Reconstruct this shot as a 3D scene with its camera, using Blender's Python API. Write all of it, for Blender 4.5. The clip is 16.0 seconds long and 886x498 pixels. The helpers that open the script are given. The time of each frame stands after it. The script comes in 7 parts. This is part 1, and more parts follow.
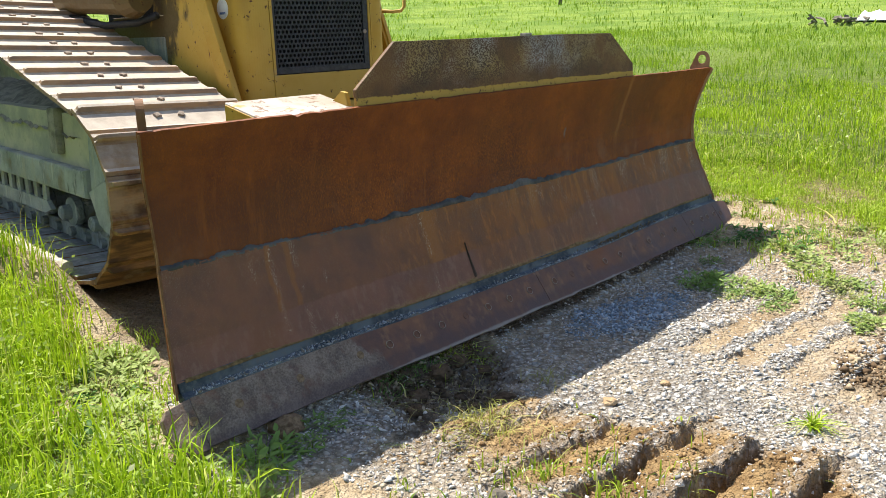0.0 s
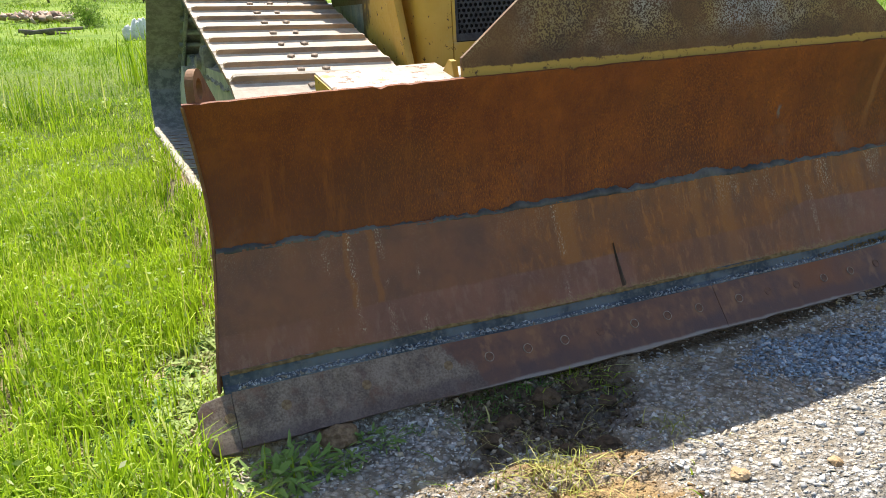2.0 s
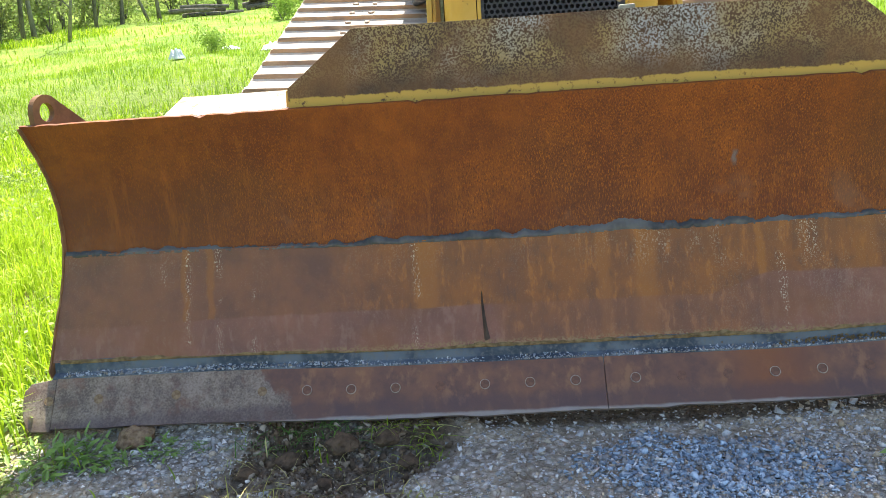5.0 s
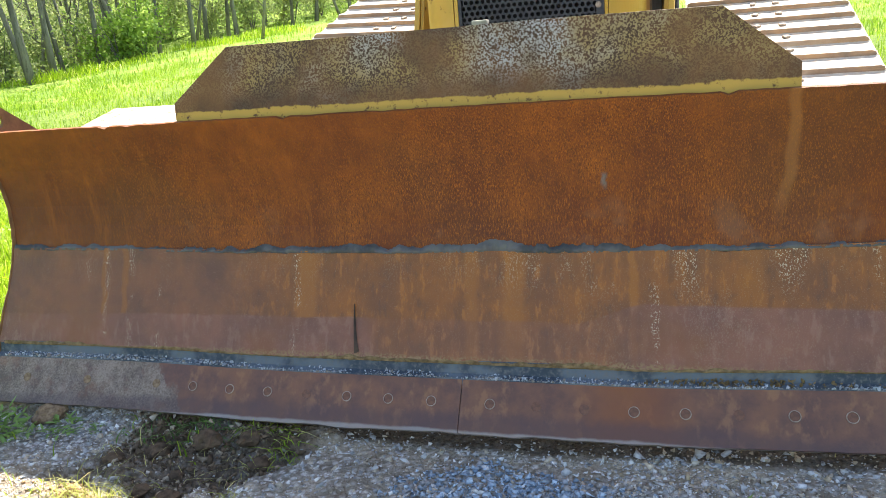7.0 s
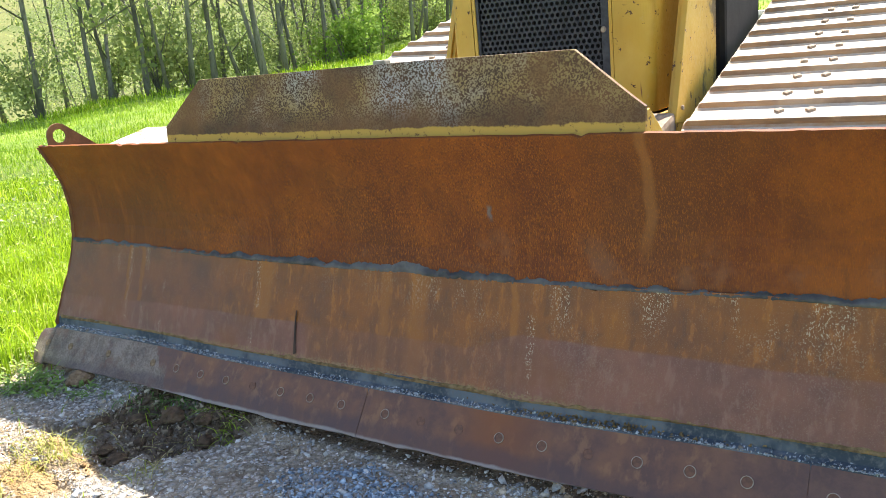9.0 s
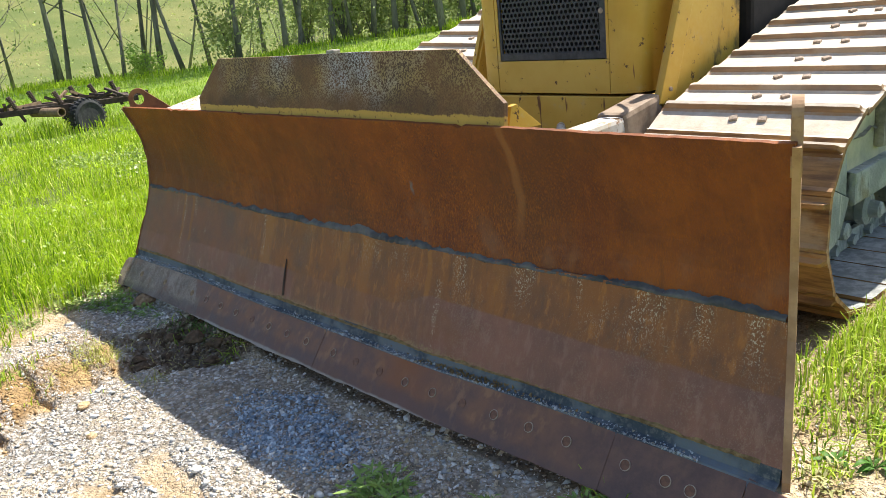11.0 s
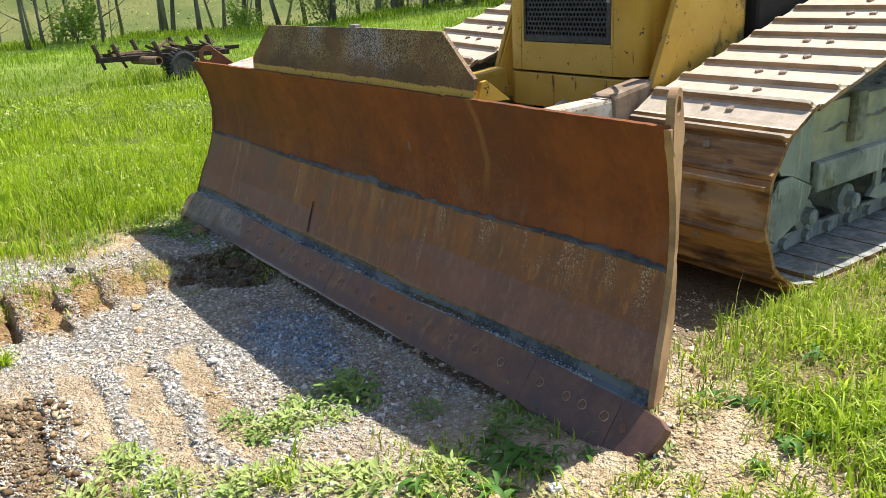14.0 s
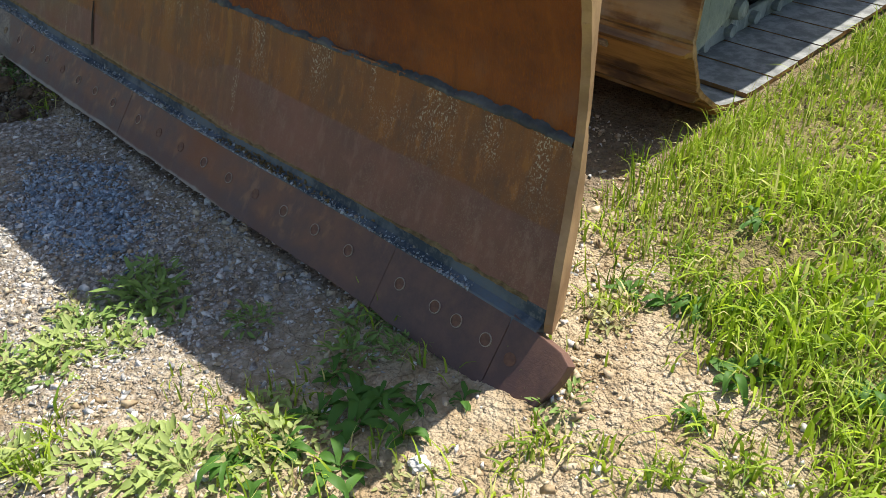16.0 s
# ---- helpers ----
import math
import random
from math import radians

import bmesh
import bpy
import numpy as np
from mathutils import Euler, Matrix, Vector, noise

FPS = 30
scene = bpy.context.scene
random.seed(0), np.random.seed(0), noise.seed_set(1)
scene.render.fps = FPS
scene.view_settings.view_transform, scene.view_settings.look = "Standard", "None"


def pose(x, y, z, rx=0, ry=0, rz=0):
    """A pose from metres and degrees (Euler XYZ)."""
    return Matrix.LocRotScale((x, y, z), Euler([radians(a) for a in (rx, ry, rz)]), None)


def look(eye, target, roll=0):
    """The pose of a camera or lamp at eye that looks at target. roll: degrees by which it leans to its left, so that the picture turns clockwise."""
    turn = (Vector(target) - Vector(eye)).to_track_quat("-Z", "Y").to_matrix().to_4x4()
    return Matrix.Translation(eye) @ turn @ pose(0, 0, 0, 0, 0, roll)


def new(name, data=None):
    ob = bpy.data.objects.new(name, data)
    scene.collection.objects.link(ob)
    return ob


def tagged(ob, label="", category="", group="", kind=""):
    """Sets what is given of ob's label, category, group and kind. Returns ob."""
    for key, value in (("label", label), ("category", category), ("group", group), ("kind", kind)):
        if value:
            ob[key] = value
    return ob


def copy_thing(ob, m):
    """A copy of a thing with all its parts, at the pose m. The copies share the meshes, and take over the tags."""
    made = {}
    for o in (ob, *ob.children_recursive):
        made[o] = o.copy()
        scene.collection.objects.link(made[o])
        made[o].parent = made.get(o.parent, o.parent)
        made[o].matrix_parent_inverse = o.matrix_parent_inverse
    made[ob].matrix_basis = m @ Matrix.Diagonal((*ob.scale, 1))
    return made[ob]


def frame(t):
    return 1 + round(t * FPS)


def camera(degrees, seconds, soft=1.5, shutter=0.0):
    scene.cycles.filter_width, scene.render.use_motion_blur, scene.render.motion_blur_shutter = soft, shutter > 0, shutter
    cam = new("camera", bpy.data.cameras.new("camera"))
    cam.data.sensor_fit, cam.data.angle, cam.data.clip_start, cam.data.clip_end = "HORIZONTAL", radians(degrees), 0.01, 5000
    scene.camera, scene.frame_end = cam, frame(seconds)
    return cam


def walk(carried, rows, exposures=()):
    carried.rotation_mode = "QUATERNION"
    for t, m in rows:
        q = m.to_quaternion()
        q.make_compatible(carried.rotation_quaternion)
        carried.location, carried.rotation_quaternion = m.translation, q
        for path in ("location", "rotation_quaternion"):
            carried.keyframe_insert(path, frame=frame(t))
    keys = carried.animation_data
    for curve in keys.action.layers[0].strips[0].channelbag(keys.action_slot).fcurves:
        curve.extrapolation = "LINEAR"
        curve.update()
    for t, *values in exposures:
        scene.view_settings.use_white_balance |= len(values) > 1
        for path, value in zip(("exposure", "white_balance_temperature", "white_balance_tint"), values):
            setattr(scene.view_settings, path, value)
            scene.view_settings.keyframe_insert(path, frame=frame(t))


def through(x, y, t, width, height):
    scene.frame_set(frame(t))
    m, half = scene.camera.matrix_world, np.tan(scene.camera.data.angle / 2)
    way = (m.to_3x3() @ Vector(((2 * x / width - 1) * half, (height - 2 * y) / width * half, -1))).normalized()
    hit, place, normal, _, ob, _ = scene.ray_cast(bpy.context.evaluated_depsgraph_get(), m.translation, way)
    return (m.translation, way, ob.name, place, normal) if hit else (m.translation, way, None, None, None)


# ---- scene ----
cam = camera(57.6, 16.0, soft=0.55)
PATH = [
    (0, (-3.035, -2.294, 1.338), (-1.654, -0.946, 0.81), -1.6),
    (0.5, (-2.99, -2.292, 1.333), (-1.724, -0.842, 0.791), -3.2),
    (1, (-2.775, -2.338, 1.279), (-1.658, -0.769, 0.738), -3.9),
    (1.5, (-2.485, -2.414, 1.286), (-1.554, -0.729, 0.744), -3.7),
    (2, (-2.138, -2.325, 1.273), (-1.396, -0.557, 0.705), -3.4),
    (2.5, (-1.838, -2.368, 1.254), (-1.335, -0.507, 0.72), -3.62),
    (3, (-1.51, -2.459, 1.245), (-1.218, -0.555, 0.709), -2.945),
    (3.5, (-1.201, -2.419, 1.21), (-1.042, -0.503, 0.663), -2.115),
    (4, (-0.921, -2.411, 1.251), (-0.908, -0.482, 0.724), -2.7),
    (4.5, (-0.591, -2.495, 1.27), (-0.672, -0.572, 0.726), -4),
    (5, (-0.358, -2.503, 1.303), (-0.478, -0.584, 0.754), -4.1),
    (5.2, (-0.264, -2.445, 1.308), (-0.405, -0.532, 0.741), -3.9),
    (7.3, (0.91, -2.285, 1.293), (0.197, -0.489, 0.778), -5.5),
    (7.5, (1.039, -2.267, 1.287), (0.243, -0.504, 0.78), -5.8),
    (8, (1.395, -2.269, 1.295), (0.5, -0.553, 0.791), -5.5),
    (8.5, (1.625, -2.148, 1.291), (0.607, -0.5, 0.795), -5.8),
    (8.7, (1.684, -2.09, 1.307), (0.632, -0.462, 0.815), -5.7),
    (10.8, (2.614, -1.697, 1.424), (1.234, -0.363, 0.86), -5.7),
    (11, (2.731, -1.675, 1.425), (1.296, -0.406, 0.851), -5.7),
    (11.5, (3.009, -1.666, 1.453), (1.509, -0.495, 0.838), -5.4),
    (12, (3.126, -1.677, 1.471), (1.589, -0.559, 0.847), -5.3),
    (12.5, (3.372, -1.719, 1.473), (1.795, -0.643, 0.875), -4.6),
    (13, (3.469, -1.738, 1.486), (1.88, -0.677, 0.896), -3.8),
    (13.5, (3.474, -1.739, 1.492), (1.89, -0.68, 0.886), -3.4),
    (14, (3.405, -1.713, 1.475), (1.854, -0.62, 0.844), -2.8),
    (14.5, (3.213, -1.639, 1.411), (1.765, -0.545, 0.573), -2),
    (15, (3.068, -1.492, 1.439), (1.746, -0.41, 0.398), -2.3),
    (15.5, (2.966, -1.257, 1.439), (1.711, -0.168, 0.325), -1.4),
    (16, (2.791, -1.037, 1.412), (1.61, 0.074, 0.241), -1.6),
]
walk(cam, [(t, look(eye, target, roll)) for t, eye, target, roll in PATH],
     exposures=[(0, 0.78), (1.5, 0.82), (2.5, 1.05), (3.0, 1.18), (3.5, 1.18), (4.0, 1.46), (5.0, 1.80), (8.0, 1.90), (8.7, 1.77), (10.8, 1.19), (11.5, 0.97), (12.5, 0.77), (14.0, 0.76), (15.0, 0.60), (16, 0.53)])

# ---- daylight ----
SUN_DIR = Vector((0.03, 0.485, 0.87)).normalized()
world = bpy.data.worlds.new("sky")
scene.world = world
world.use_nodes = True
wn = world.node_tree.nodes
sky = wn.new("ShaderNodeTexSky")
sky.sky_type = "NISHITA"
sky.sun_disc = False
sky.sun_elevation = math.asin(SUN_DIR.z)
sky.sun_rotation = math.atan2(SUN_DIR.x, SUN_DIR.y)
sky.dust_density = 1.4
sky.ozone_density = 0.6
wn["Background"].inputs["Strength"].default_value = 0.107
world.node_tree.links.new(sky.outputs[0], wn["Background"].inputs["Color"])
sun_data = bpy.data.lights.new("sun", "SUN")
sun_data.energy, sun_data.angle, sun_data.color = 5.0, radians(0.55), (1.0, 0.95, 0.87)
sun = new("sun", sun_data)
sun.rotation_euler = SUN_DIR.to_track_quat("Z", "Y").to_euler()
sun.location = SUN_DIR * 30

# ---- materials ----
class Nodes:
    """Short hand for building one material."""

    def __init__(self, name):
        self.mat = bpy.data.materials.new(name)
        self.mat.use_nodes = True
        self.t = self.mat.node_tree
        self.b = self.t.nodes["Principled BSDF"]
        self.coord = None

    def n(self, kind):
        return self.t.nodes.new("ShaderNode" + kind)

    def link(self, a, b):
        self.t.links.new(a, b)

    def put(self, socket, value):
        if isinstance(value, bpy.types.NodeSocket):
            self.link(value, socket)
        else:
            socket.default_value = (*value, 1.0) if isinstance(value, tuple) and len(value) == 3 and socket.type == "RGBA" else value

    def at(self, scale=(1, 1, 1), offset=(0, 0, 0)):
        if self.coord is None:
            self.coord = self.n("TexCoord").outputs["Object"]
        m = self.n("Mapping")
        self.link(self.coord, m.inputs["Vector"])
        m.inputs["Scale"].default_value = scale
        m.inputs["Location"].default_value = offset
        return m.outputs["Vector"]

    def noise(self, scale, detail=4.0, rough=0.6, stretch=(1, 1, 1), offset=(0, 0, 0), distort=0.0):
        x = self.n("TexNoise")
        self.link(self.at(stretch, offset), x.inputs["Vector"])
        x.inputs["Scale"].default_value, x.inputs["Detail"].default_value = scale, detail
        x.inputs["Roughness"].default_value, x.inputs["Distortion"].default_value = rough, distort
        return x.outputs["Fac"]

    def cells(self, scale, what="Distance", feature="F1", stretch=(1, 1, 1)):
        x = self.n("TexVoronoi")
        x.feature = feature
        self.link(self.at(stretch), x.inputs["Vector"])
        x.inputs["Scale"].default_value = scale
        return x.outputs[what]

    def ramp(self, value, a, b, lo=0.0, hi=1.0):
        x = self.n("MapRange")
        x.interpolation_type = "SMOOTHSTEP"
        self.put(x.inputs["Value"], value)
        for k, v in (("From Min", a), ("From Max", b), ("To Min", lo), ("To Max", hi)):
            x.inputs[k].default_value = v
        return x.outputs["Result"]

    def math(self, op, a, b=0.0):
        x = self.n("Math")
        x.operation = op
        self.put(x.inputs[0], a)
        self.put(x.inputs[1], b)
        return x.outputs[0]

    def mix(self, f, a, b, kind="MIX"):
        x = self.n("Mix")
        x.data_type, x.blend_type = "RGBA", kind
        self.put(x.inputs[0], f)
        self.put(x.inputs[6], a)
        self.put(x.inputs[7], b)
        return x.outputs[2]

    def axis(self, which):
        if self.coord is None:
            self.coord = self.n("TexCoord").outputs["Object"]
        s = self.n("SeparateXYZ")
        self.link(self.coord, s.inputs[0])
        return s.outputs[which]

    def island(self):
        return self.n("NewGeometry").outputs["Random Per Island"]

    def own(self):
        return self.n("ObjectInfo").outputs["Random"]

    def done(self, colour, rough=0.6, metal=0.0, bump=None, strength=0.3, distance=0.01, spec=0.5):
        self.put(self.b.inputs["Base Color"], colour)
        self.put(self.b.inputs["Roughness"], rough)
        self.put(self.b.inputs["Metallic"], metal)
        self.b.inputs["Specular IOR Level"].default_value = spec
        if bump is not None:
            x = self.n("Bump")
            x.inputs["Strength"].default_value, x.inputs["Distance"].default_value = strength, distance
            self.put(x.inputs["Height"], bump)
            self.link(x.outputs[0], self.b.inputs["Normal"])
        return self.mat

    def leaf(self, colour, through=0.45, rough=0.5):
        """A thin leaf: gloss and diffuse in front, light passing through from behind."""
        self.done(colour, rough, spec=0.2)
        tr = self.n("BsdfTranslucent")
        self.put(tr.inputs["Color"], colour)
        m = self.n("MixShader")
        m.inputs[0].default_value = through
        self.link(self.b.outputs[0], m.inputs[1])
        self.link(tr.outputs[0], m.inputs[2])
        self.link(m.outputs[0], self.t.nodes["Material Output"].inputs["Surface"])
        return self.mat


def rust_upper():
    m = Nodes("rusted_moldboard_steel")
    mott = m.noise(2.2, 7, 0.72)
    streak = m.noise(24.0, 5, 0.7, (1.0, 1.0, 0.10), (3, 0, 0))
    fine = m.noise(320.0, 4, 0.7, (1.0, 1.0, 0.22))
    zone = m.math("MULTIPLY", m.ramp(m.noise(1.5, 3, 0.6, offset=(2, 9, 4)), 0.38, 0.60, 0.40, 0.95), m.ramp(m.math("ABSOLUTE", m.axis("X")), 1.5, 0.6, 0.45, 1.0))
    c = m.mix(m.ramp(mott, 0.32, 0.68), (0.140, 0.0330, 0.0085), (0.285, 0.0790, 0.0100))
    c = m.mix(m.ramp(m.noise(0.9, 3, 0.55, offset=(6, 2, 8)), 0.44, 0.62, 0, 0.55), c, (0.115, 0.046, 0.018))
    c = m.mix(m.ramp(streak, 0.52, 0.74, 0, 0.45), c, (0.330, 0.105, 0.0140))
    c = m.mix(m.ramp(streak, 0.46, 0.28, 0, 0.45), c, (0.106, 0.0335, 0.0134))
    c = m.mix(m.math("MULTIPLY", zone, m.ramp(fine, 0.53, 0.64, 0, 0.65)), c, (0.52, 0.175, 0.018))
    c = m.mix(m.math("MULTIPLY", zone, m.ramp(fine, 0.47, 0.38, 0, 0.85)), c, (0.070, 0.018, 0.008))
    z = m.axis("Z")
    pale = m.math("MULTIPLY", m.ramp(m.noise(4.5, 4, 0.6, offset=(7, 1, 2)), 0.52, 0.66), m.ramp(z, 0.80, 0.62))
    c = m.mix(m.math("MULTIPLY", pale, 0.5), c, (0.246, 0.117, 0.0614))
    x = m.axis("X")
    band = m.math("MULTIPLY", m.ramp(m.math("ABSOLUTE", m.math("SUBTRACT", x, m.math("ADD", 0.93, m.math("MULTIPLY", m.noise(3.0, 2, 0.5, offset=(4, 4, 4)), 0.12)))), 0.026, 0.008), m.ramp(z, 0.62, 0.8))
    c = m.mix(m.math("MULTIPLY", band, 0.42), c, (0.368, 0.167, 0.0558))
    # one blue-grey splash with a run below it
    dx = m.math("ABSOLUTE", m.math("SUBTRACT", m.math("ADD", x, m.math("MULTIPLY", m.noise(40.0, 3, 0.6), 0.02)), 0.476))
    splash = m.math("MULTIPLY", m.ramp(dx, 0.012, 0.002), m.math("MULTIPLY", m.ramp(z, 0.755, 0.79), m.ramp(z, 0.826, 0.806)))
    c = m.mix(m.math("MULTIPLY", splash, 0.65), c, (0.158, 0.177, 0.195))
    c = m.mix(0.08, c, (0.0, 0.0, 0.0))
    return m.done(c, m.ramp(fine, 0.3, 0.7, 0.55, 0.8), 0.0, m.math("ADD", fine, mott), 0.45, 0.004, 0.35)


def rust_lower():
    m = Nodes("worn_lower_plate_steel")
    mott = m.noise(5.0, 6, 0.65)
    streak = m.noise(38.0, 4, 0.65, (1.0, 1.0, 0.03))
    fine = m.noise(140.0, 3, 0.7)
    x, z = m.axis("X"), m.axis("Z")
    brown = m.mix(m.ramp(mott, 0.35, 0.66), (0.186, 0.071, 0.022), (0.266, 0.100, 0.0265))
    brown = m.mix(m.ramp(streak, 0.53, 0.67, 0, 0.70), brown, (0.38, 0.140, 0.027))
    brown = m.mix(m.ramp(streak, 0.46, 0.34, 0, 0.4), brown, (0.102, 0.054, 0.036))
    purple = m.mix(m.ramp(mott, 0.35, 0.66), (0.135, 0.062, 0.040), (0.225, 0.098, 0.055))
    side = m.ramp(m.math("ADD", x, m.math("MULTIPLY", m.noise(5.0, 4, 0.6, offset=(8, 8, 1)), 0.5)), -0.35, -0.75)
    brown = m.mix(m.math("MULTIPLY", side, 0.85), brown, purple)
    plum = m.mix(m.ramp(mott, 0.3, 0.7), (0.165, 0.073, 0.050), (0.262, 0.116, 0.075))
    plum = m.mix(m.ramp(streak, 0.50, 0.66, 0, 0.45), plum, (0.30, 0.165, 0.115))
    plum = m.mix(m.ramp(m.noise(2.3, 4, 0.6, offset=(5, 5, 2)), 0.50, 0.66, 0, 0.6), plum, (0.215, 0.085, 0.034))
    for cx, wide, much in ((-0.585, 0.055, 0.75), (0.024, 0.036, 0.6), (0.168, 0.06, 0.66), (0.55, 0.018, 0.85), (0.90, 0.05, 0.4), (-1.35, 0.02, 0.5), (-1.44, 0.015, 0.5)):
        off = m.math("ADD", m.math("SUBTRACT", x, cx), m.math("MULTIPLY", m.math("SUBTRACT", m.noise(9.0, 3, 0.6, offset=(cx, 0, 0)), 0.5), 0.05))
        brown = m.mix(m.ramp(m.math("ABSOLUTE", off), wide, wide * 0.35, 0, much), brown, (0.324, 0.12, 0.0192))
    # the polished lower zone begins higher at the right of the machine than at the left
    edge = m.math("ADD", m.ramp(x, 0.35, 0.60, 0.345, 0.405), m.math("MULTIPLY", m.math("SUBTRACT", m.noise(6.0, 3, 0.6, offset=(1, 5, 2)), 0.5), 0.02))
    low = m.ramp(m.math("SUBTRACT", edge, z), -0.004, 0.006)
    mid = m.math("MULTIPLY", m.ramp(x, -0.36, -0.30), m.ramp(x, 0.62, 0.46))
    low = m.math("MULTIPLY", low, m.math("SUBTRACT", 1.0, m.math("MULTIPLY", mid, 0.60)))
    c = m.mix(low, brown, plum)
    # pale flaked patches
    flake = m.ramp(m.noise(220.0, 3, 0.65, (1, 1, 0.6)), 0.56, 0.60)
    where = m.math("MULTIPLY", m.ramp(m.noise(7.0, 3, 0.6, (1.3, 1, 0.25), (2, 0, 0)), 0.47, 0.60), m.ramp(z, 0.40, 0.53, 0.12, 1.0))
    where = m.math("MULTIPLY", where, m.ramp(x, -0.2, 0.7, 0.15, 1.0))
    for cx, wide in ((-0.625, 0.022), (-1.20, 0.014), (-1.32, 0.02), (-1.43, 0.016), (-1.52, 0.012), (0.62, 0.02)):
        near = m.ramp(m.math("ABSOLUTE", m.math("ADD", m.math("SUBTRACT", x, cx), m.math("MULTIPLY", m.math("SUBTRACT", m.noise(7.0, 3, 0.6, offset=(cx, 2, 0)), 0.5), 0.04))), wide, wide * 0.3)
        where = m.math("MAXIMUM", where, m.math("MULTIPLY", near, m.ramp(m.noise(9.0, 3, 0.6, offset=(cx, 5, 5)), 0.42, 0.58)))
    c = m.mix(m.math("MULTIPLY", m.math("MULTIPLY", flake, where), 0.95), c, (0.552, 0.456, 0.324))
    c = m.mix(m.ramp(m.noise(310.0, 2, 0.6), 0.60, 0.66, 0, 0.4), c, (0.36, 0.22, 0.14))
    crust = m.ramp(m.math("ADD", z, m.math("MULTIPLY", m.noise(30.0, 4, 0.7), 0.03)), 0.252, 0.236)
    c = m.mix(m.math("MULTIPLY", crust, m.ramp(fine, 0.44, 0.56)), c, (0.28, 0.18, 0.08))
    c = m.mix(0.08, c, (0.0, 0.0, 0.0))
    return m.done(c, m.ramp(mott, 0.3, 0.7, 0.45, 0.7), 0.0, m.math("ADD", fine, mott), 0.25, 0.003, 0.4)


def cutting_steel():
    m = Nodes("worn_cutting_edge_steel")
    mott = m.noise(9.0, 6, 0.65)
    fine = m.noise(140.0, 3, 0.7)
    streak = m.noise(22.0, 4, 0.6, (1, 1, 0.15))
    x, z = m.axis("X"), m.axis("Z")
    c = m.mix(m.ramp(mott, 0.33, 0.68), (0.126, 0.06, 0.0408), (0.228, 0.1032, 0.0552))
    c = m.mix(m.ramp(streak, 0.52, 0.68, 0, 0.65), c, (0.312, 0.15, 0.066))
    orange = m.ramp(m.math("ABSOLUTE", m.math("SUBTRACT", x, 0.55)), 0.22, 0.02)
    c = m.mix(m.math("MULTIPLY", orange, 0.75), c, (0.24, 0.0792, 0.0216))
    mud = m.ramp(m.math("ADD", m.math("ADD", x, m.math("MULTIPLY", m.math("SUBTRACT", z, 0.11), 1.3)), m.math("MULTIPLY", m.math("SUBTRACT", m.noise(9.0, 4, 0.6, offset=(3, 3, 3)), 0.5), 0.22)), -1.10, -1.13)
    mudc = m.mix(m.ramp(m.math("ADD", m.math("MULTIPLY", fine, 0.5), m.math("MULTIPLY", m.noise(16.0, 5, 0.65, (1, 1, 0.35), (8, 1, 1)), 0.5)), 0.38, 0.62), (0.125, 0.085, 0.060), (0.31, 0.235, 0.175))
    mud = m.math("MULTIPLY", mud, m.ramp(m.noise(14.0, 4, 0.6), 0.28, 0.5, 0.35, 1))
    c = m.mix(mud, c, mudc)
    c = m.mix(m.math("MULTIPLY", m.ramp(m.math("ADD", z, m.math("MULTIPLY", m.noise(12.0, 4, 0.6, offset=(1, 1, 9)), 0.05)), 0.115, 0.085), 0.55), c, (0.085, 0.050, 0.050))
    c = m.mix(m.ramp(m.math("ADD", x, m.math("MULTIPLY", mott, 0.3)), 1.25, 1.75, 0, 0.75), c, m.mix(m.ramp(mott, 0.35, 0.65), (0.085, 0.047, 0.042), (0.155, 0.085, 0.066)))
    lip = m.ramp(m.math("ADD", z, m.math("MULTIPLY", mott, 0.016)), 0.046, 0.038)
    c = m.mix(m.math("MULTIPLY", lip, 0.8), c, (0.36, 0.312, 0.264))
    c = m.mix(0.08, c, (0.0, 0.0, 0.0))
    return m.done(c, m.ramp(mott, 0.3, 0.7, 0.4, 0.65), m.math("MULTIPLY", lip, 0.3), m.math("ADD", fine, mott), 0.3, 0.003, 0.45)


def weld_grey():
    m = Nodes("grey_weld_metal")
    a, b = m.noise(40.0, 5, 0.7), m.noise(8.0, 4, 0.6)
    c = m.mix(m.ramp(b, 0.35, 0.65), (0.052, 0.054, 0.055), (0.128, 0.126, 0.122))
    c = m.mix(m.ramp(a, 0.58, 0.75, 0, 0.7), c, (0.17, 0.10, 0.05))
    return m.done(c, 0.75, 0.0, a, 0.8, 0.008)


def ledge_steel():
    m = Nodes("blue_grey_ledge_dust")
    a, b = m.noise(60.0, 5, 0.7), m.noise(5.0, 4, 0.6)
    c = m.mix(m.ramp(b, 0.42, 0.58), (0.040, 0.056, 0.074), (0.125, 0.150, 0.175))
    c = m.mix(m.ramp(a, 0.45, 0.7), c, (0.14, 0.145, 0.145))
    return m.done(c, 0.85, 0.0, a, 0.5, 0.006)


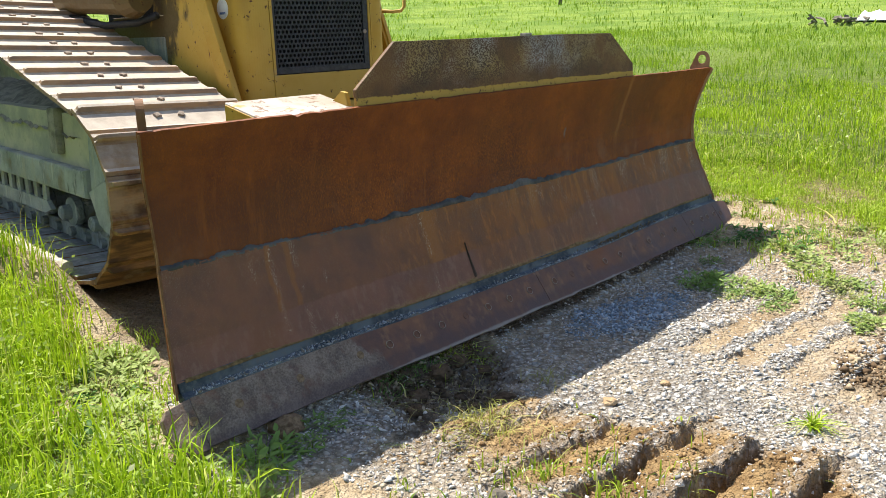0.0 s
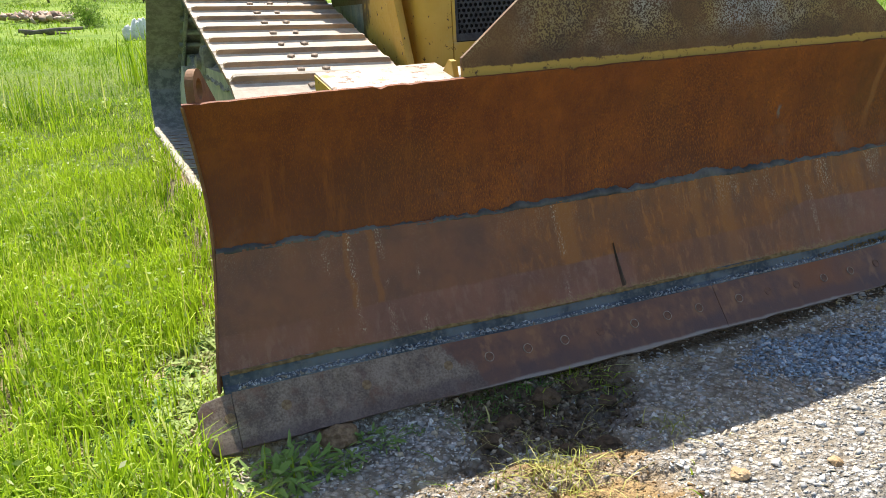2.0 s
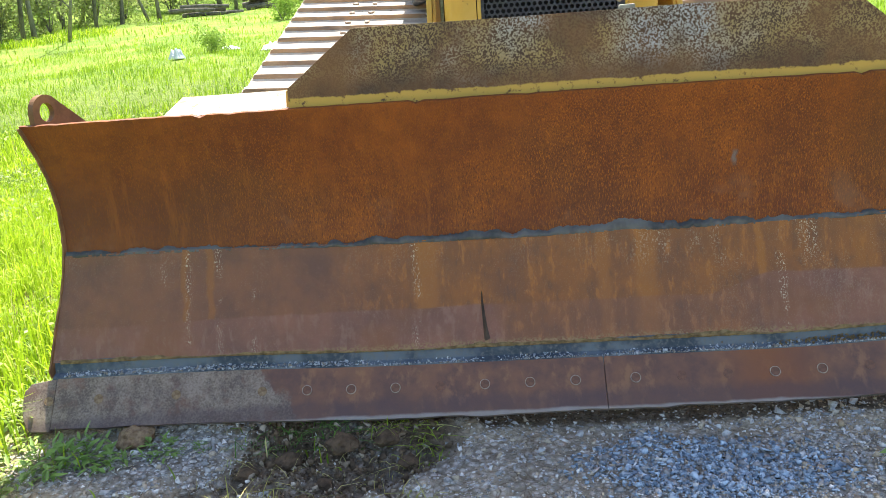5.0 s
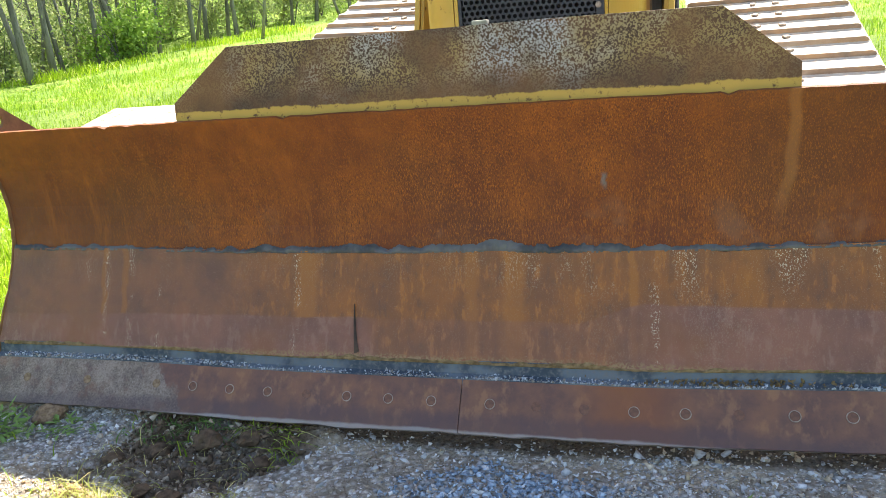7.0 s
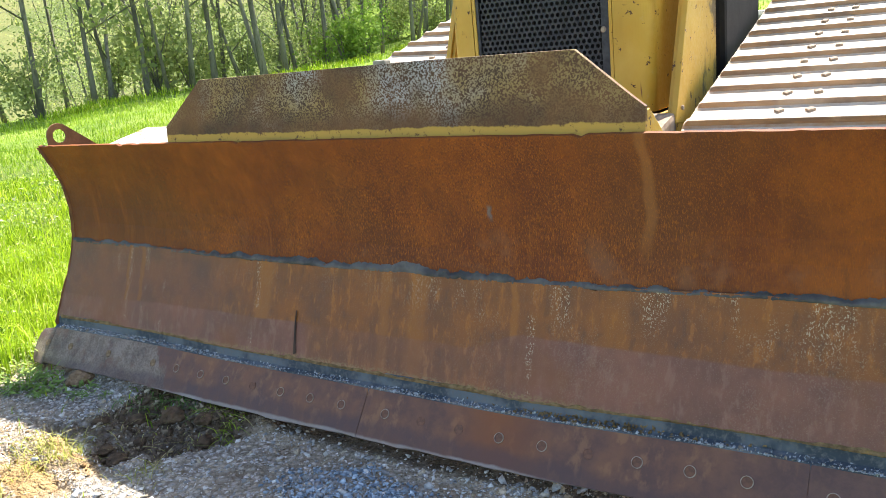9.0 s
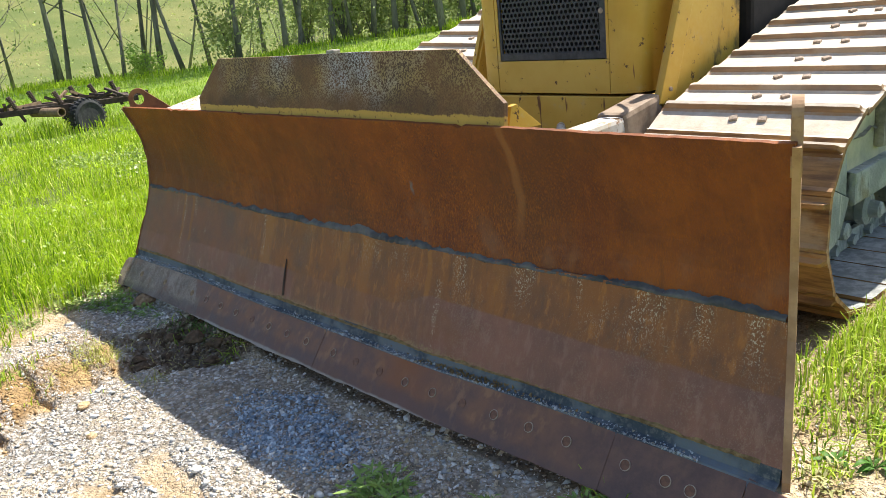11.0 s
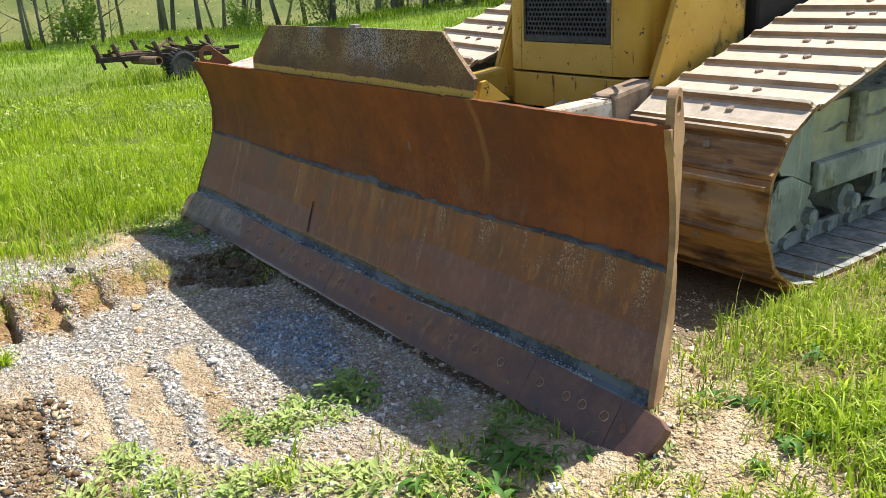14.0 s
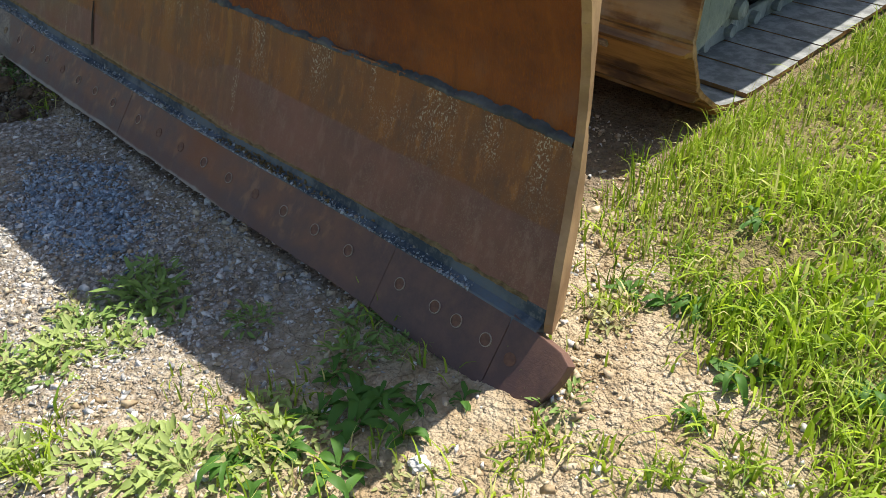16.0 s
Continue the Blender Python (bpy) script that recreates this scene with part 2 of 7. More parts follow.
def guard_paint():
    m = Nodes("pitted_paint_on_spill_guard")
    worm = m.noise(165.0, 2, 0.5, distort=0.7)
    big = m.noise(3.2, 5, 0.6)
    z = m.axis("Z")
    rust = m.mix(m.ramp(big, 0.35, 0.65), (0.062, 0.034, 0.020), (0.150, 0.070, 0.028))
    pale = m.mix(m.ramp(m.noise(2.1, 4, 0.6, offset=(5, 2, 1)), 0.46, 0.66), (0.29, 0.20, 0.080), (0.38, 0.375, 0.395))
    amount = m.math("MULTIPLY", m.ramp(worm, 0.48, 0.52, 0, 0.95), m.ramp(m.noise(3.4, 4, 0.6, offset=(1, 8, 3)), 0.36, 0.56, 0.18, 1.0))
    amount = m.math("MULTIPLY", amount, m.ramp(z, 1.10, 1.18, 0.25, 1.0))
    c = m.mix(amount, rust, pale)
    wave = m.math("ADD", z, m.math("MULTIPLY", m.math("SUBTRACT", m.noise(7.0, 5, 0.7, (1, 1, 0.2)), 0.5), 0.04))
    strip = m.ramp(wave, 1.086, 1.080)
    yel = m.mix(m.ramp(m.noise(30.0, 4, 0.7), 0.56, 0.70), (0.454, 0.281, 0.0594), (0.108, 0.054, 0.027))
    c = m.mix(strip, c, yel)
    return m.done(c, 0.7, 0.0, worm, 0.25, 0.002, 0.35)


def yellow_paint():
    m = Nodes("faded_machine_yellow_paint")
    big, mid, fine = m.noise(1.6, 5, 0.6), m.noise(9.0, 5, 0.65), m.noise(45.0, 4, 0.7)
    c = m.mix(m.ramp(big, 0.35, 0.65), (0.47, 0.275, 0.030), (0.56, 0.36, 0.065))
    c = m.mix(m.ramp(mid, 0.60, 0.72, 0, 0.45), c, (0.44, 0.33, 0.15))
    c = m.mix(m.ramp(m.noise(3.0, 3, 0.6, (1, 1, 0.25), (9, 0, 0)), 0.60, 0.72, 0, 0.4), c, (0.27, 0.15, 0.04))
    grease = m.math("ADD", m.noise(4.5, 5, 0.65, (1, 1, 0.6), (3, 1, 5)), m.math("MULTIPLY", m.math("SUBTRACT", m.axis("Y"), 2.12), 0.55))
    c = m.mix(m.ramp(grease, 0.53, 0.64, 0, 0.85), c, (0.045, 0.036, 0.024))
    chips = m.ramp(m.noise(17.0, 5, 0.75, offset=(1, 2, 3)), 0.62, 0.645)
    c = m.mix(chips, c, (0.075, 0.030, 0.012))
    scr = m.math("MULTIPLY", m.ramp(m.noise(5.0, 2, 0.5, (6, 6, 0.5), (2, 4, 1)), 0.70, 0.74), m.ramp(m.noise(4.0, 2, 0.5, offset=(6, 6, 2)), 0.5, 0.56))
    c = m.mix(scr, c, (0.15, 0.06, 0.02))
    return m.done(c, m.ramp(fine, 0.3, 0.7, 0.42, 0.6), 0.0, fine, 0.08, 0.002, 0.4)


def worn_arm():
    m = Nodes("sun_bleached_arm_paint")
    big, mid, fine = m.noise(4.0, 5, 0.65), m.noise(22.0, 5, 0.7), m.noise(90.0, 3, 0.7)
    c = m.mix(m.ramp(big, 0.35, 0.62), (0.48, 0.445, 0.40), (0.38, 0.31, 0.225))
    c = m.mix(m.ramp(mid, 0.55, 0.63), c, (0.20, 0.105, 0.045))
    c = m.mix(m.ramp(m.noise(7.0, 4, 0.6, offset=(4, 0, 9)), 0.62, 0.70), c, (0.46, 0.28, 0.06))
    return m.done(c, 0.7, 0.0, fine, 0.2, 0.003)


def track_dust():
    m = Nodes("dusty_track_shoe_steel")
    geo = m.n("NewGeometry")
    m.coord = geo.outputs["Position"]
    sep = m.n("SeparateXYZ")
    m.link(geo.outputs["Normal"], sep.inputs[0])
    big, mid, fine = m.noise(3.0, 5, 0.6), m.noise(13.0, 5, 0.7), m.noise(80.0, 4, 0.7)
    along = m.noise(16.0, 6, 0.68, (0.10, 1, 1))
    blot = m.noise(5.0, 4, 0.6, (0.5, 1, 1), (3, 8, 1))
    dust = m.mix(m.ramp(mid, 0.35, 0.65), (0.46, 0.385, 0.30), (0.57, 0.49, 0.39))
    dust = m.mix(m.ramp(along, 0.55, 0.70, 0, 0.5), dust, (0.36, 0.285, 0.21))
    bare = m.mix(m.ramp(along, 0.36, 0.64), (0.125, 0.062, 0.026), (0.37, 0.195, 0.066))
    bare = m.mix(m.ramp(blot, 0.54, 0.66, 0, 0.85), bare, (0.060, 0.034, 0.022))
    bare = m.mix(m.ramp(big, 0.55, 0.68, 0, 0.6), bare, (0.40, 0.30, 0.19))
    own = m.n("SeparateXYZ")
    m.link(m.n("TexCoord").outputs["Normal"], own.inputs[0])
    bare = m.mix(m.ramp(own.outputs["Z"], -0.3, -0.6), bare, m.mix(m.ramp(mid, 0.4, 0.62), (0.15, 0.165, 0.168), (0.30, 0.315, 0.31)))
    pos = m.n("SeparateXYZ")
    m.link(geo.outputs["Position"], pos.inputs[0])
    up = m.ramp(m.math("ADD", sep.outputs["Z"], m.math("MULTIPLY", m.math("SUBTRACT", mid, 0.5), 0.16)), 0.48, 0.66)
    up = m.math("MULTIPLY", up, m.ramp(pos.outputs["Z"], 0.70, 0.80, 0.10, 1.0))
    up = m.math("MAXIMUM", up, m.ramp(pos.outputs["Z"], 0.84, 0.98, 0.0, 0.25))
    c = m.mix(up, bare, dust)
    c = m.mix(m.ramp(fine, 0.64, 0.78, 0, 0.4), c, (0.26, 0.20, 0.14))
    return m.done(c, 0.8, 0.0, m.math("ADD", fine, m.math("ADD", mid, along)), 0.45, 0.004, 0.3)


def frame_grease():
    m = Nodes("greasy_track_frame_paint")
    m.coord = m.n("NewGeometry").outputs["Position"]
    big, mid, fine = m.noise(2.4, 5, 0.65), m.noise(9.0, 5, 0.7, (1, 1, 0.3)), m.noise(60.0, 4, 0.7)
    drip = m.noise(30.0, 4, 0.6, (1, 1, 0.09), (5, 2, 0))
    c = m.mix(m.ramp(big, 0.38, 0.62), (0.20, 0.225, 0.21), (0.38, 0.40, 0.365))
    c = m.mix(m.ramp(mid, 0.52, 0.66, 0, 0.7), c, (0.36, 0.335, 0.25))
    c = m.mix(m.ramp(drip, 0.58, 0.66, 0, 0.65), c, (0.50, 0.49, 0.42))
    c = m.mix(m.ramp(m.noise(3.5, 3, 0.6, offset=(2, 7, 1)), 0.58, 0.70, 0, 0.7), c, (0.155, 0.125, 0.05))
    c = m.mix(m.ramp(mid, 0.42, 0.30, 0, 0.85), c, (0.035, 0.037, 0.033))
    return m.done(c, 0.65, 0.0, m.math("ADD", fine, mid), 0.7, 0.008, 0.4)


def plain(name, dark, light, scale=12.0, rough=0.7, metal=0.0, strength=0.3, spec=0.4, own=0.0):
    m = Nodes(name)
    a, f = m.noise(scale, 5, 0.65), m.noise(scale * 7, 4, 0.7)
    c = m.mix(m.ramp(a, 0.33, 0.67), dark, light)
    c = m.mix(m.ramp(f, 0.55, 0.8, 0, 0.5), c, tuple(v * 0.55 for v in dark))
    if own:
        h = m.n("HueSaturation")
        m.put(h.inputs["Value"], m.ramp(m.own(), 0, 1, 1 - own, 1 + own))
        m.put(h.inputs["Color"], c)
        c = h.outputs[0]
    return m.done(c, rough, metal, f, strength, 0.004, spec)


def stones(name, dark, light, warm):
    m = Nodes(name)
    r = m.island()
    c = m.mix(r, dark, light)
    c = m.mix(m.ramp(m.math("FRACT", m.math("MULTIPLY", r, 17.3)), 0.74, 0.8), c, warm)
    f = m.noise(90.0, 3, 0.7)
    c = m.mix(m.ramp(f, 0.48, 0.72, 0, 0.6), c, tuple(v * 0.5 for v in dark))
    return m.done(c, 0.9, 0.0, f, 0.3, 0.003, 0.3)


def blades(name, a, b, c3, through=0.4):
    m = Nodes(name)
    r = m.island()
    c = m.mix(r, a, b)
    c = m.mix(m.ramp(m.math("FRACT", m.math("MULTIPLY", r, 13.7)), 0.86, 0.95), c, c3)
    big = m.noise(0.55, 3, 0.6)
    c = m.mix(m.ramp(big, 0.40, 0.66, 0, 0.5), c, b)
    return m.leaf(c, through)


def ground_mat():
    m = Nodes("ground_of_gravel_dirt_and_turf")
    att = m.n("Attribute")
    att.attribute_name = "cover"
    sep = m.n("SeparateColor")
    m.link(att.outputs["Color"], sep.inputs[0])
    gravel, turf, dark = sep.outputs[0], sep.outputs[1], sep.outputs[2]
    fine, mid, big = m.noise(55.0, 5, 0.7), m.noise(7.0, 6, 0.65), m.noise(0.5, 4, 0.6)
    cell = m.cells(42.0, "Color")
    hue = m.n("SeparateColor")
    m.link(cell, hue.inputs[0])
    warp = m.n("VectorMath")
    warp.operation = "MULTIPLY_ADD"
    wn3 = m.n("TexNoise")
    m.link(m.at(), wn3.inputs["Vector"])
    wn3.inputs["Scale"].default_value, wn3.inputs["Detail"].default_value = 11.0, 3.0
    m.link(wn3.outputs["Color"], warp.inputs[0])
    warp.inputs[1].default_value = (0.09, 0.09, 0.09)
    m.link(m.at(), warp.inputs[2])
    vc = m.n("TexVoronoi")
    vc.feature = "DISTANCE_TO_EDGE"
    vc.inputs["Scale"].default_value = 17.0
    m.link(warp.outputs[0], vc.inputs["Vector"])
    crack = m.ramp(vc.outputs["Distance"], 0.0, 0.045)
    dirt = m.mix(m.ramp(mid, 0.35, 0.65), (0.42, 0.31, 0.18), (0.62, 0.505, 0.345))
    torn = m.mix(m.ramp(mid, 0.35, 0.65), (0.19, 0.112, 0.046), (0.44, 0.30, 0.142))
    dirt = m.mix(att.outputs["Alpha"], dirt, torn)
    dirt = m.mix(m.ramp(fine, 0.53, 0.70, 0, 0.6), dirt, (0.215, 0.130, 0.062))
    pebble = m.mix(hue.outputs[0], (0.30, 0.295, 0.285), (0.76, 0.74, 0.70))
    rock = m.mix(m.ramp(m.cells(42.0), 0.2, 0.70), pebble, (0.20, 0.185, 0.160))
    rock = m.mix(m.ramp(mid, 0.52, 0.70, 0, 0.4), rock, (0.46, 0.37, 0.25))
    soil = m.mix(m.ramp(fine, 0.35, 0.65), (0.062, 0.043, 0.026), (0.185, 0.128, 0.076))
    near = m.mix(m.ramp(mid, 0.35, 0.65), (0.15, 0.125, 0.055), (0.34, 0.275, 0.14))
    far = m.n("VectorMath")
    far.operation = "LENGTH"
    m.link(m.at((1, 1, 0)), far.inputs[0])
    near = m.mix(m.ramp(far.outputs["Value"], 2.8, 5.0), near, m.mix(m.ramp(mid, 0.35, 0.65), (0.075, 0.105, 0.020), (0.150, 0.190, 0.040)))
    near = m.mix(m.ramp(far.outputs["Value"], 5.0, 22.0), near, m.mix(m.ramp(big, 0.38, 0.62), (0.15, 0.245, 0.030), (0.24, 0.33, 0.052)))
    near = m.mix(m.ramp(far.outputs["Value"], 60.0, 80.0), near, m.mix(m.ramp(m.noise(0.06, 4, 0.6), 0.40, 0.60), (0.095, 0.125, 0.034), (0.160, 0.165, 0.055)))
    c = m.mix(gravel, dirt, rock)
    c = m.mix(m.math("MULTIPLY", m.math("SUBTRACT", 1.0, crack), 0.42), c, (0.13, 0.082, 0.045))
    # dark soil tone, also used as painted shade in the gap below the cutting edge
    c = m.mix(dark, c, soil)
    c = m.mix(turf, c, near)
    clump = m.math("ADD", m.cells(60.0), m.math("MULTIPLY", m.cells(140.0), 0.5))
    fine = m.math("ADD", fine, m.math("MULTIPLY", m.math("SUBTRACT", 1.0, clump), 0.9))
    h = m.math("ADD", m.math("MULTIPLY", fine, 0.5), m.math("ADD", m.math("MULTIPLY", m.math("MULTIPLY", gravel, m.math("SUBTRACT", 1.0, m.cells(42.0))), 0.6), m.math("MULTIPLY", crack, 0.08)))
    return m.done(c, 0.95, 0.0, h, 1.0, 0.03, 0.2)


def bark():
    m = Nodes("grey_brown_bark")
    a, f = m.noise(2.5, 5, 0.7, (1, 1, 0.2)), m.noise(16.0, 5, 0.7, (1, 1, 0.2))
    c = m.mix(m.ramp(a, 0.35, 0.65), (0.115, 0.108, 0.088), (0.25, 0.235, 0.195))
    c = m.mix(m.ramp(f, 0.5, 0.7, 0, 0.6), c, (0.035, 0.030, 0.022))
    return m.done(c, 0.95, 0.0, f, 0.7, 0.03, 0.2)


RUST_UP, RUST_LOW, EDGE, WELD, LEDGE = rust_upper(), rust_lower(), cutting_steel(), weld_grey(), ledge_steel()
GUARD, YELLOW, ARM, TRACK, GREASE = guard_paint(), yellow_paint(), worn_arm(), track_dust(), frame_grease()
FRAME_P = plain("olive_yellow_frame_paint", (0.28, 0.285, 0.225), (0.50, 0.46, 0.31), 3.5, 0.75)
SIDE = plain("tan_rusty_end_plate_steel", (0.27, 0.150, 0.075), (0.44, 0.265, 0.140), 8.0, 0.75)
EYE_M = plain("brown_rusted_lug_steel", (0.15, 0.07, 0.03), (0.25, 0.12, 0.05), 14.0, 0.75)
GRILLE_M = plain("black_grille_paint", (0.020, 0.022, 0.026), (0.050, 0.052, 0.056), 20.0, 0.5)
# near black: the shade of the machine's hollows is put into this colour
VOID = plain("unlit_interior_black", (0.006, 0.006, 0.006), (0.014, 0.013, 0.012), 6.0, 0.9)
MUD_BOLT = plain("mud_caked_bolt", (0.15, 0.090, 0.048), (0.30, 0.205, 0.115), 60.0, 0.9)
SLEEVE = plain("dull_bleached_sleeve_paint", (0.15, 0.10, 0.065), (0.29, 0.215, 0.15), 7.0, 0.75)
CRUST = plain("ochre_soil_crust", (0.15, 0.10, 0.045), (0.31, 0.215, 0.10), 40.0, 0.95, 0.0, 0.8, 0.2)
LEDGE_STONE = stones("crushed_stone_residue", (0.20, 0.235, 0.265), (0.62, 0.65, 0.67), (0.36, 0.31, 0.24))
BOLT_M = plain("rusty_bolt_steel", (0.135, 0.066, 0.044), (0.21, 0.10, 0.058), 60.0, 0.6, 0.2)
RING_M = plain("pale_scuffed_bolt_rim", (0.28, 0.21, 0.16), (0.46, 0.38, 0.30), 60.0, 0.6, 0.2)
SHOEBOLT = plain("dusty_shoe_bolt", (0.20, 0.15, 0.11), (0.36, 0.29, 0.22), 50.0, 0.85)
LIT_EDGE_MUD = plain("pale_mud_for_sunlit_edge", (0.40, 0.35, 0.27), (0.58, 0.52, 0.42), 18.0, 0.95, 0.0, 0.8, 0.2)
MUD = plain("packed_dry_mud", (0.16, 0.15, 0.12), (0.33, 0.305, 0.245), 14.0, 0.95, 0.0, 0.8)
RUBBER = plain("weathered_tyre_rubber", (0.018, 0.019, 0.021), (0.045, 0.045, 0.046), 14.0, 0.85)
IRON = plain("old_implement_iron", (0.035, 0.026, 0.020), (0.085, 0.055, 0.038), 10.0, 0.85)
IRON_TAN = plain("rust_tan_pipe", (0.13, 0.085, 0.05), (0.24, 0.16, 0.095), 10.0, 0.85)
WHITE = plain("white_woven_plastic", (0.60, 0.61, 0.62), (0.80, 0.80, 0.80), 5.0, 0.6)
HOSE = plain("black_hydraulic_hose_rubber", (0.012, 0.012, 0.013), (0.03, 0.03, 0.03), 25.0, 0.6)
LOG = plain("grey_weathered_log", (0.10, 0.085, 0.065), (0.24, 0.21, 0.17), 5.0, 0.95)
DIRT_CLOD = plain("crumbled_tan_soil", (0.38, 0.25, 0.13), (0.58, 0.42, 0.25), 25.0, 0.95, 0.0, 0.8, 0.2)
DARK_CLOD = plain("damp_dark_soil", (0.065, 0.045, 0.028), (0.15, 0.10, 0.06), 25.0, 0.95, 0.0, 0.8, 0.2)
BLUESTONE = stones("blue_grey_crushed_stone", (0.165, 0.225, 0.285), (0.58, 0.68, 0.76), (0.34, 0.33, 0.31))
GRAVEL = stones("crushed_limestone", (0.27, 0.268, 0.258), (0.88, 0.85, 0.79), (0.56, 0.47, 0.34))
GROUND = ground_mat()
BARK = bark()
GRASS = blades("fresh_meadow_grass", (0.080, 0.190, 0.007), (0.50, 0.66, 0.030), (0.66, 0.66, 0.20))
HERB = blades("pale_herb_leaves", (0.15, 0.26, 0.035), (0.42, 0.52, 0.13), (0.62, 0.62, 0.36), 0.3)
LEAFY_M = blades("leafy_weed_leaves", (0.070, 0.175, 0.024), (0.25, 0.39, 0.062), (0.40, 0.48, 0.16), 0.3)
GRASS_MIXED = blades("grazed_verge_grass", (0.085, 0.175, 0.013), (0.47, 0.61, 0.055), (0.74, 0.66, 0.30))
GRASS_FAR = blades("distant_meadow_grass", (0.115, 0.235, 0.014), (0.33, 0.47, 0.034), (0.46, 0.52, 0.11))
PULLED = blades("wilted_pulled_grass", (0.26, 0.29, 0.055), (0.47, 0.46, 0.12), (0.58, 0.52, 0.20), 0.25)
STRAW = blades("dry_pulled_grass", (0.50, 0.47, 0.13), (0.66, 0.60, 0.22), (0.35, 0.42, 0.07), 0.3)
WEED = blades("broad_weed_leaves", (0.050, 0.150, 0.026), (0.165, 0.31, 0.055), (0.27, 0.39, 0.11), 0.35)
WEED_DRY = blades("wilting_ground_weeds", (0.060, 0.135, 0.022), (0.20, 0.30, 0.060), (0.42, 0.40, 0.18), 0.25)
LEAF = blades("young_spring_leaves", (0.19, 0.255, 0.070), (0.38, 0.43, 0.17), (0.50, 0.53, 0.16), 0.5)
LEAF_DARK = blades("bush_leaves", (0.13, 0.24, 0.035), (0.30, 0.42, 0.075), (0.32, 0.45, 0.07), 0.4)

# ---- mesh helpers ----
rng = np.random.default_rng(7)


def raw(name, verts, faces, mat, smooth=False):
    me = bpy.data.meshes.new(name)
    me.from_pydata([tuple(v) for v in verts], [], [tuple(f) for f in faces])
    me.materials.append(mat)
    if smooth:
        me.polygons.foreach_set("use_smooth", [True] * len(me.polygons))
    me.update()
    return me


def fast(name, verts, tris, mat, smooth=False):
    """A mesh of triangles from two arrays."""
    me = bpy.data.meshes.new(name)
    verts, tris = np.asarray(verts, np.float32).reshape(-1, 3), np.asarray(tris, np.int32).reshape(-1, 3)
    me.vertices.add(len(verts))
    me.vertices.foreach_set("co", verts.ravel())
    me.loops.add(len(tris) * 3)
    me.loops.foreach_set("vertex_index", tris.ravel())
    me.polygons.add(len(tris))
    me.polygons.foreach_set("loop_start", np.arange(0, len(tris) * 3, 3, dtype=np.int32))
    if smooth:
        me.polygons.foreach_set("use_smooth", np.ones(len(tris), bool))
    me.materials.append(mat)
    me.update()
    me.validate()
    return me


def part(name, bm, material, parent, label="", smooth=False):
    """One bmesh, or a mesh, as one object under a thing or a part."""
    if isinstance(bm, bmesh.types.BMesh):
        me = bpy.data.meshes.new(name)
        bmesh.ops.recalc_face_normals(bm, faces=bm.faces)
        bm.to_mesh(me)
        bm.free()
        me.materials.append(material)
        if smooth:
            me.polygons.foreach_set("use_smooth", [True] * len(me.polygons))
    else:
        me = bm
    ob = new(name, me)
    ob.parent = parent
    return tagged(ob, label)


def thing(name, label, category, group="", kind="", at=None):
    ob = new(name)
    ob.empty_display_size = 0.1
    if at is not None:
        ob.matrix_basis = at
    return tagged(ob, label, category, group, kind)


def add_box(bm, lo, hi, bevel=0.006, m=None):
    out = bmesh.ops.create_cube(bm, size=1.0)
    vs = out["verts"]
    for v in vs:
        v.co = Vector([lo[i] + (v.co[i] + 0.5) * (hi[i] - lo[i]) for i in range(3)])
        if m is not None:
            v.co = m @ v.co
    if bevel:
        es = list({e for v in vs for e in v.link_edges})
        bmesh.ops.bevel(bm, geom=es, offset=bevel, segments=2, affect="EDGES", profile=0.6)


def add_prism(bm, outline, axis, a, b, bevel=0.0):
    """A flat outline of (u, v) pairs pushed from a to b along an axis; u, v are the other two axes in order."""
    def place(u, v, w):
        return {0: (w, u, v), 1: (u, w, v), 2: (u, v, w)}[axis]
    lo = [bm.verts.new(place(u, v, a)) for u, v in outline]
    hi = [bm.verts.new(place(u, v, b)) for u, v in outline]
    n = len(outline)
    fs = [bm.faces.new(lo[::-1]), bm.faces.new(hi)]
    fs += [bm.faces.new((lo[i], lo[(i + 1) % n], hi[(i + 1) % n], hi[i])) for i in range(n)]
    if bevel:
        es = list({e for f in fs[:2] for e in f.edges})
        bmesh.ops.bevel(bm, geom=es, offset=bevel, segments=2, affect="EDGES", profile=0.6)


def add_tube(bm, points, radii, sides=8, caps=True):
    """A round bar along points, with a radius at each."""
    points = [Vector(p) for p in points]
    rings = []
    for i, p in enumerate(points):
        d = (points[min(i + 1, len(points) - 1)] - points[max(i - 1, 0)]).normalized()
        u = d.orthogonal().normalized() if abs(d.z) < 0.95 else Vector((1, 0, 0)).cross(d).normalized()
        if abs(d.z) < 0.95:
            u = d.cross(Vector((0, 0, 1))).normalized()
        w = d.cross(u)
        r = float(radii[i] if isinstance(radii, (list, tuple)) else radii)
        rings.append([bm.verts.new(p + r * (math.cos(2 * math.pi * k / sides) * u + math.sin(2 * math.pi * k / sides) * w)) for k in range(sides)])
    for a, b in zip(rings, rings[1:]):
        for k in range(sides):
            bm.faces.new((a[k], a[(k + 1) % sides], b[(k + 1) % sides], b[k]))
    if caps:
        bm.faces.new(rings[0][::-1])
        bm.faces.new(rings[-1])


def add_lathe(bm, profile, m, sides=24):
    """A profile of (radius, along) turned round the local z axis of m."""
    rings = [[bm.verts.new(m @ Vector((r * math.cos(2 * math.pi * k / sides), r * math.sin(2 * math.pi * k / sides), h))) for k in range(sides)] for r, h in profile]
    for a, b in zip(rings, rings[1:]):
        for k in range(sides):
            bm.faces.new((a[k], a[(k + 1) % sides], b[(k + 1) % sides], b[k]))
    bm.faces.new(rings[0][::-1])
    bm.faces.new(rings[-1])


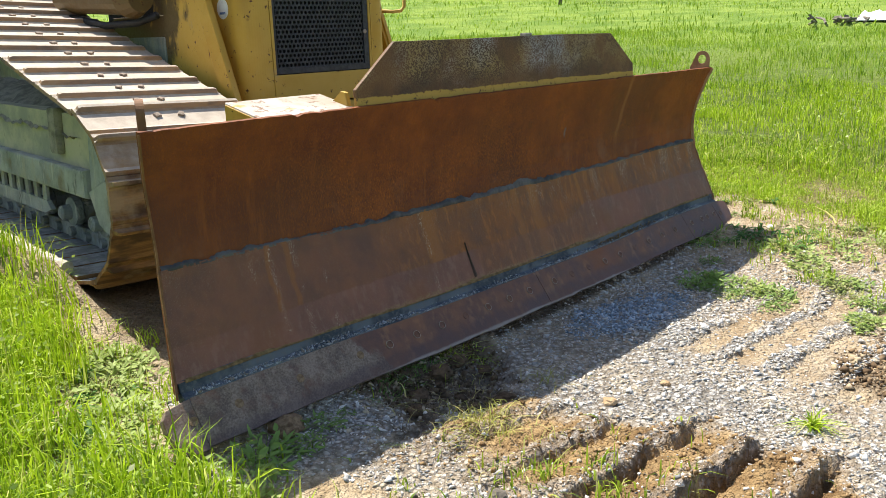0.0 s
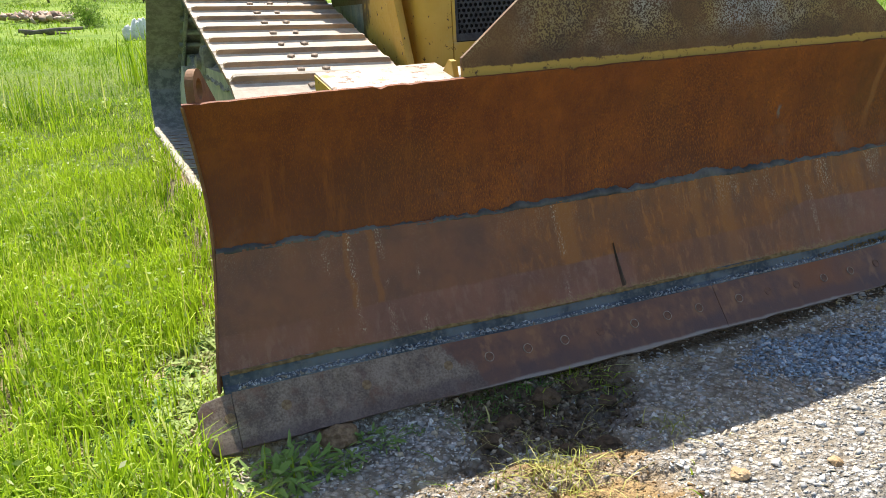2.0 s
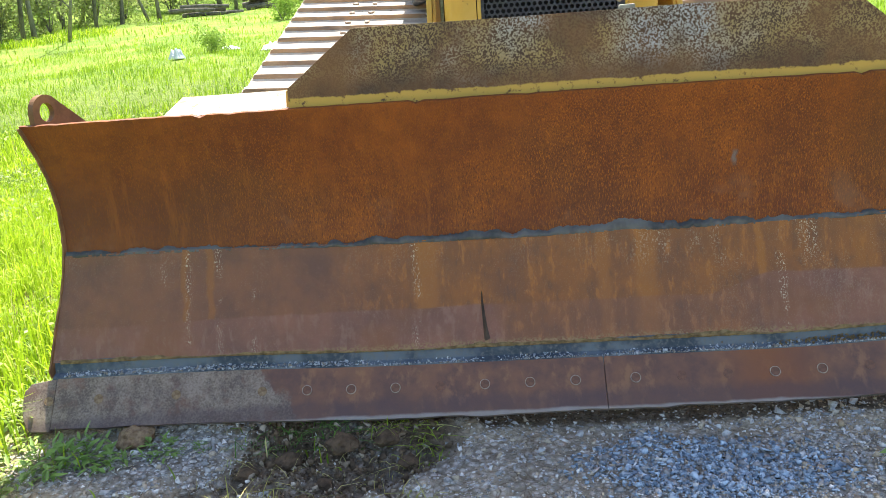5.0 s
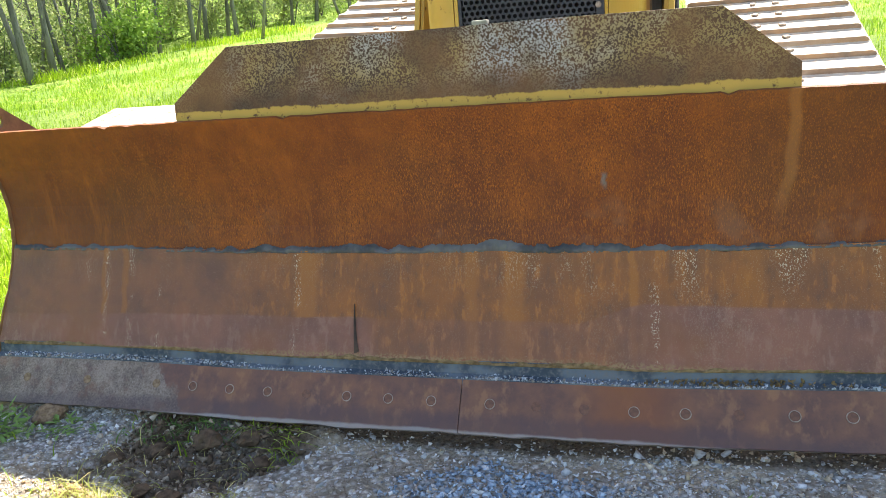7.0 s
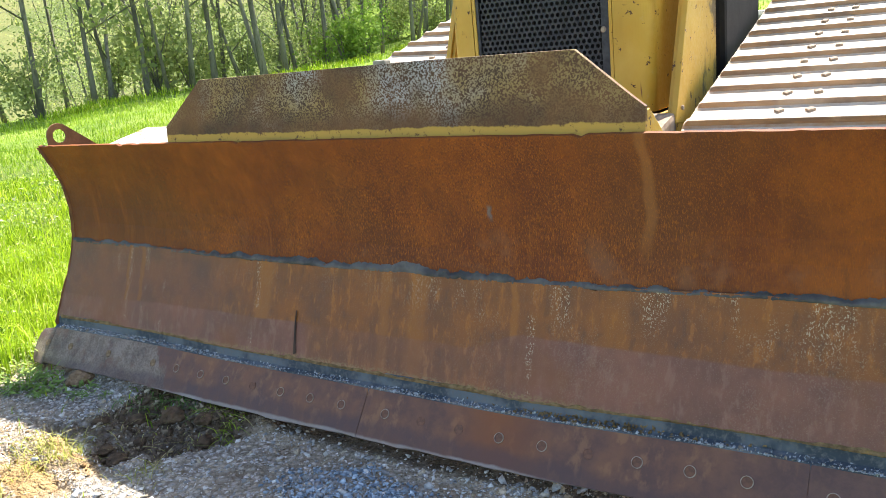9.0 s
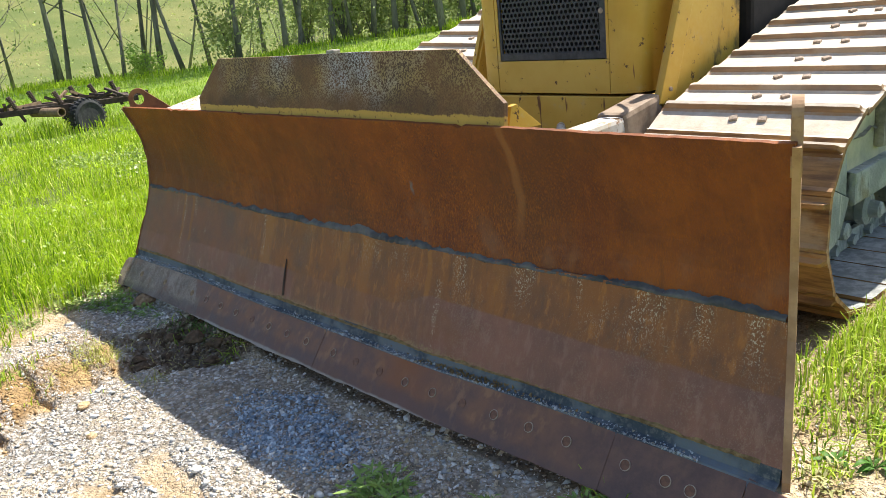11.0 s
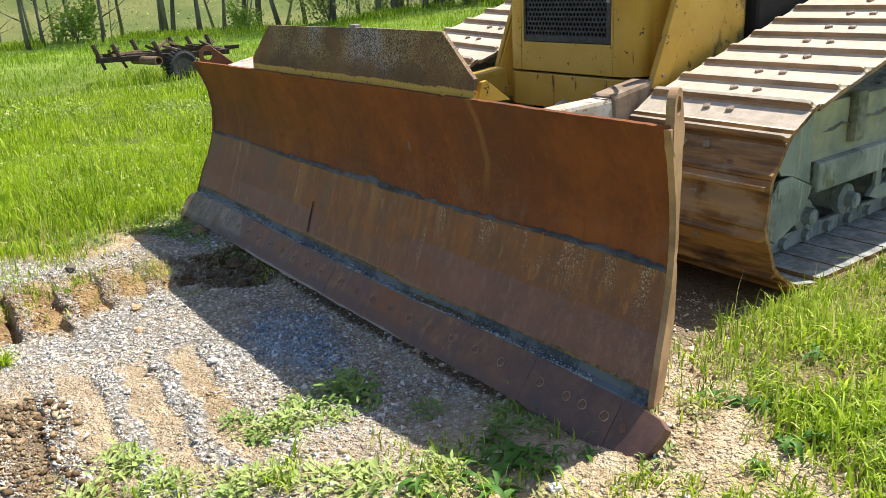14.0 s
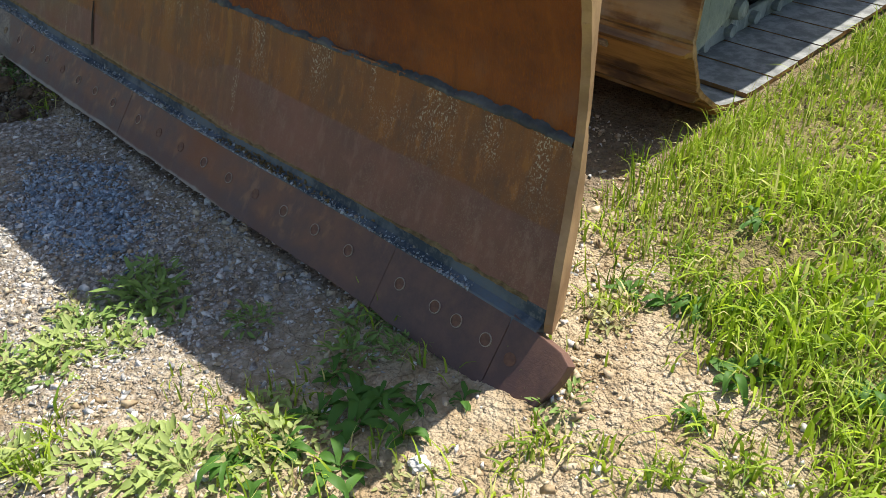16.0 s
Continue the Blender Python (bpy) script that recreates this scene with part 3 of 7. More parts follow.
def rock_template(seed, n=6):
    """A small rough stone as vertices and triangles: the hull of scattered points."""
    r = np.random.default_rng(seed)
    bm = bmesh.new()
    for p in r.normal(size=(n, 3)):
        bm.verts.new(Vector(p / np.linalg.norm(p) * r.uniform(0.75, 1.1)))
    bmesh.ops.convex_hull(bm, input=bm.verts)
    bmesh.ops.triangulate(bm, faces=bm.faces)
    loose = [v for v in bm.verts if not v.link_faces]
    bmesh.ops.delete(bm, geom=loose, context="VERTS")
    bm.verts.index_update()
    out = np.array([v.co[:] for v in bm.verts]), np.array([[v.index for v in f.verts] for f in bm.faces])
    bm.free()
    return out


ROCKS = [rock_template(s) for s in range(12)]


def scatter_rocks(name, pts, sizes, mat, flat=0.6, sink=0.25):
    """Many loose stones in one mesh."""
    vs, fs, base = [], [], 0
    for p, s in zip(pts, sizes):
        v, f = ROCKS[rng.integers(len(ROCKS))]
        a = rng.uniform(0, 2 * math.pi)
        q = v * np.array([1.0, rng.uniform(0.6, 0.95), flat * rng.uniform(0.7, 1.3)]) * s
        t = rng.normal(0, 0.3)
        q = np.stack([q[:, 0], q[:, 1] * math.cos(t) - q[:, 2] * math.sin(t), q[:, 1] * math.sin(t) + q[:, 2] * math.cos(t)], 1)
        q = np.stack([q[:, 0] * math.cos(a) - q[:, 1] * math.sin(a), q[:, 0] * math.sin(a) + q[:, 1] * math.cos(a), q[:, 2]], 1)
        vs.append(q + np.array(p) + np.array([0, 0, s * (flat - sink)]) * 0.5)
        fs.append(f + base)
        base += len(v)
    return fast(name, np.concatenate(vs), np.concatenate(fs), mat)


def grass_mesh(name, pts, height, width, mat, lean=0.5, spread=0.4, double=True, squash=1.0):
    """Many bent blades in one mesh: each a strip of two quads that narrows to a tip."""
    n = len(pts)
    a, tw = rng.uniform(0, 2 * math.pi, n), rng.uniform(0, 2 * math.pi, n)
    d = np.stack([np.cos(a), np.sin(a), np.zeros(n)], 1)
    w = np.stack([np.cos(tw), np.sin(tw), np.zeros(n)], 1) * (width * rng.uniform(0.6, 1.3, n))[:, None] * 0.5
    h = (height * rng.uniform(1 - spread, 1 + spread, n))[:, None]
    le = np.abs(rng.normal(0, lean, n))[:, None].clip(0, 1.3)
    up = np.array([0, 0, squash])
    p0 = np.asarray(pts)
    p1 = p0 + h * (0.45 * up + 0.10 * le * d)
    p2 = p0 + h * (up * (0.80 - 0.18 * le) + 0.38 * le * d)
    p3 = p0 + h * (up * (1.0 - 0.42 * le) + 0.85 * le * d)
    if double:
        v = np.stack([p0 - w, p0 + w, p1 - w, p1 + w, p2 - w * 0.65, p2 + w * 0.65, p3], 1)
        t = np.array([[0, 1, 3], [0, 3, 2], [2, 3, 5], [2, 5, 4], [4, 5, 6]])
    else:
        v = np.stack([p0 - w, p0 + w, p2 - w * 0.8, p2 + w * 0.8, p3], 1)
        t = np.array([[0, 1, 3], [0, 3, 2], [2, 3, 4]])
    k = v.shape[1]
    tris = (t[None] + (np.arange(n) * k)[:, None, None]).reshape(-1, 3)
    return fast(name, v.reshape(-1, 3), tris, mat)


def leaf_mesh(name, pts, size, mat, r=None):
    """Many small pointed leaves, each two triangles, turned at random."""
    r = r or rng
    n = len(pts)
    a = r.normal(size=(n, 3))
    a /= np.linalg.norm(a, axis=1)[:, None]
    b = np.cross(a, r.normal(size=(n, 3)))
    b /= np.linalg.norm(b, axis=1)[:, None]
    s = (size * r.uniform(0.6, 1.4, n))[:, None]
    p = np.asarray(pts)
    v = np.stack([p - a * s * 0.6, p + b * s * 0.34, p + a * s * 0.6, p - b * s * 0.34], 1)
    t = np.array([[0, 1, 2], [0, 2, 3]])
    tris = (t[None] + (np.arange(n) * 4)[:, None, None]).reshape(-1, 3)
    return fast(name, v.reshape(-1, 3), tris, mat)


def sm(a, b, x):
    t = np.clip((np.asarray(x, float) - a) / (b - a), 0, 1)
    return t * t * (3 - 2 * t)


GRID = np.random.default_rng(3).uniform(-1, 1, (257, 257))


def vnoise(x, y, scale):
    """Smooth value noise, -1 to 1."""
    x, y = np.asarray(x, float) * scale + 91.3, np.asarray(y, float) * scale + 47.7
    i, j = np.floor(x).astype(int), np.floor(y).astype(int)
    u, v = x - i, y - j
    u, v = u * u * (3 - 2 * u), v * v * (3 - 2 * v)
    g = lambda p, q: GRID[p % 257, q % 257]
    return (g(i, j) * (1 - u) + g(i + 1, j) * u) * (1 - v) + (g(i, j + 1) * (1 - u) + g(i + 1, j + 1) * u) * v


# ---- ground ----
# bearing from the blade in degrees (0 = behind the blade, 90 = its right end), height angle of the meadow's far edge, its distance
RIM = [(-180, -0.5, 40), (-120, -2.8, 30), (-85, -2.9, 27), (-72, -2.8, 26), (-62, -2.7, 26), (-57, -1.9, 26), (-50, -1.7, 26), (-46, -1.9, 26), (-42, -1.3, 27), (-34, -0.1, 30), (-29, 0.4, 31), (-23, 0.9, 34),
       (-15, 1.3, 40), (-8, 1.5, 46), (0, 1.5, 50), (8, 1.5, 54), (25, 2.4, 70), (43, 3.0, 80), (75, 3.0, 80), (120, 1.0, 70), (180, -0.5, 40)]
RB, RE, RD = (np.array([r[i] for r in RIM], float) for i in range(3))
EYE_Z = 1.45


def terrain(x, y):
    """Height of the land without ruts."""
    x, y = np.asarray(x, float), np.asarray(y, float)
    r, b = np.hypot(x, y), np.degrees(np.arctan2(x, y))
    el, rd = np.radians(np.interp(b, RB, RE)), np.interp(b, RB, RD)
    near = -0.035 + 0.125 * sm(0.7, 2.5, x) + 0.06 * sm(1.0, 2.4, -x) + 0.05 * sm(1.3, 2.2, x) * sm(-0.1, 0.8, y) + 0.02 * np.clip(x - 2.4, 0, 3) + 0.02 * sm(-0.2, 1.5, y)
    near = near + 0.17 * sm(0.16, 0.03, np.abs(np.abs(x) - 1.67)) * sm(1.4, 1.8, y) * sm(6.2, 5.8, y) * (x < 0)
    near = near + 0.10 * sm(-0.45, -0.75, x) * sm(-3.2, -2.3, x) * sm(0.9, 1.5, y) * sm(7.2, 6.4, y)
    zr = EYE_Z + rd * np.tan(el)
    inner = zr * np.clip(r / rd, 0, 1) ** 1.25
    valley = sm(-125, -95, b) * sm(-36, -50, b)
    past = np.clip(r - rd, 0, None)
    down = zr - 9.0 * sm(0, 55, past) + 70.0 * sm(50, 330, past) ** 1.1
    hill = sm(-52, -36, b) * sm(20, -4, b)
    onward = zr + past * (np.tan(el) + 0.17 * hill * sm(0, 20, past)) - 0.012 * past * (1 - hill) * sm(60, 200, past)
    far = np.where(r < rd, inner, down * valley + onward * (1 - valley))
    w = sm(3.5, 13, r)
    z = near * (1 - w) + far * w
    return z + w * (0.06 * vnoise(x, y, 0.35) + 0.03 * vnoise(x, y, 1.1)) + 0.012 * vnoise(x, y, 2.3)


def bare(x, y):
    """1 on the gravelled and trodden ground, 0 on turf."""
    left = np.interp(y, [-3, -2, -1.4, -0.9, -0.35, 0.1, 0.5, 1.2, 2.2], [-1.95, -1.85, -1.72, -1.74, -2.08, -2.20, -2.06, -1.68, -1.50])
    right = np.interp(y, [-3, -1.4, -0.9, -0.3, 0.1, 0.35, 0.7, 1.0, 1.6, 2.2], [1.7, 1.75, 2.05, 2.45, 2.4, 2.12, 1.76, 1.58, 1.45, 1.45])
    j = 0.20 * vnoise(x, y, 2.1) + 0.10 * vnoise(x, y, 6.0)
    inside = np.minimum(x - left, right - x) + j
    ends = np.minimum(6.3 - y, y + 4.5) + j
    return sm(-0.28, 0.18, np.minimum(inside, ends))


def prints(x, y):
    """Depth masks of the two rows of grouser prints: the deep one and the shallow one."""
    jx, jy = 0.09 * vnoise(x, y, 5.0), 0.020 * vnoise(x, y, 6.0) + 0.010 * vnoise(x, y, 21.0)
    lay = (y + jy + 0.08 * (x + 0.9) + 0.652) / 0.225
    row = np.floor(lay + 0.5)
    jd = jx + 0.05 * np.sin(row * 12.9)
    start = -0.36 - 0.13 * sm(-1.22, -1.08, x)
    deep = sm(-1.56, -1.34, x + jd) * sm(-0.60, -0.80, x + 1.5 * jd) * sm(-2.3, -2.1, y) * sm(0.0, -0.07, y - start + 0.4 * jx)
    pale = sm(-0.12, 0.06, x + jx) * sm(1.30, 1.05, x + jx) * sm(-2.3, -2.1, y) * sm(-0.62, -0.80, y + 0.4 * jx)
    ph = lay % 1.0
    ph = np.where(ph > 0.5, ph - 1, ph)
    return deep, pale, ph


def saw(ph):
    """A grouser's print: a sharp drop with a slot at its foot, then a slow rise to the next."""
    u = (-ph) % 1.0
    return -0.034 + 0.052 * u ** 0.75 * sm(1.0, 0.94, u) - 0.036 * np.exp(-((u - 0.07) / 0.06) ** 2) * sm(0.0, 0.03, u)


def torn_sod(x, y):
    """1 on the dark patch where the turf was torn away before the blade."""
    j = 0.13 * vnoise(x, y, 4.0) + 0.09 * vnoise(x, y, 12.0) + 0.05 * vnoise(x, y, 31.0)
    left = -1.10 - 0.55 * np.clip(-y - 0.08, 0, 0.26) + j
    right = -0.55 - 0.55 * np.clip(-y - 0.12, 0, 0.5) + j
    low = -0.34 - 0.42 * np.clip(x + 1.22, 0, 0.46) + 0.6 * j
    return sm(-0.10, 0.05, x - left) * sm(0.10, -0.05, x - right) * sm(-0.04, 0.05, y - low)


def edge_gap_shade(x, y):
    """1 on the earth below the cutting edge, darkened to stand for the gap's shade."""
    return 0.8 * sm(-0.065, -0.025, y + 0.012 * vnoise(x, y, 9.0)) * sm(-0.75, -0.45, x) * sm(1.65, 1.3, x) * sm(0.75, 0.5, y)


def ground_height(x, y):
    z = terrain(x, y)
    deep, pale, ph = prints(x, y)
    rough = 0.5 * vnoise(x, y, 9.0) + 0.5 * vnoise(x, y, 19.0)
    crumb = 0.6 * vnoise(x, y, 37.0) + 0.4 * vnoise(x, y, 61.0)
    keep = np.clip(0.75 + 0.8 * vnoise(x, y, 2.7) + 0.45 * vnoise(x, y, 8.0), 0.02, 1.3)
    row = np.floor((y + 0.652) / 0.225 + 0.5)
    keep = keep * (0.9 + 0.25 * np.sin(row * 7.7)) * (0.55 + 0.45 * sm(-1.35, -1.05, x))
    z = z + deep * (1.0 * saw(ph) * keep + 0.012 + 0.016 * rough + 0.009 * crumb)
    z = z + pale * (0.28 * saw(ph) * np.clip(keep - 0.25, 0, 1) + 0.006 * rough)
    sod = torn_sod(x, y)
    z = z + sod * (-0.030 + 0.035 * vnoise(x, y, 7.0) + 0.030 * rough + 0.012 * crumb) + 0.035 * sod * sm(-0.16, -0.05, y)
    z = z + 0.05 * sm(-1.2, -1.5, x) * sm(-2.12, -1.95, x) * sm(-0.10, 0.0, y) * sm(0.45, 0.2, y)
    return z + (0.008 * rough + (0.005 + 0.004 * sm(1.2, 1.8, x)) * crumb) * bare(x, y)


def build_ground():
    grow = np.cumsum(0.012 * 1.098 ** np.arange(1, 88))
    xs = np.concatenate([-2.3 - grow[::-1], np.arange(-2.3, 2.6, 0.0135), 2.6 + grow])
    ys = np.concatenate([-2.35 - grow[::-1], np.arange(-2.35, 0.75, 0.0115), 0.75 + grow])
    gx, gy = np.meshgrid(xs, ys, indexing="ij")
    gz = ground_height(gx, gy)
    idx = np.arange(gx.size).reshape(gx.shape)
    a, b, c, d = idx[:-1, :-1].ravel(), idx[1:, :-1].ravel(), idx[1:, 1:].ravel(), idx[:-1, 1:].ravel()
    me = fast("ground", np.stack([gx, gy, gz], -1).reshape(-1, 3), np.concatenate([np.stack([a, b, c], 1), np.stack([a, c, d], 1)]), GROUND, True)
    x, y = gx.ravel(), gy.ravel()
    deep, pale, ph = prints(x, y)
    br = bare(x, y)
    gravel = sm(-1.9, -1.6, x + 0.3 * vnoise(x, y, 3)) * sm(1.65, 1.05, x + 0.35 * vnoise(x, y, 2.5)) * sm(0.9, 0.3, y)
    u = (-ph) % 1.0
    gravel = gravel * (1 - deep * np.where(u > 0.62, 0.45, 1.0) * sm(-1.5, -1.1, x + 0.15 * vnoise(x, y, 4))) * (1 - 0.5 * sm(-0.26, -0.12, y) * sm(-0.7, -0.5, x) * sm(1.2, 0.8, x) * sm(0.1, 0.5, vnoise(x, y, 3.3) + 0.6)) * (1 - pale * sm(0.64, 0.56, u) * (0.8 + 0.2 * vnoise(x, y, 5))) * (0.75 + 0.25 * vnoise(x, y, 3.7))
    dark = torn_sod(x, y)
    clod = sm(1.15, 0.7, np.hypot((x - 0.42) / 0.42, (y + 1.56) / 0.22) + 0.35 * vnoise(x, y, 5) + 0.25 * vnoise(x, y, 14))
    clod = np.maximum(clod, sm(1.15, 0.7, np.hypot((x - 1.05) / 0.22, (y + 1.42) / 0.12) + 0.4 * vnoise(x, y, 6)))
    # torn soil, painted edge-gap shade, brown clods, and darker ground across the machine's footprint
    dark = np.maximum(np.maximum(np.maximum(dark * (0.72 + 0.3 * vnoise(x, y, 9.0)), edge_gap_shade(x, y)), 0.62 * clod), 0.75 * sm(0.25, 0.9, y) * sm(1.75, 1.45, np.abs(x)) * sm(6.0, 5.4, y))
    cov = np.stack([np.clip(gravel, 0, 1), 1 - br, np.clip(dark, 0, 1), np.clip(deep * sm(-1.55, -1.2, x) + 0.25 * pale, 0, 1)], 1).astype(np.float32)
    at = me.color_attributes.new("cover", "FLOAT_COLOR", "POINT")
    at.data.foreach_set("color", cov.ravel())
    return tagged(new("ground", me), "gravel and tan dirt yard running into green meadow", "ground", kind="structure")


build_ground()

# ---- the bulldozer ----
dozer = thing("bulldozer", "yellow crawler bulldozer with wide dusty tracks and rusted blade", "bulldozer")

# front face of the moldboard: (y, z) from the ledge to the top edge
FACE = [(0.074, 0.200), (0.085, 0.222), (0.110, 0.290), (0.137, 0.360), (0.170, 0.440), (0.196, 0.515), (0.212, 0.585), (0.218, 0.660),
        (0.214, 0.740), (0.203, 0.810), (0.184, 0.890), (0.157, 0.970), (0.118, 1.062)]
FY, FZ = [p[0] for p in FACE], [p[1] for p in FACE]
BLADE_L, BLADE_R = -1.905, 1.930


def end_l(y):
    """The blade's ends lie in planes that run back and inwards."""
    return -1.957 + 0.42 * y


def end_r(y):
    return 1.982 - 0.42 * y


def curved_plate(z0, z1, inset, proud, thick, rows, cols, ragged=0.0, seed=1):
    """A plate that follows the moldboard's curve between two heights."""
    bm = bmesh.new()
    r = np.random.default_rng(seed)
    nick = np.convolve(r.normal(0, 1, cols + 9), np.ones(3) / 3, "same")[:cols + 1] * ragged
    front, back = [], []
    for i in range(cols + 1):
        top = z1 - abs(nick[i]) - (0.010 if ragged and r.random() < 0.04 else 0)
        fr, bk = [], []
        for k in range(rows + 1):
            z = z0 + (top - z0) * k / rows
            y = float(np.interp(z, FZ, FY))
            s = float(np.interp(z + 0.02, FZ, FY) - np.interp(z - 0.02, FZ, FY)) / 0.04
            x = end_l(y) + inset + (end_r(y) - end_l(y) - 2 * inset) * i / cols
            w = 0.0025 * math.sin(3.1 * x + 5 * z) + 0.002 * math.sin(9.7 * x - 3 * z)
            nrm = Vector((0, -1, s)).normalized()
            fr.append(bm.verts.new(Vector((x, y + w, z)) + nrm * proud))
            bk.append(bm.verts.new(Vector((x, y + w, z)) - nrm * (thick - proud)))
        front.append(fr)
        back.append(bk)
    for i in range(cols):
        for k in range(rows):
            bm.faces.new((front[i][k], front[i + 1][k], front[i + 1][k + 1], front[i][k + 1]))
            bm.faces.new((back[i][k + 1], back[i + 1][k + 1], back[i + 1][k], back[i][k]))
        bm.faces.new((front[i][rows], front[i + 1][rows], back[i + 1][rows], back[i][rows]))
        bm.faces.new((front[i + 1][0], front[i][0], back[i][0], back[i + 1][0]))
    for i, flip in ((0, 1), (cols, 0)):
        for k in range(rows):
            q = (front[i][k], front[i][k + 1], back[i][k + 1], back[i][k])
            bm.faces.new(q if flip else q[::-1])
    return bm


blade = part("blade", curved_plate(0.18, 1.062, 0.0, 0.0, 0.015, 22, 150, 0.003, 2), RUST_UP, dozer, "wide concave blade, orange-brown rusted steel")
part("wear_plate", curved_plate(0.214, 0.568, 0.003, 0.010, 0.012, 9, 60, 0.002, 5), RUST_LOW, blade, "purple-brown welded wear plate with ochre streaks")


def weld_run(x0, x1, z, width, bulge, seed, swell=0.0):
    """An uneven weld lying along the moldboard."""
    r = np.random.default_rng(seed)
    bm = bmesh.new()
    n = int((x1 - x0) / 0.007)
    wob = np.convolve(r.normal(0, 1, n + 20), np.ones(6) / 6, "same")[:n + 1]
    rip = r.uniform(0.3, 1.6, n + 1)
    rows = []
    for i in range(n + 1):
        x = x0 + (x1 - x0) * i / n
        w = width * max(0.45, 1 + 0.55 * wob[i] + 0.4 * math.sin(1.7 * x) * math.sin(4.1 * x)) + swell * math.exp(-((x - 0.10) / 0.11) ** 2)
        ring = []
        for k in range(5):
            t = k / 4
            zz = z - 0.010 + w * t
            y = float(np.interp(zz, FZ, FY))
            ring.append(bm.verts.new((x, y - 0.004 - 0.006 * (1 - t) - bulge * math.sin(math.pi * t) * rip[i] + (0.012 if k in (0, 4) else 0), zz)))
        rows.append(ring)
    for a, b in zip(rows, rows[1:]):
        for k in range(4):
            bm.faces.new((a[k], b[k], b[k + 1], a[k + 1]))
    return bm


part("weld_bead", weld_run(-1.864, 1.888, 0.566, 0.026, 0.0060, 11, 0.028), WELD, blade, "long grey weld bead", True)


# gouge in the wear plate
def gouge():
    bm = bmesh.new()
    pts = [(-0.401, 0.392, 0.003), (-0.400, 0.352, 0.006), (-0.397, 0.310, 0.009), (-0.393, 0.268, 0.012), (-0.389, 0.236, 0.017)]
    rows = []
    for x, z, w in pts:
        y = float(np.interp(z, FZ, FY)) - 0.0135
        rows.append([bm.verts.new((x - w * 0.6, y + 0.003, z - 0.004)), bm.verts.new((x, y - 0.003, z)), bm.verts.new((x + w * 0.6, y + 0.003, z + 0.004))])
    for a, b in zip(rows, rows[1:]):
        for k in range(2):
            bm.faces.new((a[k], a[k + 1], b[k + 1], b[k]))
    return bm


part("gouge_weld", gouge(), IRON, blade, "dark tapered burnt gouge")


# ledge between cutting edge and moldboard
def ledge():
    bm = bmesh.new()
    add_prism(bm, [(0.030, 0.150), (0.044, 0.1745), (0.066, 0.182), (0.076, 0.224), (0.120, 0.22), (0.07, 0.12)], 0, BLADE_L - 0.008, BLADE_R + 0.012)
    return bm


part("ledge", ledge(), LEDGE, blade, "blue-grey ledge dusted with crushed stone")
lx = rng.uniform(BLADE_L + 0.03, BLADE_R - 0.2, 5200)
keep = (0.5 + 0.5 * vnoise(lx, lx * 0 + 3, 2.2)) + 0.25 * vnoise(lx, lx * 0 + 8, 9.0) + rng.uniform(-0.3, 0.3, 5200) + 0.2 * (lx < 0.9) > 0.55
lx = lx[keep]
lt = rng.uniform(0, 1, len(lx)) ** np.where(lx < -0.75, 1.1, 3.2)
part("stone_residue", scatter_rocks("stone_residue", np.stack([lx, 0.042 + 0.030 * lt, 0.1745 + 0.008 * lt], 1), np.clip(rng.lognormal(math.log(0.0034), 0.55, len(lx)), 0.0012, 0.0095), LEDGE_STONE, 0.7, 0.1), LEDGE_STONE, blade, "crumbs of crushed stone along the ledge")["kind"] = "stuff"



def crust():
    """Ochre crumbs of dried soil stuck along the foot of the wear plate."""
    bm = bmesh.new()
    rows = []
    n = 620
    for i in range(n + 1):
        x = -1.89 + 3.78 * i / n
        h = 0.006 + 0.015 * max(0.0, 0.35 + noise.noise(Vector((x * 4, 2, 0))) + 0.5 * noise.noise(Vector((x * 23, 5, 0))))
        ring = []
        for k in range(6):
            t = k / 5
            z = 0.212 + h * t
            y = float(np.interp(z, FZ, FY)) - 0.0115
            out = (0.007 * math.sin(math.pi * t) if 0 < k < 5 else -0.004) * (0.6 + 0.9 * noise.noise(Vector((x * 60, k * 1.7, 3))))
            ring.append(bm.verts.new((x, y - out, z)))
        rows.append(ring)
    for a, b in zip(rows, rows[1:]):
        for k in range(5):
            bm.faces.new((a[k], b[k], b[k + 1], a[k + 1]))
    return bm


part("soil_crust", crust(), CRUST, blade, "ochre soil crust along the plate's foot")
cx, ct = rng.normal(0.86, 0.16, 260), rng.uniform(0, 1, 260)
part("lodged_earth", scatter_rocks("lodged_earth", np.stack([cx, 0.046 + 0.036 * ct, 0.178 + 0.014 * ct], 1), rng.uniform(0.003, 0.010, 260), CRUST, 0.8, 0.1), CRUST, blade, "earth and grass crumbs lodged on the ledge")["kind"] = "stuff"

# cutting edge: a thick sloping plate in lengths
E0, E1 = Vector((0, -0.066, 0.030)), Vector((0, 0.046, 0.176))
ED = (E1 - E0).normalized()
EN = Vector((0, -ED.z, ED.y))


def edge_point(x, s, depth=0.0):
    """A place on the cutting edge: s metres up its slope, depth into the plate."""
    p = E0 + ED * s - EN * depth
    return Vector((x, p.y, p.z))


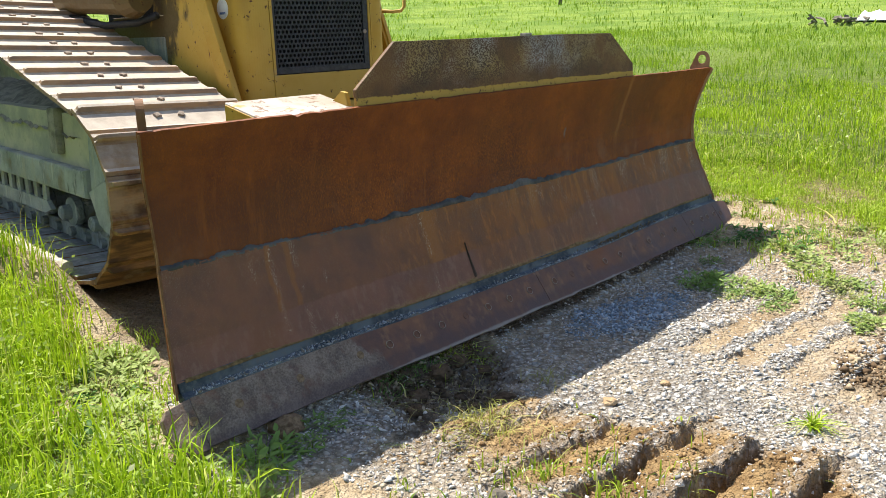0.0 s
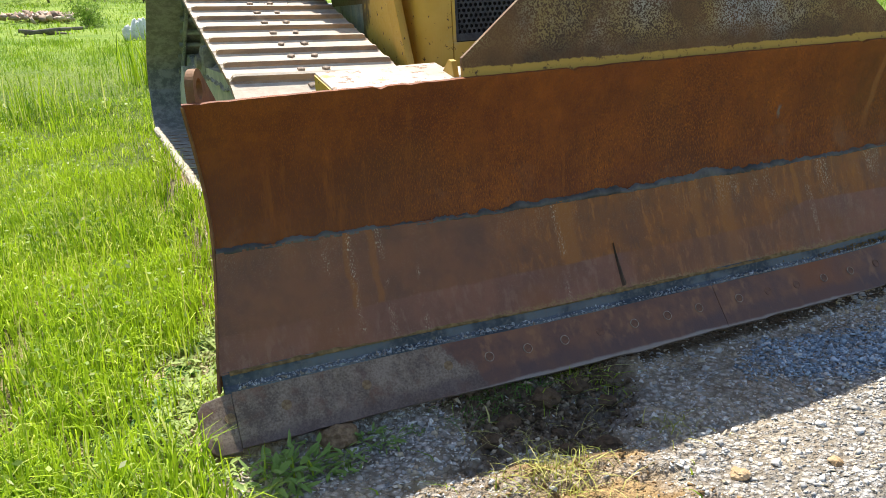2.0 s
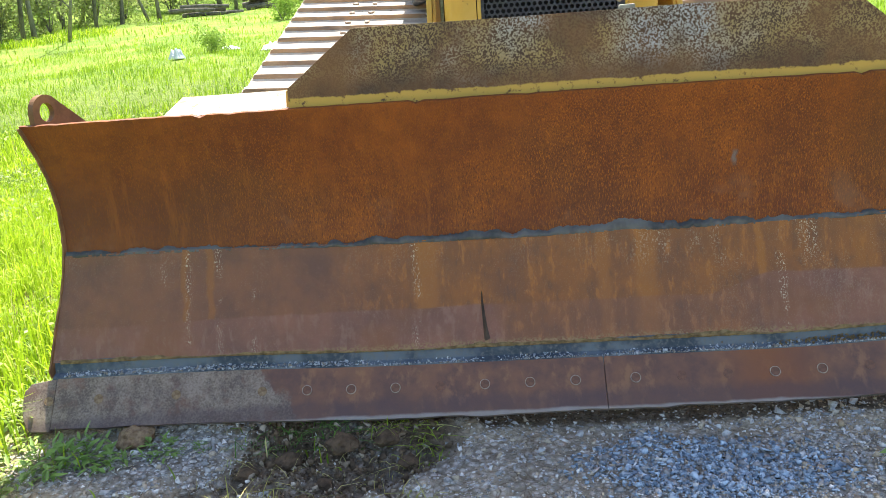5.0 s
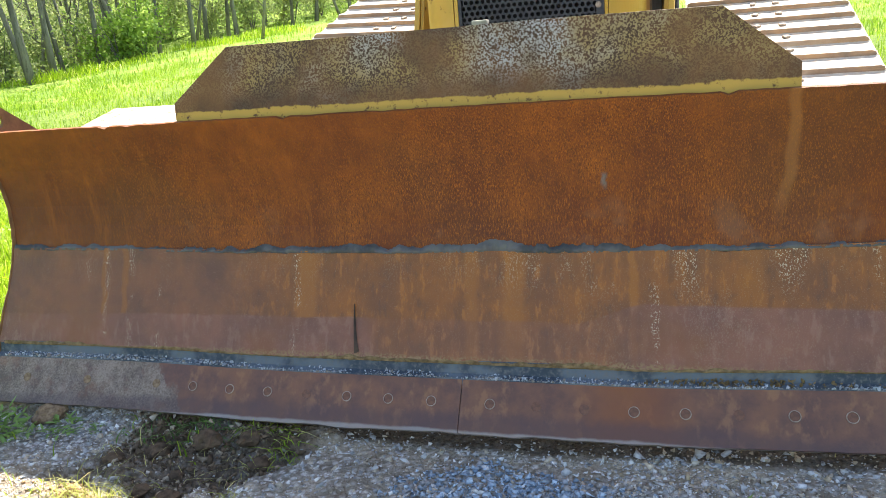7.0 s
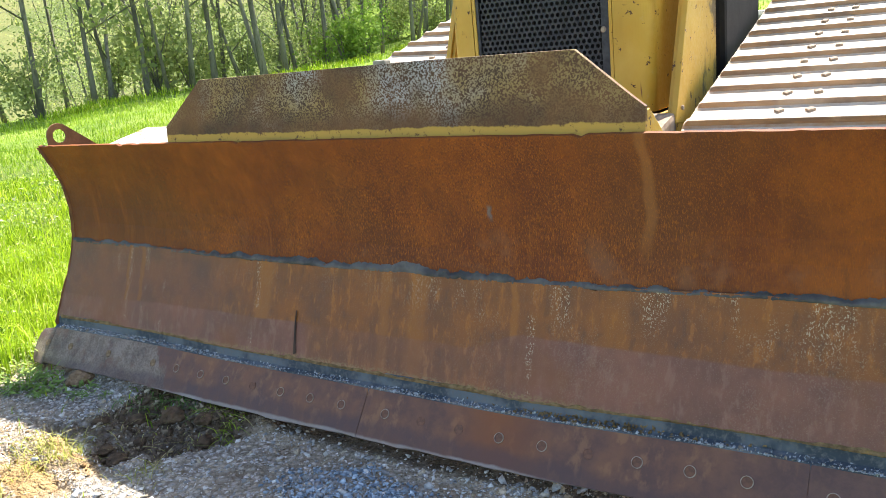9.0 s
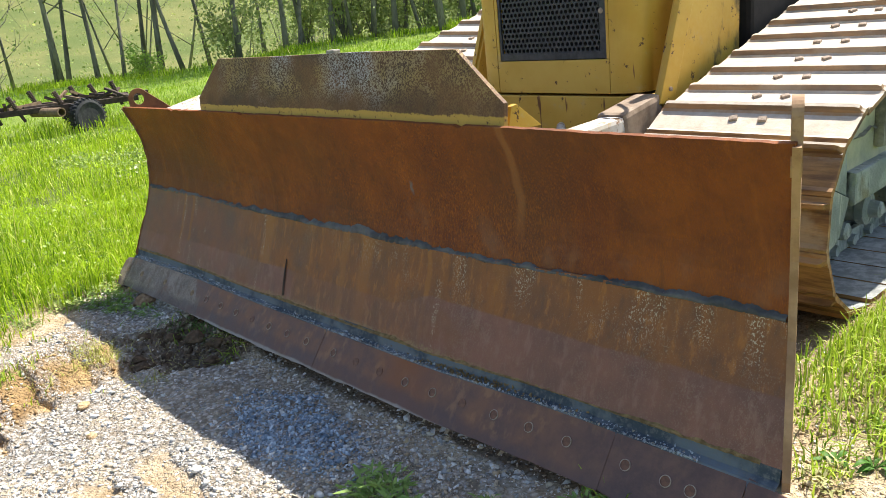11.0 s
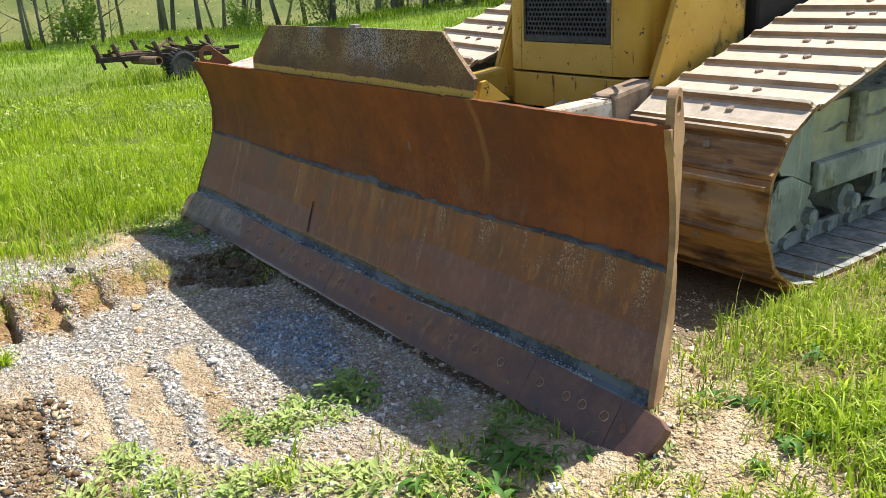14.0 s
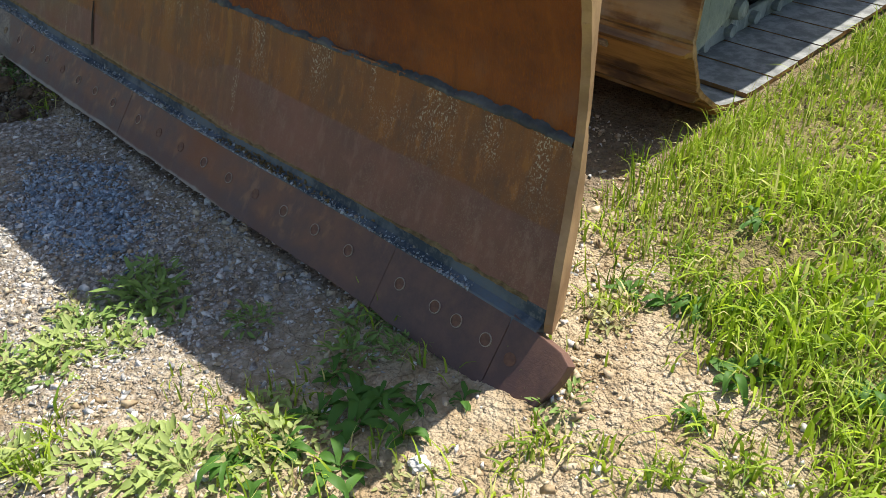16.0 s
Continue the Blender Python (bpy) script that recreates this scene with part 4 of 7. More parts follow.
def edge_plate(outline, thick=0.026, bevel=0.003):
    """A plate with an (x, slope) outline lying in the cutting edge's plane."""
    bm = bmesh.new()
    fr = [bm.verts.new(edge_point(x, s)) for x, s in outline]
    bk = [bm.verts.new(edge_point(x, s, thick)) for x, s in outline]
    n = len(outline)
    fs = [bm.faces.new(fr), bm.faces.new(bk[::-1])]
    for i in range(n):
        bm.faces.new((fr[i], bk[i], bk[(i + 1) % n], fr[(i + 1) % n]))
    es = list({e for e in fs[0].edges})
    bmesh.ops.bevel(bm, geom=es, offset=bevel, segments=2, affect="EDGES", profile=0.6)
    bmesh.ops.triangulate(bm, faces=[f for f in bm.faces if len(f.verts) > 4])
    return bm


def worn(x0, x1, top, seed):
    """Outline of a length of edge with a slightly wavy worn lower lip."""
    r = np.random.default_rng(seed)
    n = max(2, int((x1 - x0) / 0.06))
    low = [(x0 + (x1 - x0) * i / n, 0.003 * math.sin(2.2 * (x0 + (x1 - x0) * i / n)) + r.normal(0, 0.0016)) for i in range(n + 1)]
    return low + [(x1, top), (x0, top)]


SL = (E1 - E0).length
part("cutting_edge", edge_plate(worn(-1.8972, -0.0006, SL, 1)), EDGE, blade, "bolted cutting edge, mud-crusted at one end")
part("cutting_edge", edge_plate(worn(0.0006, 1.4680, SL, 2)), EDGE, blade, "bolted cutting edge with an orange rust patch")
part("cutting_edge", edge_plate(worn(1.4681, 1.8700, SL, 3)), EDGE, blade)
part("end_bit", edge_plate([(-2.000, 0.045), (-1.985, 0.012), (-1.965, -0.004), (-1.898, -0.006), (-1.898, SL - 0.006), (-1.985, SL - 0.020), (-2.006, SL - 0.045), (-2.010, SL - 0.09)], 0.032), EDGE, blade, "rounded end bit, pale worn steel")
part("end_bit", edge_plate([(1.871, -0.020), (1.960, -0.022), (2.000, -0.004), (2.026, 0.040), (2.046, 0.110), (2.050, 0.150), (2.020, 0.168), (1.871, SL + 0.004)], 0.034), EDGE, blade, "rounded dark steel end bit")


def bolt_head():
    bm = bmesh.new()
    add_lathe(bm, [(0.0165, 0.0), (0.0163, 0.0012), (0.0152, 0.0014), (0.0146, 0.0006), (0.0, 0.0006)], Matrix(), 16)
    me = bpy.data.meshes.new("edge_bolt")
    bmesh.ops.recalc_face_normals(bm, faces=bm.faces)
    bm.to_mesh(me)
    bm.free()
    return me


def bolt_rim():
    bm = bmesh.new()
    add_lathe(bm, [(0.0176, 0.0), (0.0174, 0.0026), (0.0160, 0.0034), (0.0150, 0.0026)], Matrix(), 18)
    bmesh.ops.delete(bm, geom=[f for f in bm.faces if len(f.verts) > 4], context="FACES_ONLY")
    me = bpy.data.meshes.new("bolt_rim")
    bmesh.ops.recalc_face_normals(bm, faces=bm.faces)
    bm.to_mesh(me)
    bm.free()
    me.materials.append(RING_M)
    return me


bolt_me, rim_me = bolt_head(), bolt_rim()
bolt_me.materials.append(BOLT_M)
mud_bolt_me = bolt_me.copy()
mud_bolt_me.materials[0] = MUD_BOLT
turn = EN.to_track_quat("Z", "Y").to_matrix().to_4x4()
bolt_x = [-1.915, -1.74, -1.47, -1.17] + [-0.1 - 0.1524 * k for k in range(7)] + [0.1 + 0.1524 * k for k in range(9)] + [1.53, 1.66, 1.735, 1.832, 1.912]
pale_bolts = [-1.0144, -0.862, -0.7096, 1.0144, 1.1668, 1.832]
for x in bolt_x:
    pale_one = min(abs(x - q) for q in pale_bolts) < 0.01
    ob = part("edge_bolt", bolt_me if x > -1.1 else mud_bolt_me, None, blade)
    ob.matrix_basis = Matrix.Translation(edge_point(x, 0.100 if x < 1.88 else 0.092, -0.0004)) @ turn
    if pale_one or (x > -1.1 and math.sin(91.7 * x) > -0.35):
        rim = part("bolt_rim", rim_me, None, blade, "pale scuffed ring round a bolt")
        rim.matrix_basis = ob.matrix_basis.copy()


# end plates run back and inwards from the blade's ends
def end_plate(side):
    bm = bmesh.new()
    out = Vector((side * 0.922, 0.387, 0))
    r = np.random.default_rng(4 + side)
    rings = []
    for z in np.linspace(0.165, 1.055, 34):
        y = float(np.interp(z, FZ, FY)) - 0.013 + (r.normal(0, 0.0012))
        yb = max(y + 0.016, 0.235 - 0.10 * max(0.0, 0.40 - z) / 0.26 - 0.012 * math.exp(-((z - 0.60) / 0.02) ** 2) + 0.006 * noise.noise(Vector((z * 14, 3, 0)))) if side > 0 else y + (0.020 if z < 0.55 else 0.012)
        end = end_r if side > 0 else end_l
        p, q = Vector((end(y), y, z)) - out * 0.006, Vector((end(yb), yb, z)) - out * 0.006
        t = out * (0.020 if side > 0 else 0.0075)
        rings.append([bm.verts.new(p), bm.verts.new(p + t), bm.verts.new(q + t), bm.verts.new(q)])
    for a, b in zip(rings, rings[1:]):
        for k in range(4):
            bm.faces.new((a[k], a[(k + 1) % 4], b[(k + 1) % 4], b[k]))
    bm.faces.new(rings[0][::-1])
    bm.faces.new(rings[-1])
    return bm


part("end_plate", end_plate(1), SIDE, blade, "tan rusted end plate with rough torch-cut edge")
part("end_plate", end_plate(-1), EYE_M, blade, "brown rusted end plate")


# lifting lugs at the top corners
def lug(x, side):
    bm = bmesh.new()
    back = Vector((-side * 0.42, 0.905, 0)).normalized()
    out = Vector((side * 0.905, 0.42, 0))
    o = Vector((x, 0.124 if side > 0 else 0.142, 1.045 if side > 0 else 1.030))
    cu, cv, hr, orad = (0.052, 0.068, 0.024, 0.047) if side > 0 else (0.056, 0.068, 0.028, 0.054)
    n = 32
    ring_i = [(cu + hr * math.cos(2 * math.pi * k / n), cv + hr * 1.15 * math.sin(2 * math.pi * k / n)) for k in range(n)]
    hull = [(cu + orad * math.cos(q), cv + orad * 1.1 * math.sin(q)) for q in np.linspace(0.75, math.pi + 0.1, 14)] + ([(cu - orad, -0.03), (0.235, -0.03), (0.225, 0.0)] if side < 0 else [(cu - orad, -0.07), (0.135, -0.07), (0.135, -0.01)])
    ring_o = []
    for k in range(n):
        a = 2 * math.pi * k / n
        dx, dy, best = math.cos(a), math.sin(a), 1.0
        for (x0, y0), (x1, y1) in zip(hull, hull[1:] + hull[:1]):
            ex, ey = x1 - x0, y1 - y0
            det = dx * -ey + dy * ex
            if abs(det) > 1e-9:
                t = ((x0 - cu) * -ey + (y0 - cv) * ex) / det
                s = (dx * (y0 - cv) - dy * (x0 - cu)) / det
                if t > 0 and -1e-6 <= s <= 1 + 1e-6:
                    best = min(best, t)
        ring_o.append((cu + dx * best, cv + dy * best))

    def place(u, v, w):
        return o + back * u + Vector((0, 0, v)) + out * w
    lay = []
    for w in (0.0, 0.026):
        lay.append(([bm.verts.new(place(u, v, w)) for u, v in ring_o], [bm.verts.new(place(u, v, w)) for u, v in ring_i]))
    for k in range(n):
        j = (k + 1) % n
        (o0, i0), (o1, i1) = lay
        bm.faces.new((o0[k], o0[j], i0[j], i0[k]))
        bm.faces.new((o1[j], o1[k], i1[k], i1[j]))
        bm.faces.new((o0[j], o0[k], o1[k], o1[j]))
        bm.faces.new((i0[k], i0[j], i1[j], i1[k]))
    bmesh.ops.bevel(bm, geom=[e for e in bm.edges if e.calc_face_angle(0) > 1.0], offset=0.003, segments=1, affect="EDGES")
    return bm


part("lifting_lug", lug(BLADE_R - 0.010, 1), SIDE, blade, "brown steel lifting lug with worn hole")
part("lifting_lug", lug(BLADE_L + 0.040, -1), EYE_M, blade, "brown rusted lifting lug with round hole")


# spill guard above the blade
def spill_guard():
    bm = bmesh.new()
    out = [(-0.995, 1.046), (1.020, 1.046), (1.020, 1.132), (0.985, 1.158), (0.812, 1.298), (0.3, 1.303), (-0.3, 1.300), (-0.768, 1.301), (-0.995, 1.125)]
    add_prism(bm, out, 1, 0.0, 0.018, 0.002)
    for v in bm.verts:
        v.co.y += 0.138 + (v.co.z - 1.05) * 0.08
    bmesh.ops.triangulate(bm, faces=[f for f in bm.faces if len(f.verts) > 4])
    return bm


part("spill_guard", spill_guard(), GUARD, blade, "pitted brown and yellow spill guard plate")
for x, side in ((1.0, 1), (-1.0, -1)):
    bm = bmesh.new()
    add_prism(bm, [(0.17, 1.04), (0.19, 1.115), (0.215, 1.12), (0.33, 1.035)], 0, x - 0.012, x + 0.008, 0.002)
    part("gusset", bm, YELLOW, blade, "yellow triangular gusset")
bm = bmesh.new()
add_box(bm, (0.085, 0.165, 1.292), (0.135, 0.20, 1.315), 0.006)
part("mud_crumb", bm, MUD, blade)



def bent(p):
    """The blade is not quite straight: its lower left end is pushed forwards, and both lower ends sit a little high."""
    low = float(sm(0.95, 0.60, p.z))
    left = float(sm(-1.10, -1.95, p.x))
    dz = low * (0.024 * float(sm(-0.6, -1.9, p.x)) + 0.026 * float(sm(0.5, 1.4, p.x)) - 0.004) - (1 - low) * 0.008
    return Vector((p.x + 0.008 * left, p.y - 0.036 * left * (0.12 + 0.88 * low), p.z + dz))


for ob in (blade, *blade.children_recursive):
    if ob.matrix_basis != Matrix():
        ob.location = bent(ob.location)
        continue
    me = ob.data
    if len(me.vertices) < 400:
        bm = bmesh.new()
        bm.from_mesh(me)
        for x in np.arange(-1.85, 1.9, 0.1):
            bmesh.ops.bisect_plane(bm, geom=[*bm.verts, *bm.edges, *bm.faces], plane_co=(float(x), 0, 0), plane_no=(1, 0, 0))
        bm.to_mesh(me)
        bm.free()
    co = np.empty(len(me.vertices) * 3)
    me.vertices.foreach_get("co", co)
    me.vertices.foreach_set("co", np.array([bent(Vector(p)) for p in co.reshape(-1, 3)]).ravel())
    me.update()

# box structure behind the blade, and the arms to the machine
bm = bmesh.new()
add_box(bm, (-1.72, 0.24, 0.36), (1.72, 0.34, 0.62), 0.01)
add_box(bm, (-1.45, 0.21, 0.86), (1.48, 0.29, 0.97), 0.01)
part("back_beam", bm, ARM, blade)
for x in (-1.4, -0.7, 0.0, 0.7, 1.4):
    bm = bmesh.new()
    add_box(bm, (x - 0.012, 0.235, 0.25), (x + 0.012, 0.33, 0.98), 0.003)
    part("back_rib", bm, ARM, blade)


def beam(a, b, width, height, bevel=0.02):
    """A box beam between two places; its top middle line runs from a to b."""
    a, b = Vector(a), Vector(b)
    d = (b - a).normalized()
    m = Matrix.Translation(a) @ d.to_track_quat("Y", "Z").to_matrix().to_4x4()
    bm = bmesh.new()
    add_box(bm, (-width / 2, 0.0, -height), (width / 2, (b - a).length, 0.0), bevel, m)
    return bm


for side in (-1, 1):
    part("push_arm", beam((side * 0.79, 0.28, 0.905), (side * 0.585, 1.40, 0.890), 0.12, 0.15), ARM, dozer, "bleached worn box arm with chipped paint")
    part("arm_sleeve", beam((side * 0.605, 1.25, 0.905), (side * 0.575, 1.60, 0.950), 0.145, 0.17, 0.025), SLEEVE if side > 0 else YELLOW, dozer, "worn box sleeve over the arm")
bm = bmesh.new()
add_prism(bm, [(0.235, 0.92), (0.150, 1.050), (0.375, 1.096), (0.375, 0.92)], 0, -1.432, -0.99, 0.006)
tb = part("tilt_box", bm, ARM, blade, "bleached chipped box behind the blade top")
bm = bmesh.new()
add_prism(bm, [(0.240, 0.93), (0.162, 1.046), (0.366, 1.088), (0.366, 0.93)], 0, -1.4375, -1.433, 0.001)
part("box_end", bm, YELLOW, tb, "yellow end plate")
bm = bmesh.new()
add_prism(bm, [(-1.10, 0.335), (-0.96, 0.30), (-0.60, 0.86), (-0.88, 0.92)], 2, 0.90, 1.040, 0.02)
part("tilt_arm", bm, ARM, blade, "bleached chipped arm behind the blade top")
bm = bmesh.new()
add_tube(bm, [(0.62, 0.9, 0.86), (0.25, 1.35, 0.82)], 0.022, 10)
part("tie_rod", bm, ARM, dozer)
bm = bmesh.new()
add_box(bm, (-0.55, 0.95, 0.42), (0.57, 1.5, 0.62), 0.02)
part("c_frame", bm, GREASE, dozer, "rust-brown centre frame behind the blade")


# ---- nose of the machine ----
def corner_panel(side):
    """A rounded front corner of the nose, from the centre panel round to the side."""
    bm = bmesh.new()
    x0, yf, r, deep = 0.3685, 1.597, 0.125, 0.012
    outer = [(x0, yf)] + [(x0 + 0.035 + r * math.sin(a), yf + r - r * math.cos(a)) for a in np.linspace(0.0, math.pi / 2, 15)] + [(x0 + 0.035 + r, 2.6)]
    inner = [(x0, yf + deep)] + [(x0 + 0.035 + (r - deep) * math.sin(a), yf + r - (r - deep) * math.cos(a)) for a in np.linspace(0.0, math.pi / 2, 15)] + [(x0 + 0.035 + r - deep, 2.6)]
    lay = [[[bm.verts.new((side * x, y, z)) for x, y in path] for path in (outer, inner)] for z in (0.944, 2.05)]
    for k in range(len(outer) - 1):
        for w in (0, 1):
            bm.faces.new((lay[0][w][k], lay[0][w][k + 1], lay[1][w][k + 1], lay[1][w][k]))
        for h in (0, 1):
            bm.faces.new((lay[h][0][k], lay[h][0][k + 1], lay[h][1][k + 1], lay[h][1][k]))
    for k in (0, -1):
        bm.faces.new((lay[0][0][k], lay[0][1][k], lay[1][1][k], lay[1][0][k]))
    return bm


for side in (-1, 1):
    part("nose_panel", corner_panel(side), YELLOW, dozer, "rounded yellow nose panel with chipped paint")
bm = bmesh.new()
add_box(bm, (-0.364, 1.596, 0.942), (0.366, 1.620, 1.108), 0.004)
part("front_panel", bm, YELLOW, dozer, "yellow front panel with rust scratches")
for x0, x1 in ((-0.364, -0.346), (0.350, 0.366)):
    bm = bmesh.new()
    add_box(bm, (x0, 1.596, 1.108), (x1, 1.64, 2.04), 0.003)
    part("grille_surround", bm, YELLOW, dozer)
bm = bmesh.new()
outline = [(-0.545, 1.9), (-0.545, 1.74), (-0.50, 1.635), (-0.42, 1.588), (0.42, 1.588), (0.50, 1.635), (0.545, 1.74), (0.545, 1.9)]
add_prism(bm, outline, 2, 0.735, 0.930, 0.006)
part("bumper_panel", bm, YELLOW, dozer, "yellow lower nose panel")
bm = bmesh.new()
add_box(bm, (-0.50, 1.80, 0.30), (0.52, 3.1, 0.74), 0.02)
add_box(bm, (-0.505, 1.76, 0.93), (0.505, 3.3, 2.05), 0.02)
part("hood", bm, VOID, dozer, "near-black block with the engine bay's shade in its colour")


def grille():
    """A plate pierced by staggered round holes."""
    pitch, rise = 0.0278, 0.0262
    x0, x1, z0, z1 = -0.345, 0.349, 1.112, 1.93
    cols, rows = int((x1 - x0 - 0.03) / pitch), int((z1 - z0 - 0.05) / rise)
    vs, fs = [], []
    n = 8
    for r in range(rows):
        for c in range(cols):
            cx = x0 + 0.022 + pitch * (c + (0.5 if r % 2 else 0.0)) + 0.002
            cz = z0 + 0.034 + rise * (r + 0.5)
            base = len(vs)
            hx, hz = pitch / 2, rise / 2
            rim = [(hx, 0), (hx, hz), (0, hz), (-hx, hz), (-hx, 0), (-hx, -hz), (0, -hz), (hx, -hz)]
            for k in range(n):
                a = 2 * math.pi * k / n
                vs.append((cx + rim[k][0], 1.604, cz + rim[k][1]))
                vs.append((cx + 0.0108 * math.cos(a), 1.604, cz + 0.0108 * math.sin(a)))
                vs.append((cx + 0.0108 * math.cos(a), 1.609, cz + 0.0108 * math.sin(a)))
            for k in range(n):
                j = (k + 1) % n
                fs.append((base + 3 * k, base + 3 * j, base + 3 * j + 1, base + 3 * k + 1))
                fs.append((base + 3 * k + 1, base + 3 * j + 1, base + 3 * j + 2, base + 3 * k + 2))
    me = raw("grille", vs, fs, GRILLE_M)
    return me, (x0, x1, z0, z1, x0 + 0.010, x0 + 0.024 + pitch * (cols - 0.0) - 0.006, z0 + 0.034, z0 + 0.034 + rise * rows)


gm, gb = grille()
g = part("grille", gm, None, dozer, "black perforated radiator grille")
bm = bmesh.new()
for lo, hi in (((gb[0], 1.600, gb[2]), (gb[1], 1.612, gb[6])), ((gb[0], 1.600, gb[7]), (gb[1], 1.612, gb[3] + 0.05)), ((gb[0], 1.600, gb[6]), (gb[4] + 0.005, 1.612, gb[7])), ((gb[5], 1.600, gb[6]), (gb[1], 1.612, gb[7]))):
    add_box(bm, lo, hi, 0.001)
part("grille_rim", bm, GRILLE_M, g)
bm = bmesh.new()
add_lathe(bm, [(0.014, 0.0), (0.014, 0.006), (0.009, 0.009), (0.0, 0.009)], Matrix.Translation((0.322, 1.606, 1.335)) @ pose(0, 0, 0, 90), 12)
part("grille_bolt", bm, SHOEBOLT, g, "grey bolt washer")
bm = bmesh.new()
add_box(bm, (-0.50, 1.66, 2.052), (0.50, 3.4, 2.09), 0.02)
part("hood_cover", bm, YELLOW, dozer, "yellow engine cover plate")
# near-black backing: the shade behind the grille holes is in its colour
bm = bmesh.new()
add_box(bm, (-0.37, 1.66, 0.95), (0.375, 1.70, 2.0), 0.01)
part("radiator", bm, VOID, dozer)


# slanted guards beside the nose
def side_guard(x, side):
    bm = bmesh.new()
    out = [(1.60, 0.76), (1.585, 0.90), (2.03, 2.0), (2.36, 2.0), (2.36, 0.80), (2.2, 0.74)]
    add_prism(bm, out, 0, min(x, x + side * 0.016), max(x, x + side * 0.016))
    return bm


def guard_flange(x, side):
    bm = bmesh.new()
    for (ya, za), (yb, zb) in (((1.570, 0.90), (2.015, 2.0)),):
        lo = [(ya, za), (ya + 0.118, za - 0.012), (yb + 0.118, zb), (yb, zb)]
        add_prism(bm, lo, 0, min(x + side * 0.0175, x + side * 0.046), max(x + side * 0.0175, x + side * 0.046), 0.004)
    return bm


for side, x in ((-1, -0.575), (1, 0.610)):
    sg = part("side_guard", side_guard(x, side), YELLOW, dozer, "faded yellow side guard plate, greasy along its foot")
    part("guard_flange", guard_flange(x, side), YELLOW, sg, "slanted yellow edge bar")
    bm = bmesh.new()
    add_lathe(bm, [(0.011, 0), (0.011, 0.008), (0.0, 0.010)], Matrix.Translation((x + side * 0.048, 1.655, 0.96)) @ pose(0, 0, 0, 0, 90 * side), 8)
    part("guard_bolt", bm, SHOEBOLT, sg)
    bm = bmesh.new()
    xi = x - side * 0.03
    add_box(bm, (min(xi, xi + side * 0.014), 2.34, 0.85), (max(xi, xi + side * 0.014), 3.1, 1.40 if side > 0 else 1.46), 0.004)
    part("inner_panel", bm, YELLOW, dozer, "dull yellow recessed side panel")
# round badge on the nose corner
bm = bmesh.new()
add_lathe(bm, [(0.055, 0.0), (0.055, 0.003), (0.0, 0.003)], Matrix.Translation((-0.529, 1.80, 1.475)) @ pose(0, 0, 0, 0, -90), 24)
bdg = part("badge", bm, WHITE, dozer, "round white sticker with blue rim")
bm = bmesh.new()
for k in range(5):
    add_box(bm, (-0.5340, 1.772 + 0.012 * k, 1.445), (-0.5322, 1.780 + 0.012 * k, 1.457), 0)
part("badge_bar", bm, plain("blue_ink", (0.05, 0.10, 0.25), (0.08, 0.15, 0.32)), bdg, "small blue bars")
# grab handle
bm = bmesh.new()
add_tube(bm, [(0.56, 1.70, 1.455), (0.62, 1.66, 1.45), (0.66, 1.63, 1.455), (0.68, 1.62, 1.48), (0.685, 1.62, 1.62), (0.66, 1.63, 1.65), (0.57, 1.68, 1.65)], 0.011, 8)
part("grab_handle", bm, YELLOW, dozer, "bent yellow grab handle", True)
# hydraulic cylinder and hoses beside the hood
bm = bmesh.new()
add_tube(bm, [(-0.70, 2.50, 1.56), (-0.74, 3.35, 1.60)], [0.10, 0.10], 18)
add_tube(bm, [(-0.70, 2.40, 1.555), (-0.70, 2.52, 1.561)], [0.078, 0.118], 18)
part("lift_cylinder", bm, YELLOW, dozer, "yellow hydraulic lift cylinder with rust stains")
bm = bmesh.new()
add_tube(bm, [(-0.62, 2.38, 1.46), (-0.68, 2.52, 1.42), (-0.75, 2.8, 1.41), (-0.78, 3.3, 1.48)], 0.022, 8)
part("hydraulic_hose", bm, HOSE, dozer, "black hydraulic hose", True)
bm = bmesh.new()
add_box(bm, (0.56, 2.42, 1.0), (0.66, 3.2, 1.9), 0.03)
part("hose_bank", bm, VOID, dozer, "near-black block coloured as the shaded recess beside the hood")
bm = bmesh.new()
add_box(bm, (-0.56, 2.4, 0.55), (0.58, 6.0, 1.36), 0.03)
part("main_frame", bm, GREASE, dozer, "greasy dark main frame between the tracks")

# ---- tracks ----
IDLER, REAR, SPROCKET = (1.67, 0.485, 0.405), (6.20, 0.57, 0.405), (5.00, 1.44, 0.405)


def track_loop():
    """Points and outward directions at one shoe's pitch round the track."""
    cs = [IDLER, SPROCKET, REAR]
    pts = []
    for i in range(3):
        (ya, za, r), (yb, zb, _), (yp, zp, _) = cs[i], cs[(i + 1) % 3], cs[i - 1]
        d_in, d_out = Vector((ya - yp, za - zp)).normalized(), Vector((yb - ya, zb - za)).normalized()
        left = lambda d: Vector((-d.y, d.x))
        s, e = left(d_in), left(d_out)
        a0, a1 = math.atan2(s.y, s.x), math.atan2(e.y, e.x)
        while a1 > a0:
            a1 -= 2 * math.pi
        for k in range(25):
            a = a0 + (a1 - a0) * k / 24
            pts.append(Vector((ya + r * math.cos(a), za + r * math.sin(a))))
    return pts


PHASE = 0.30


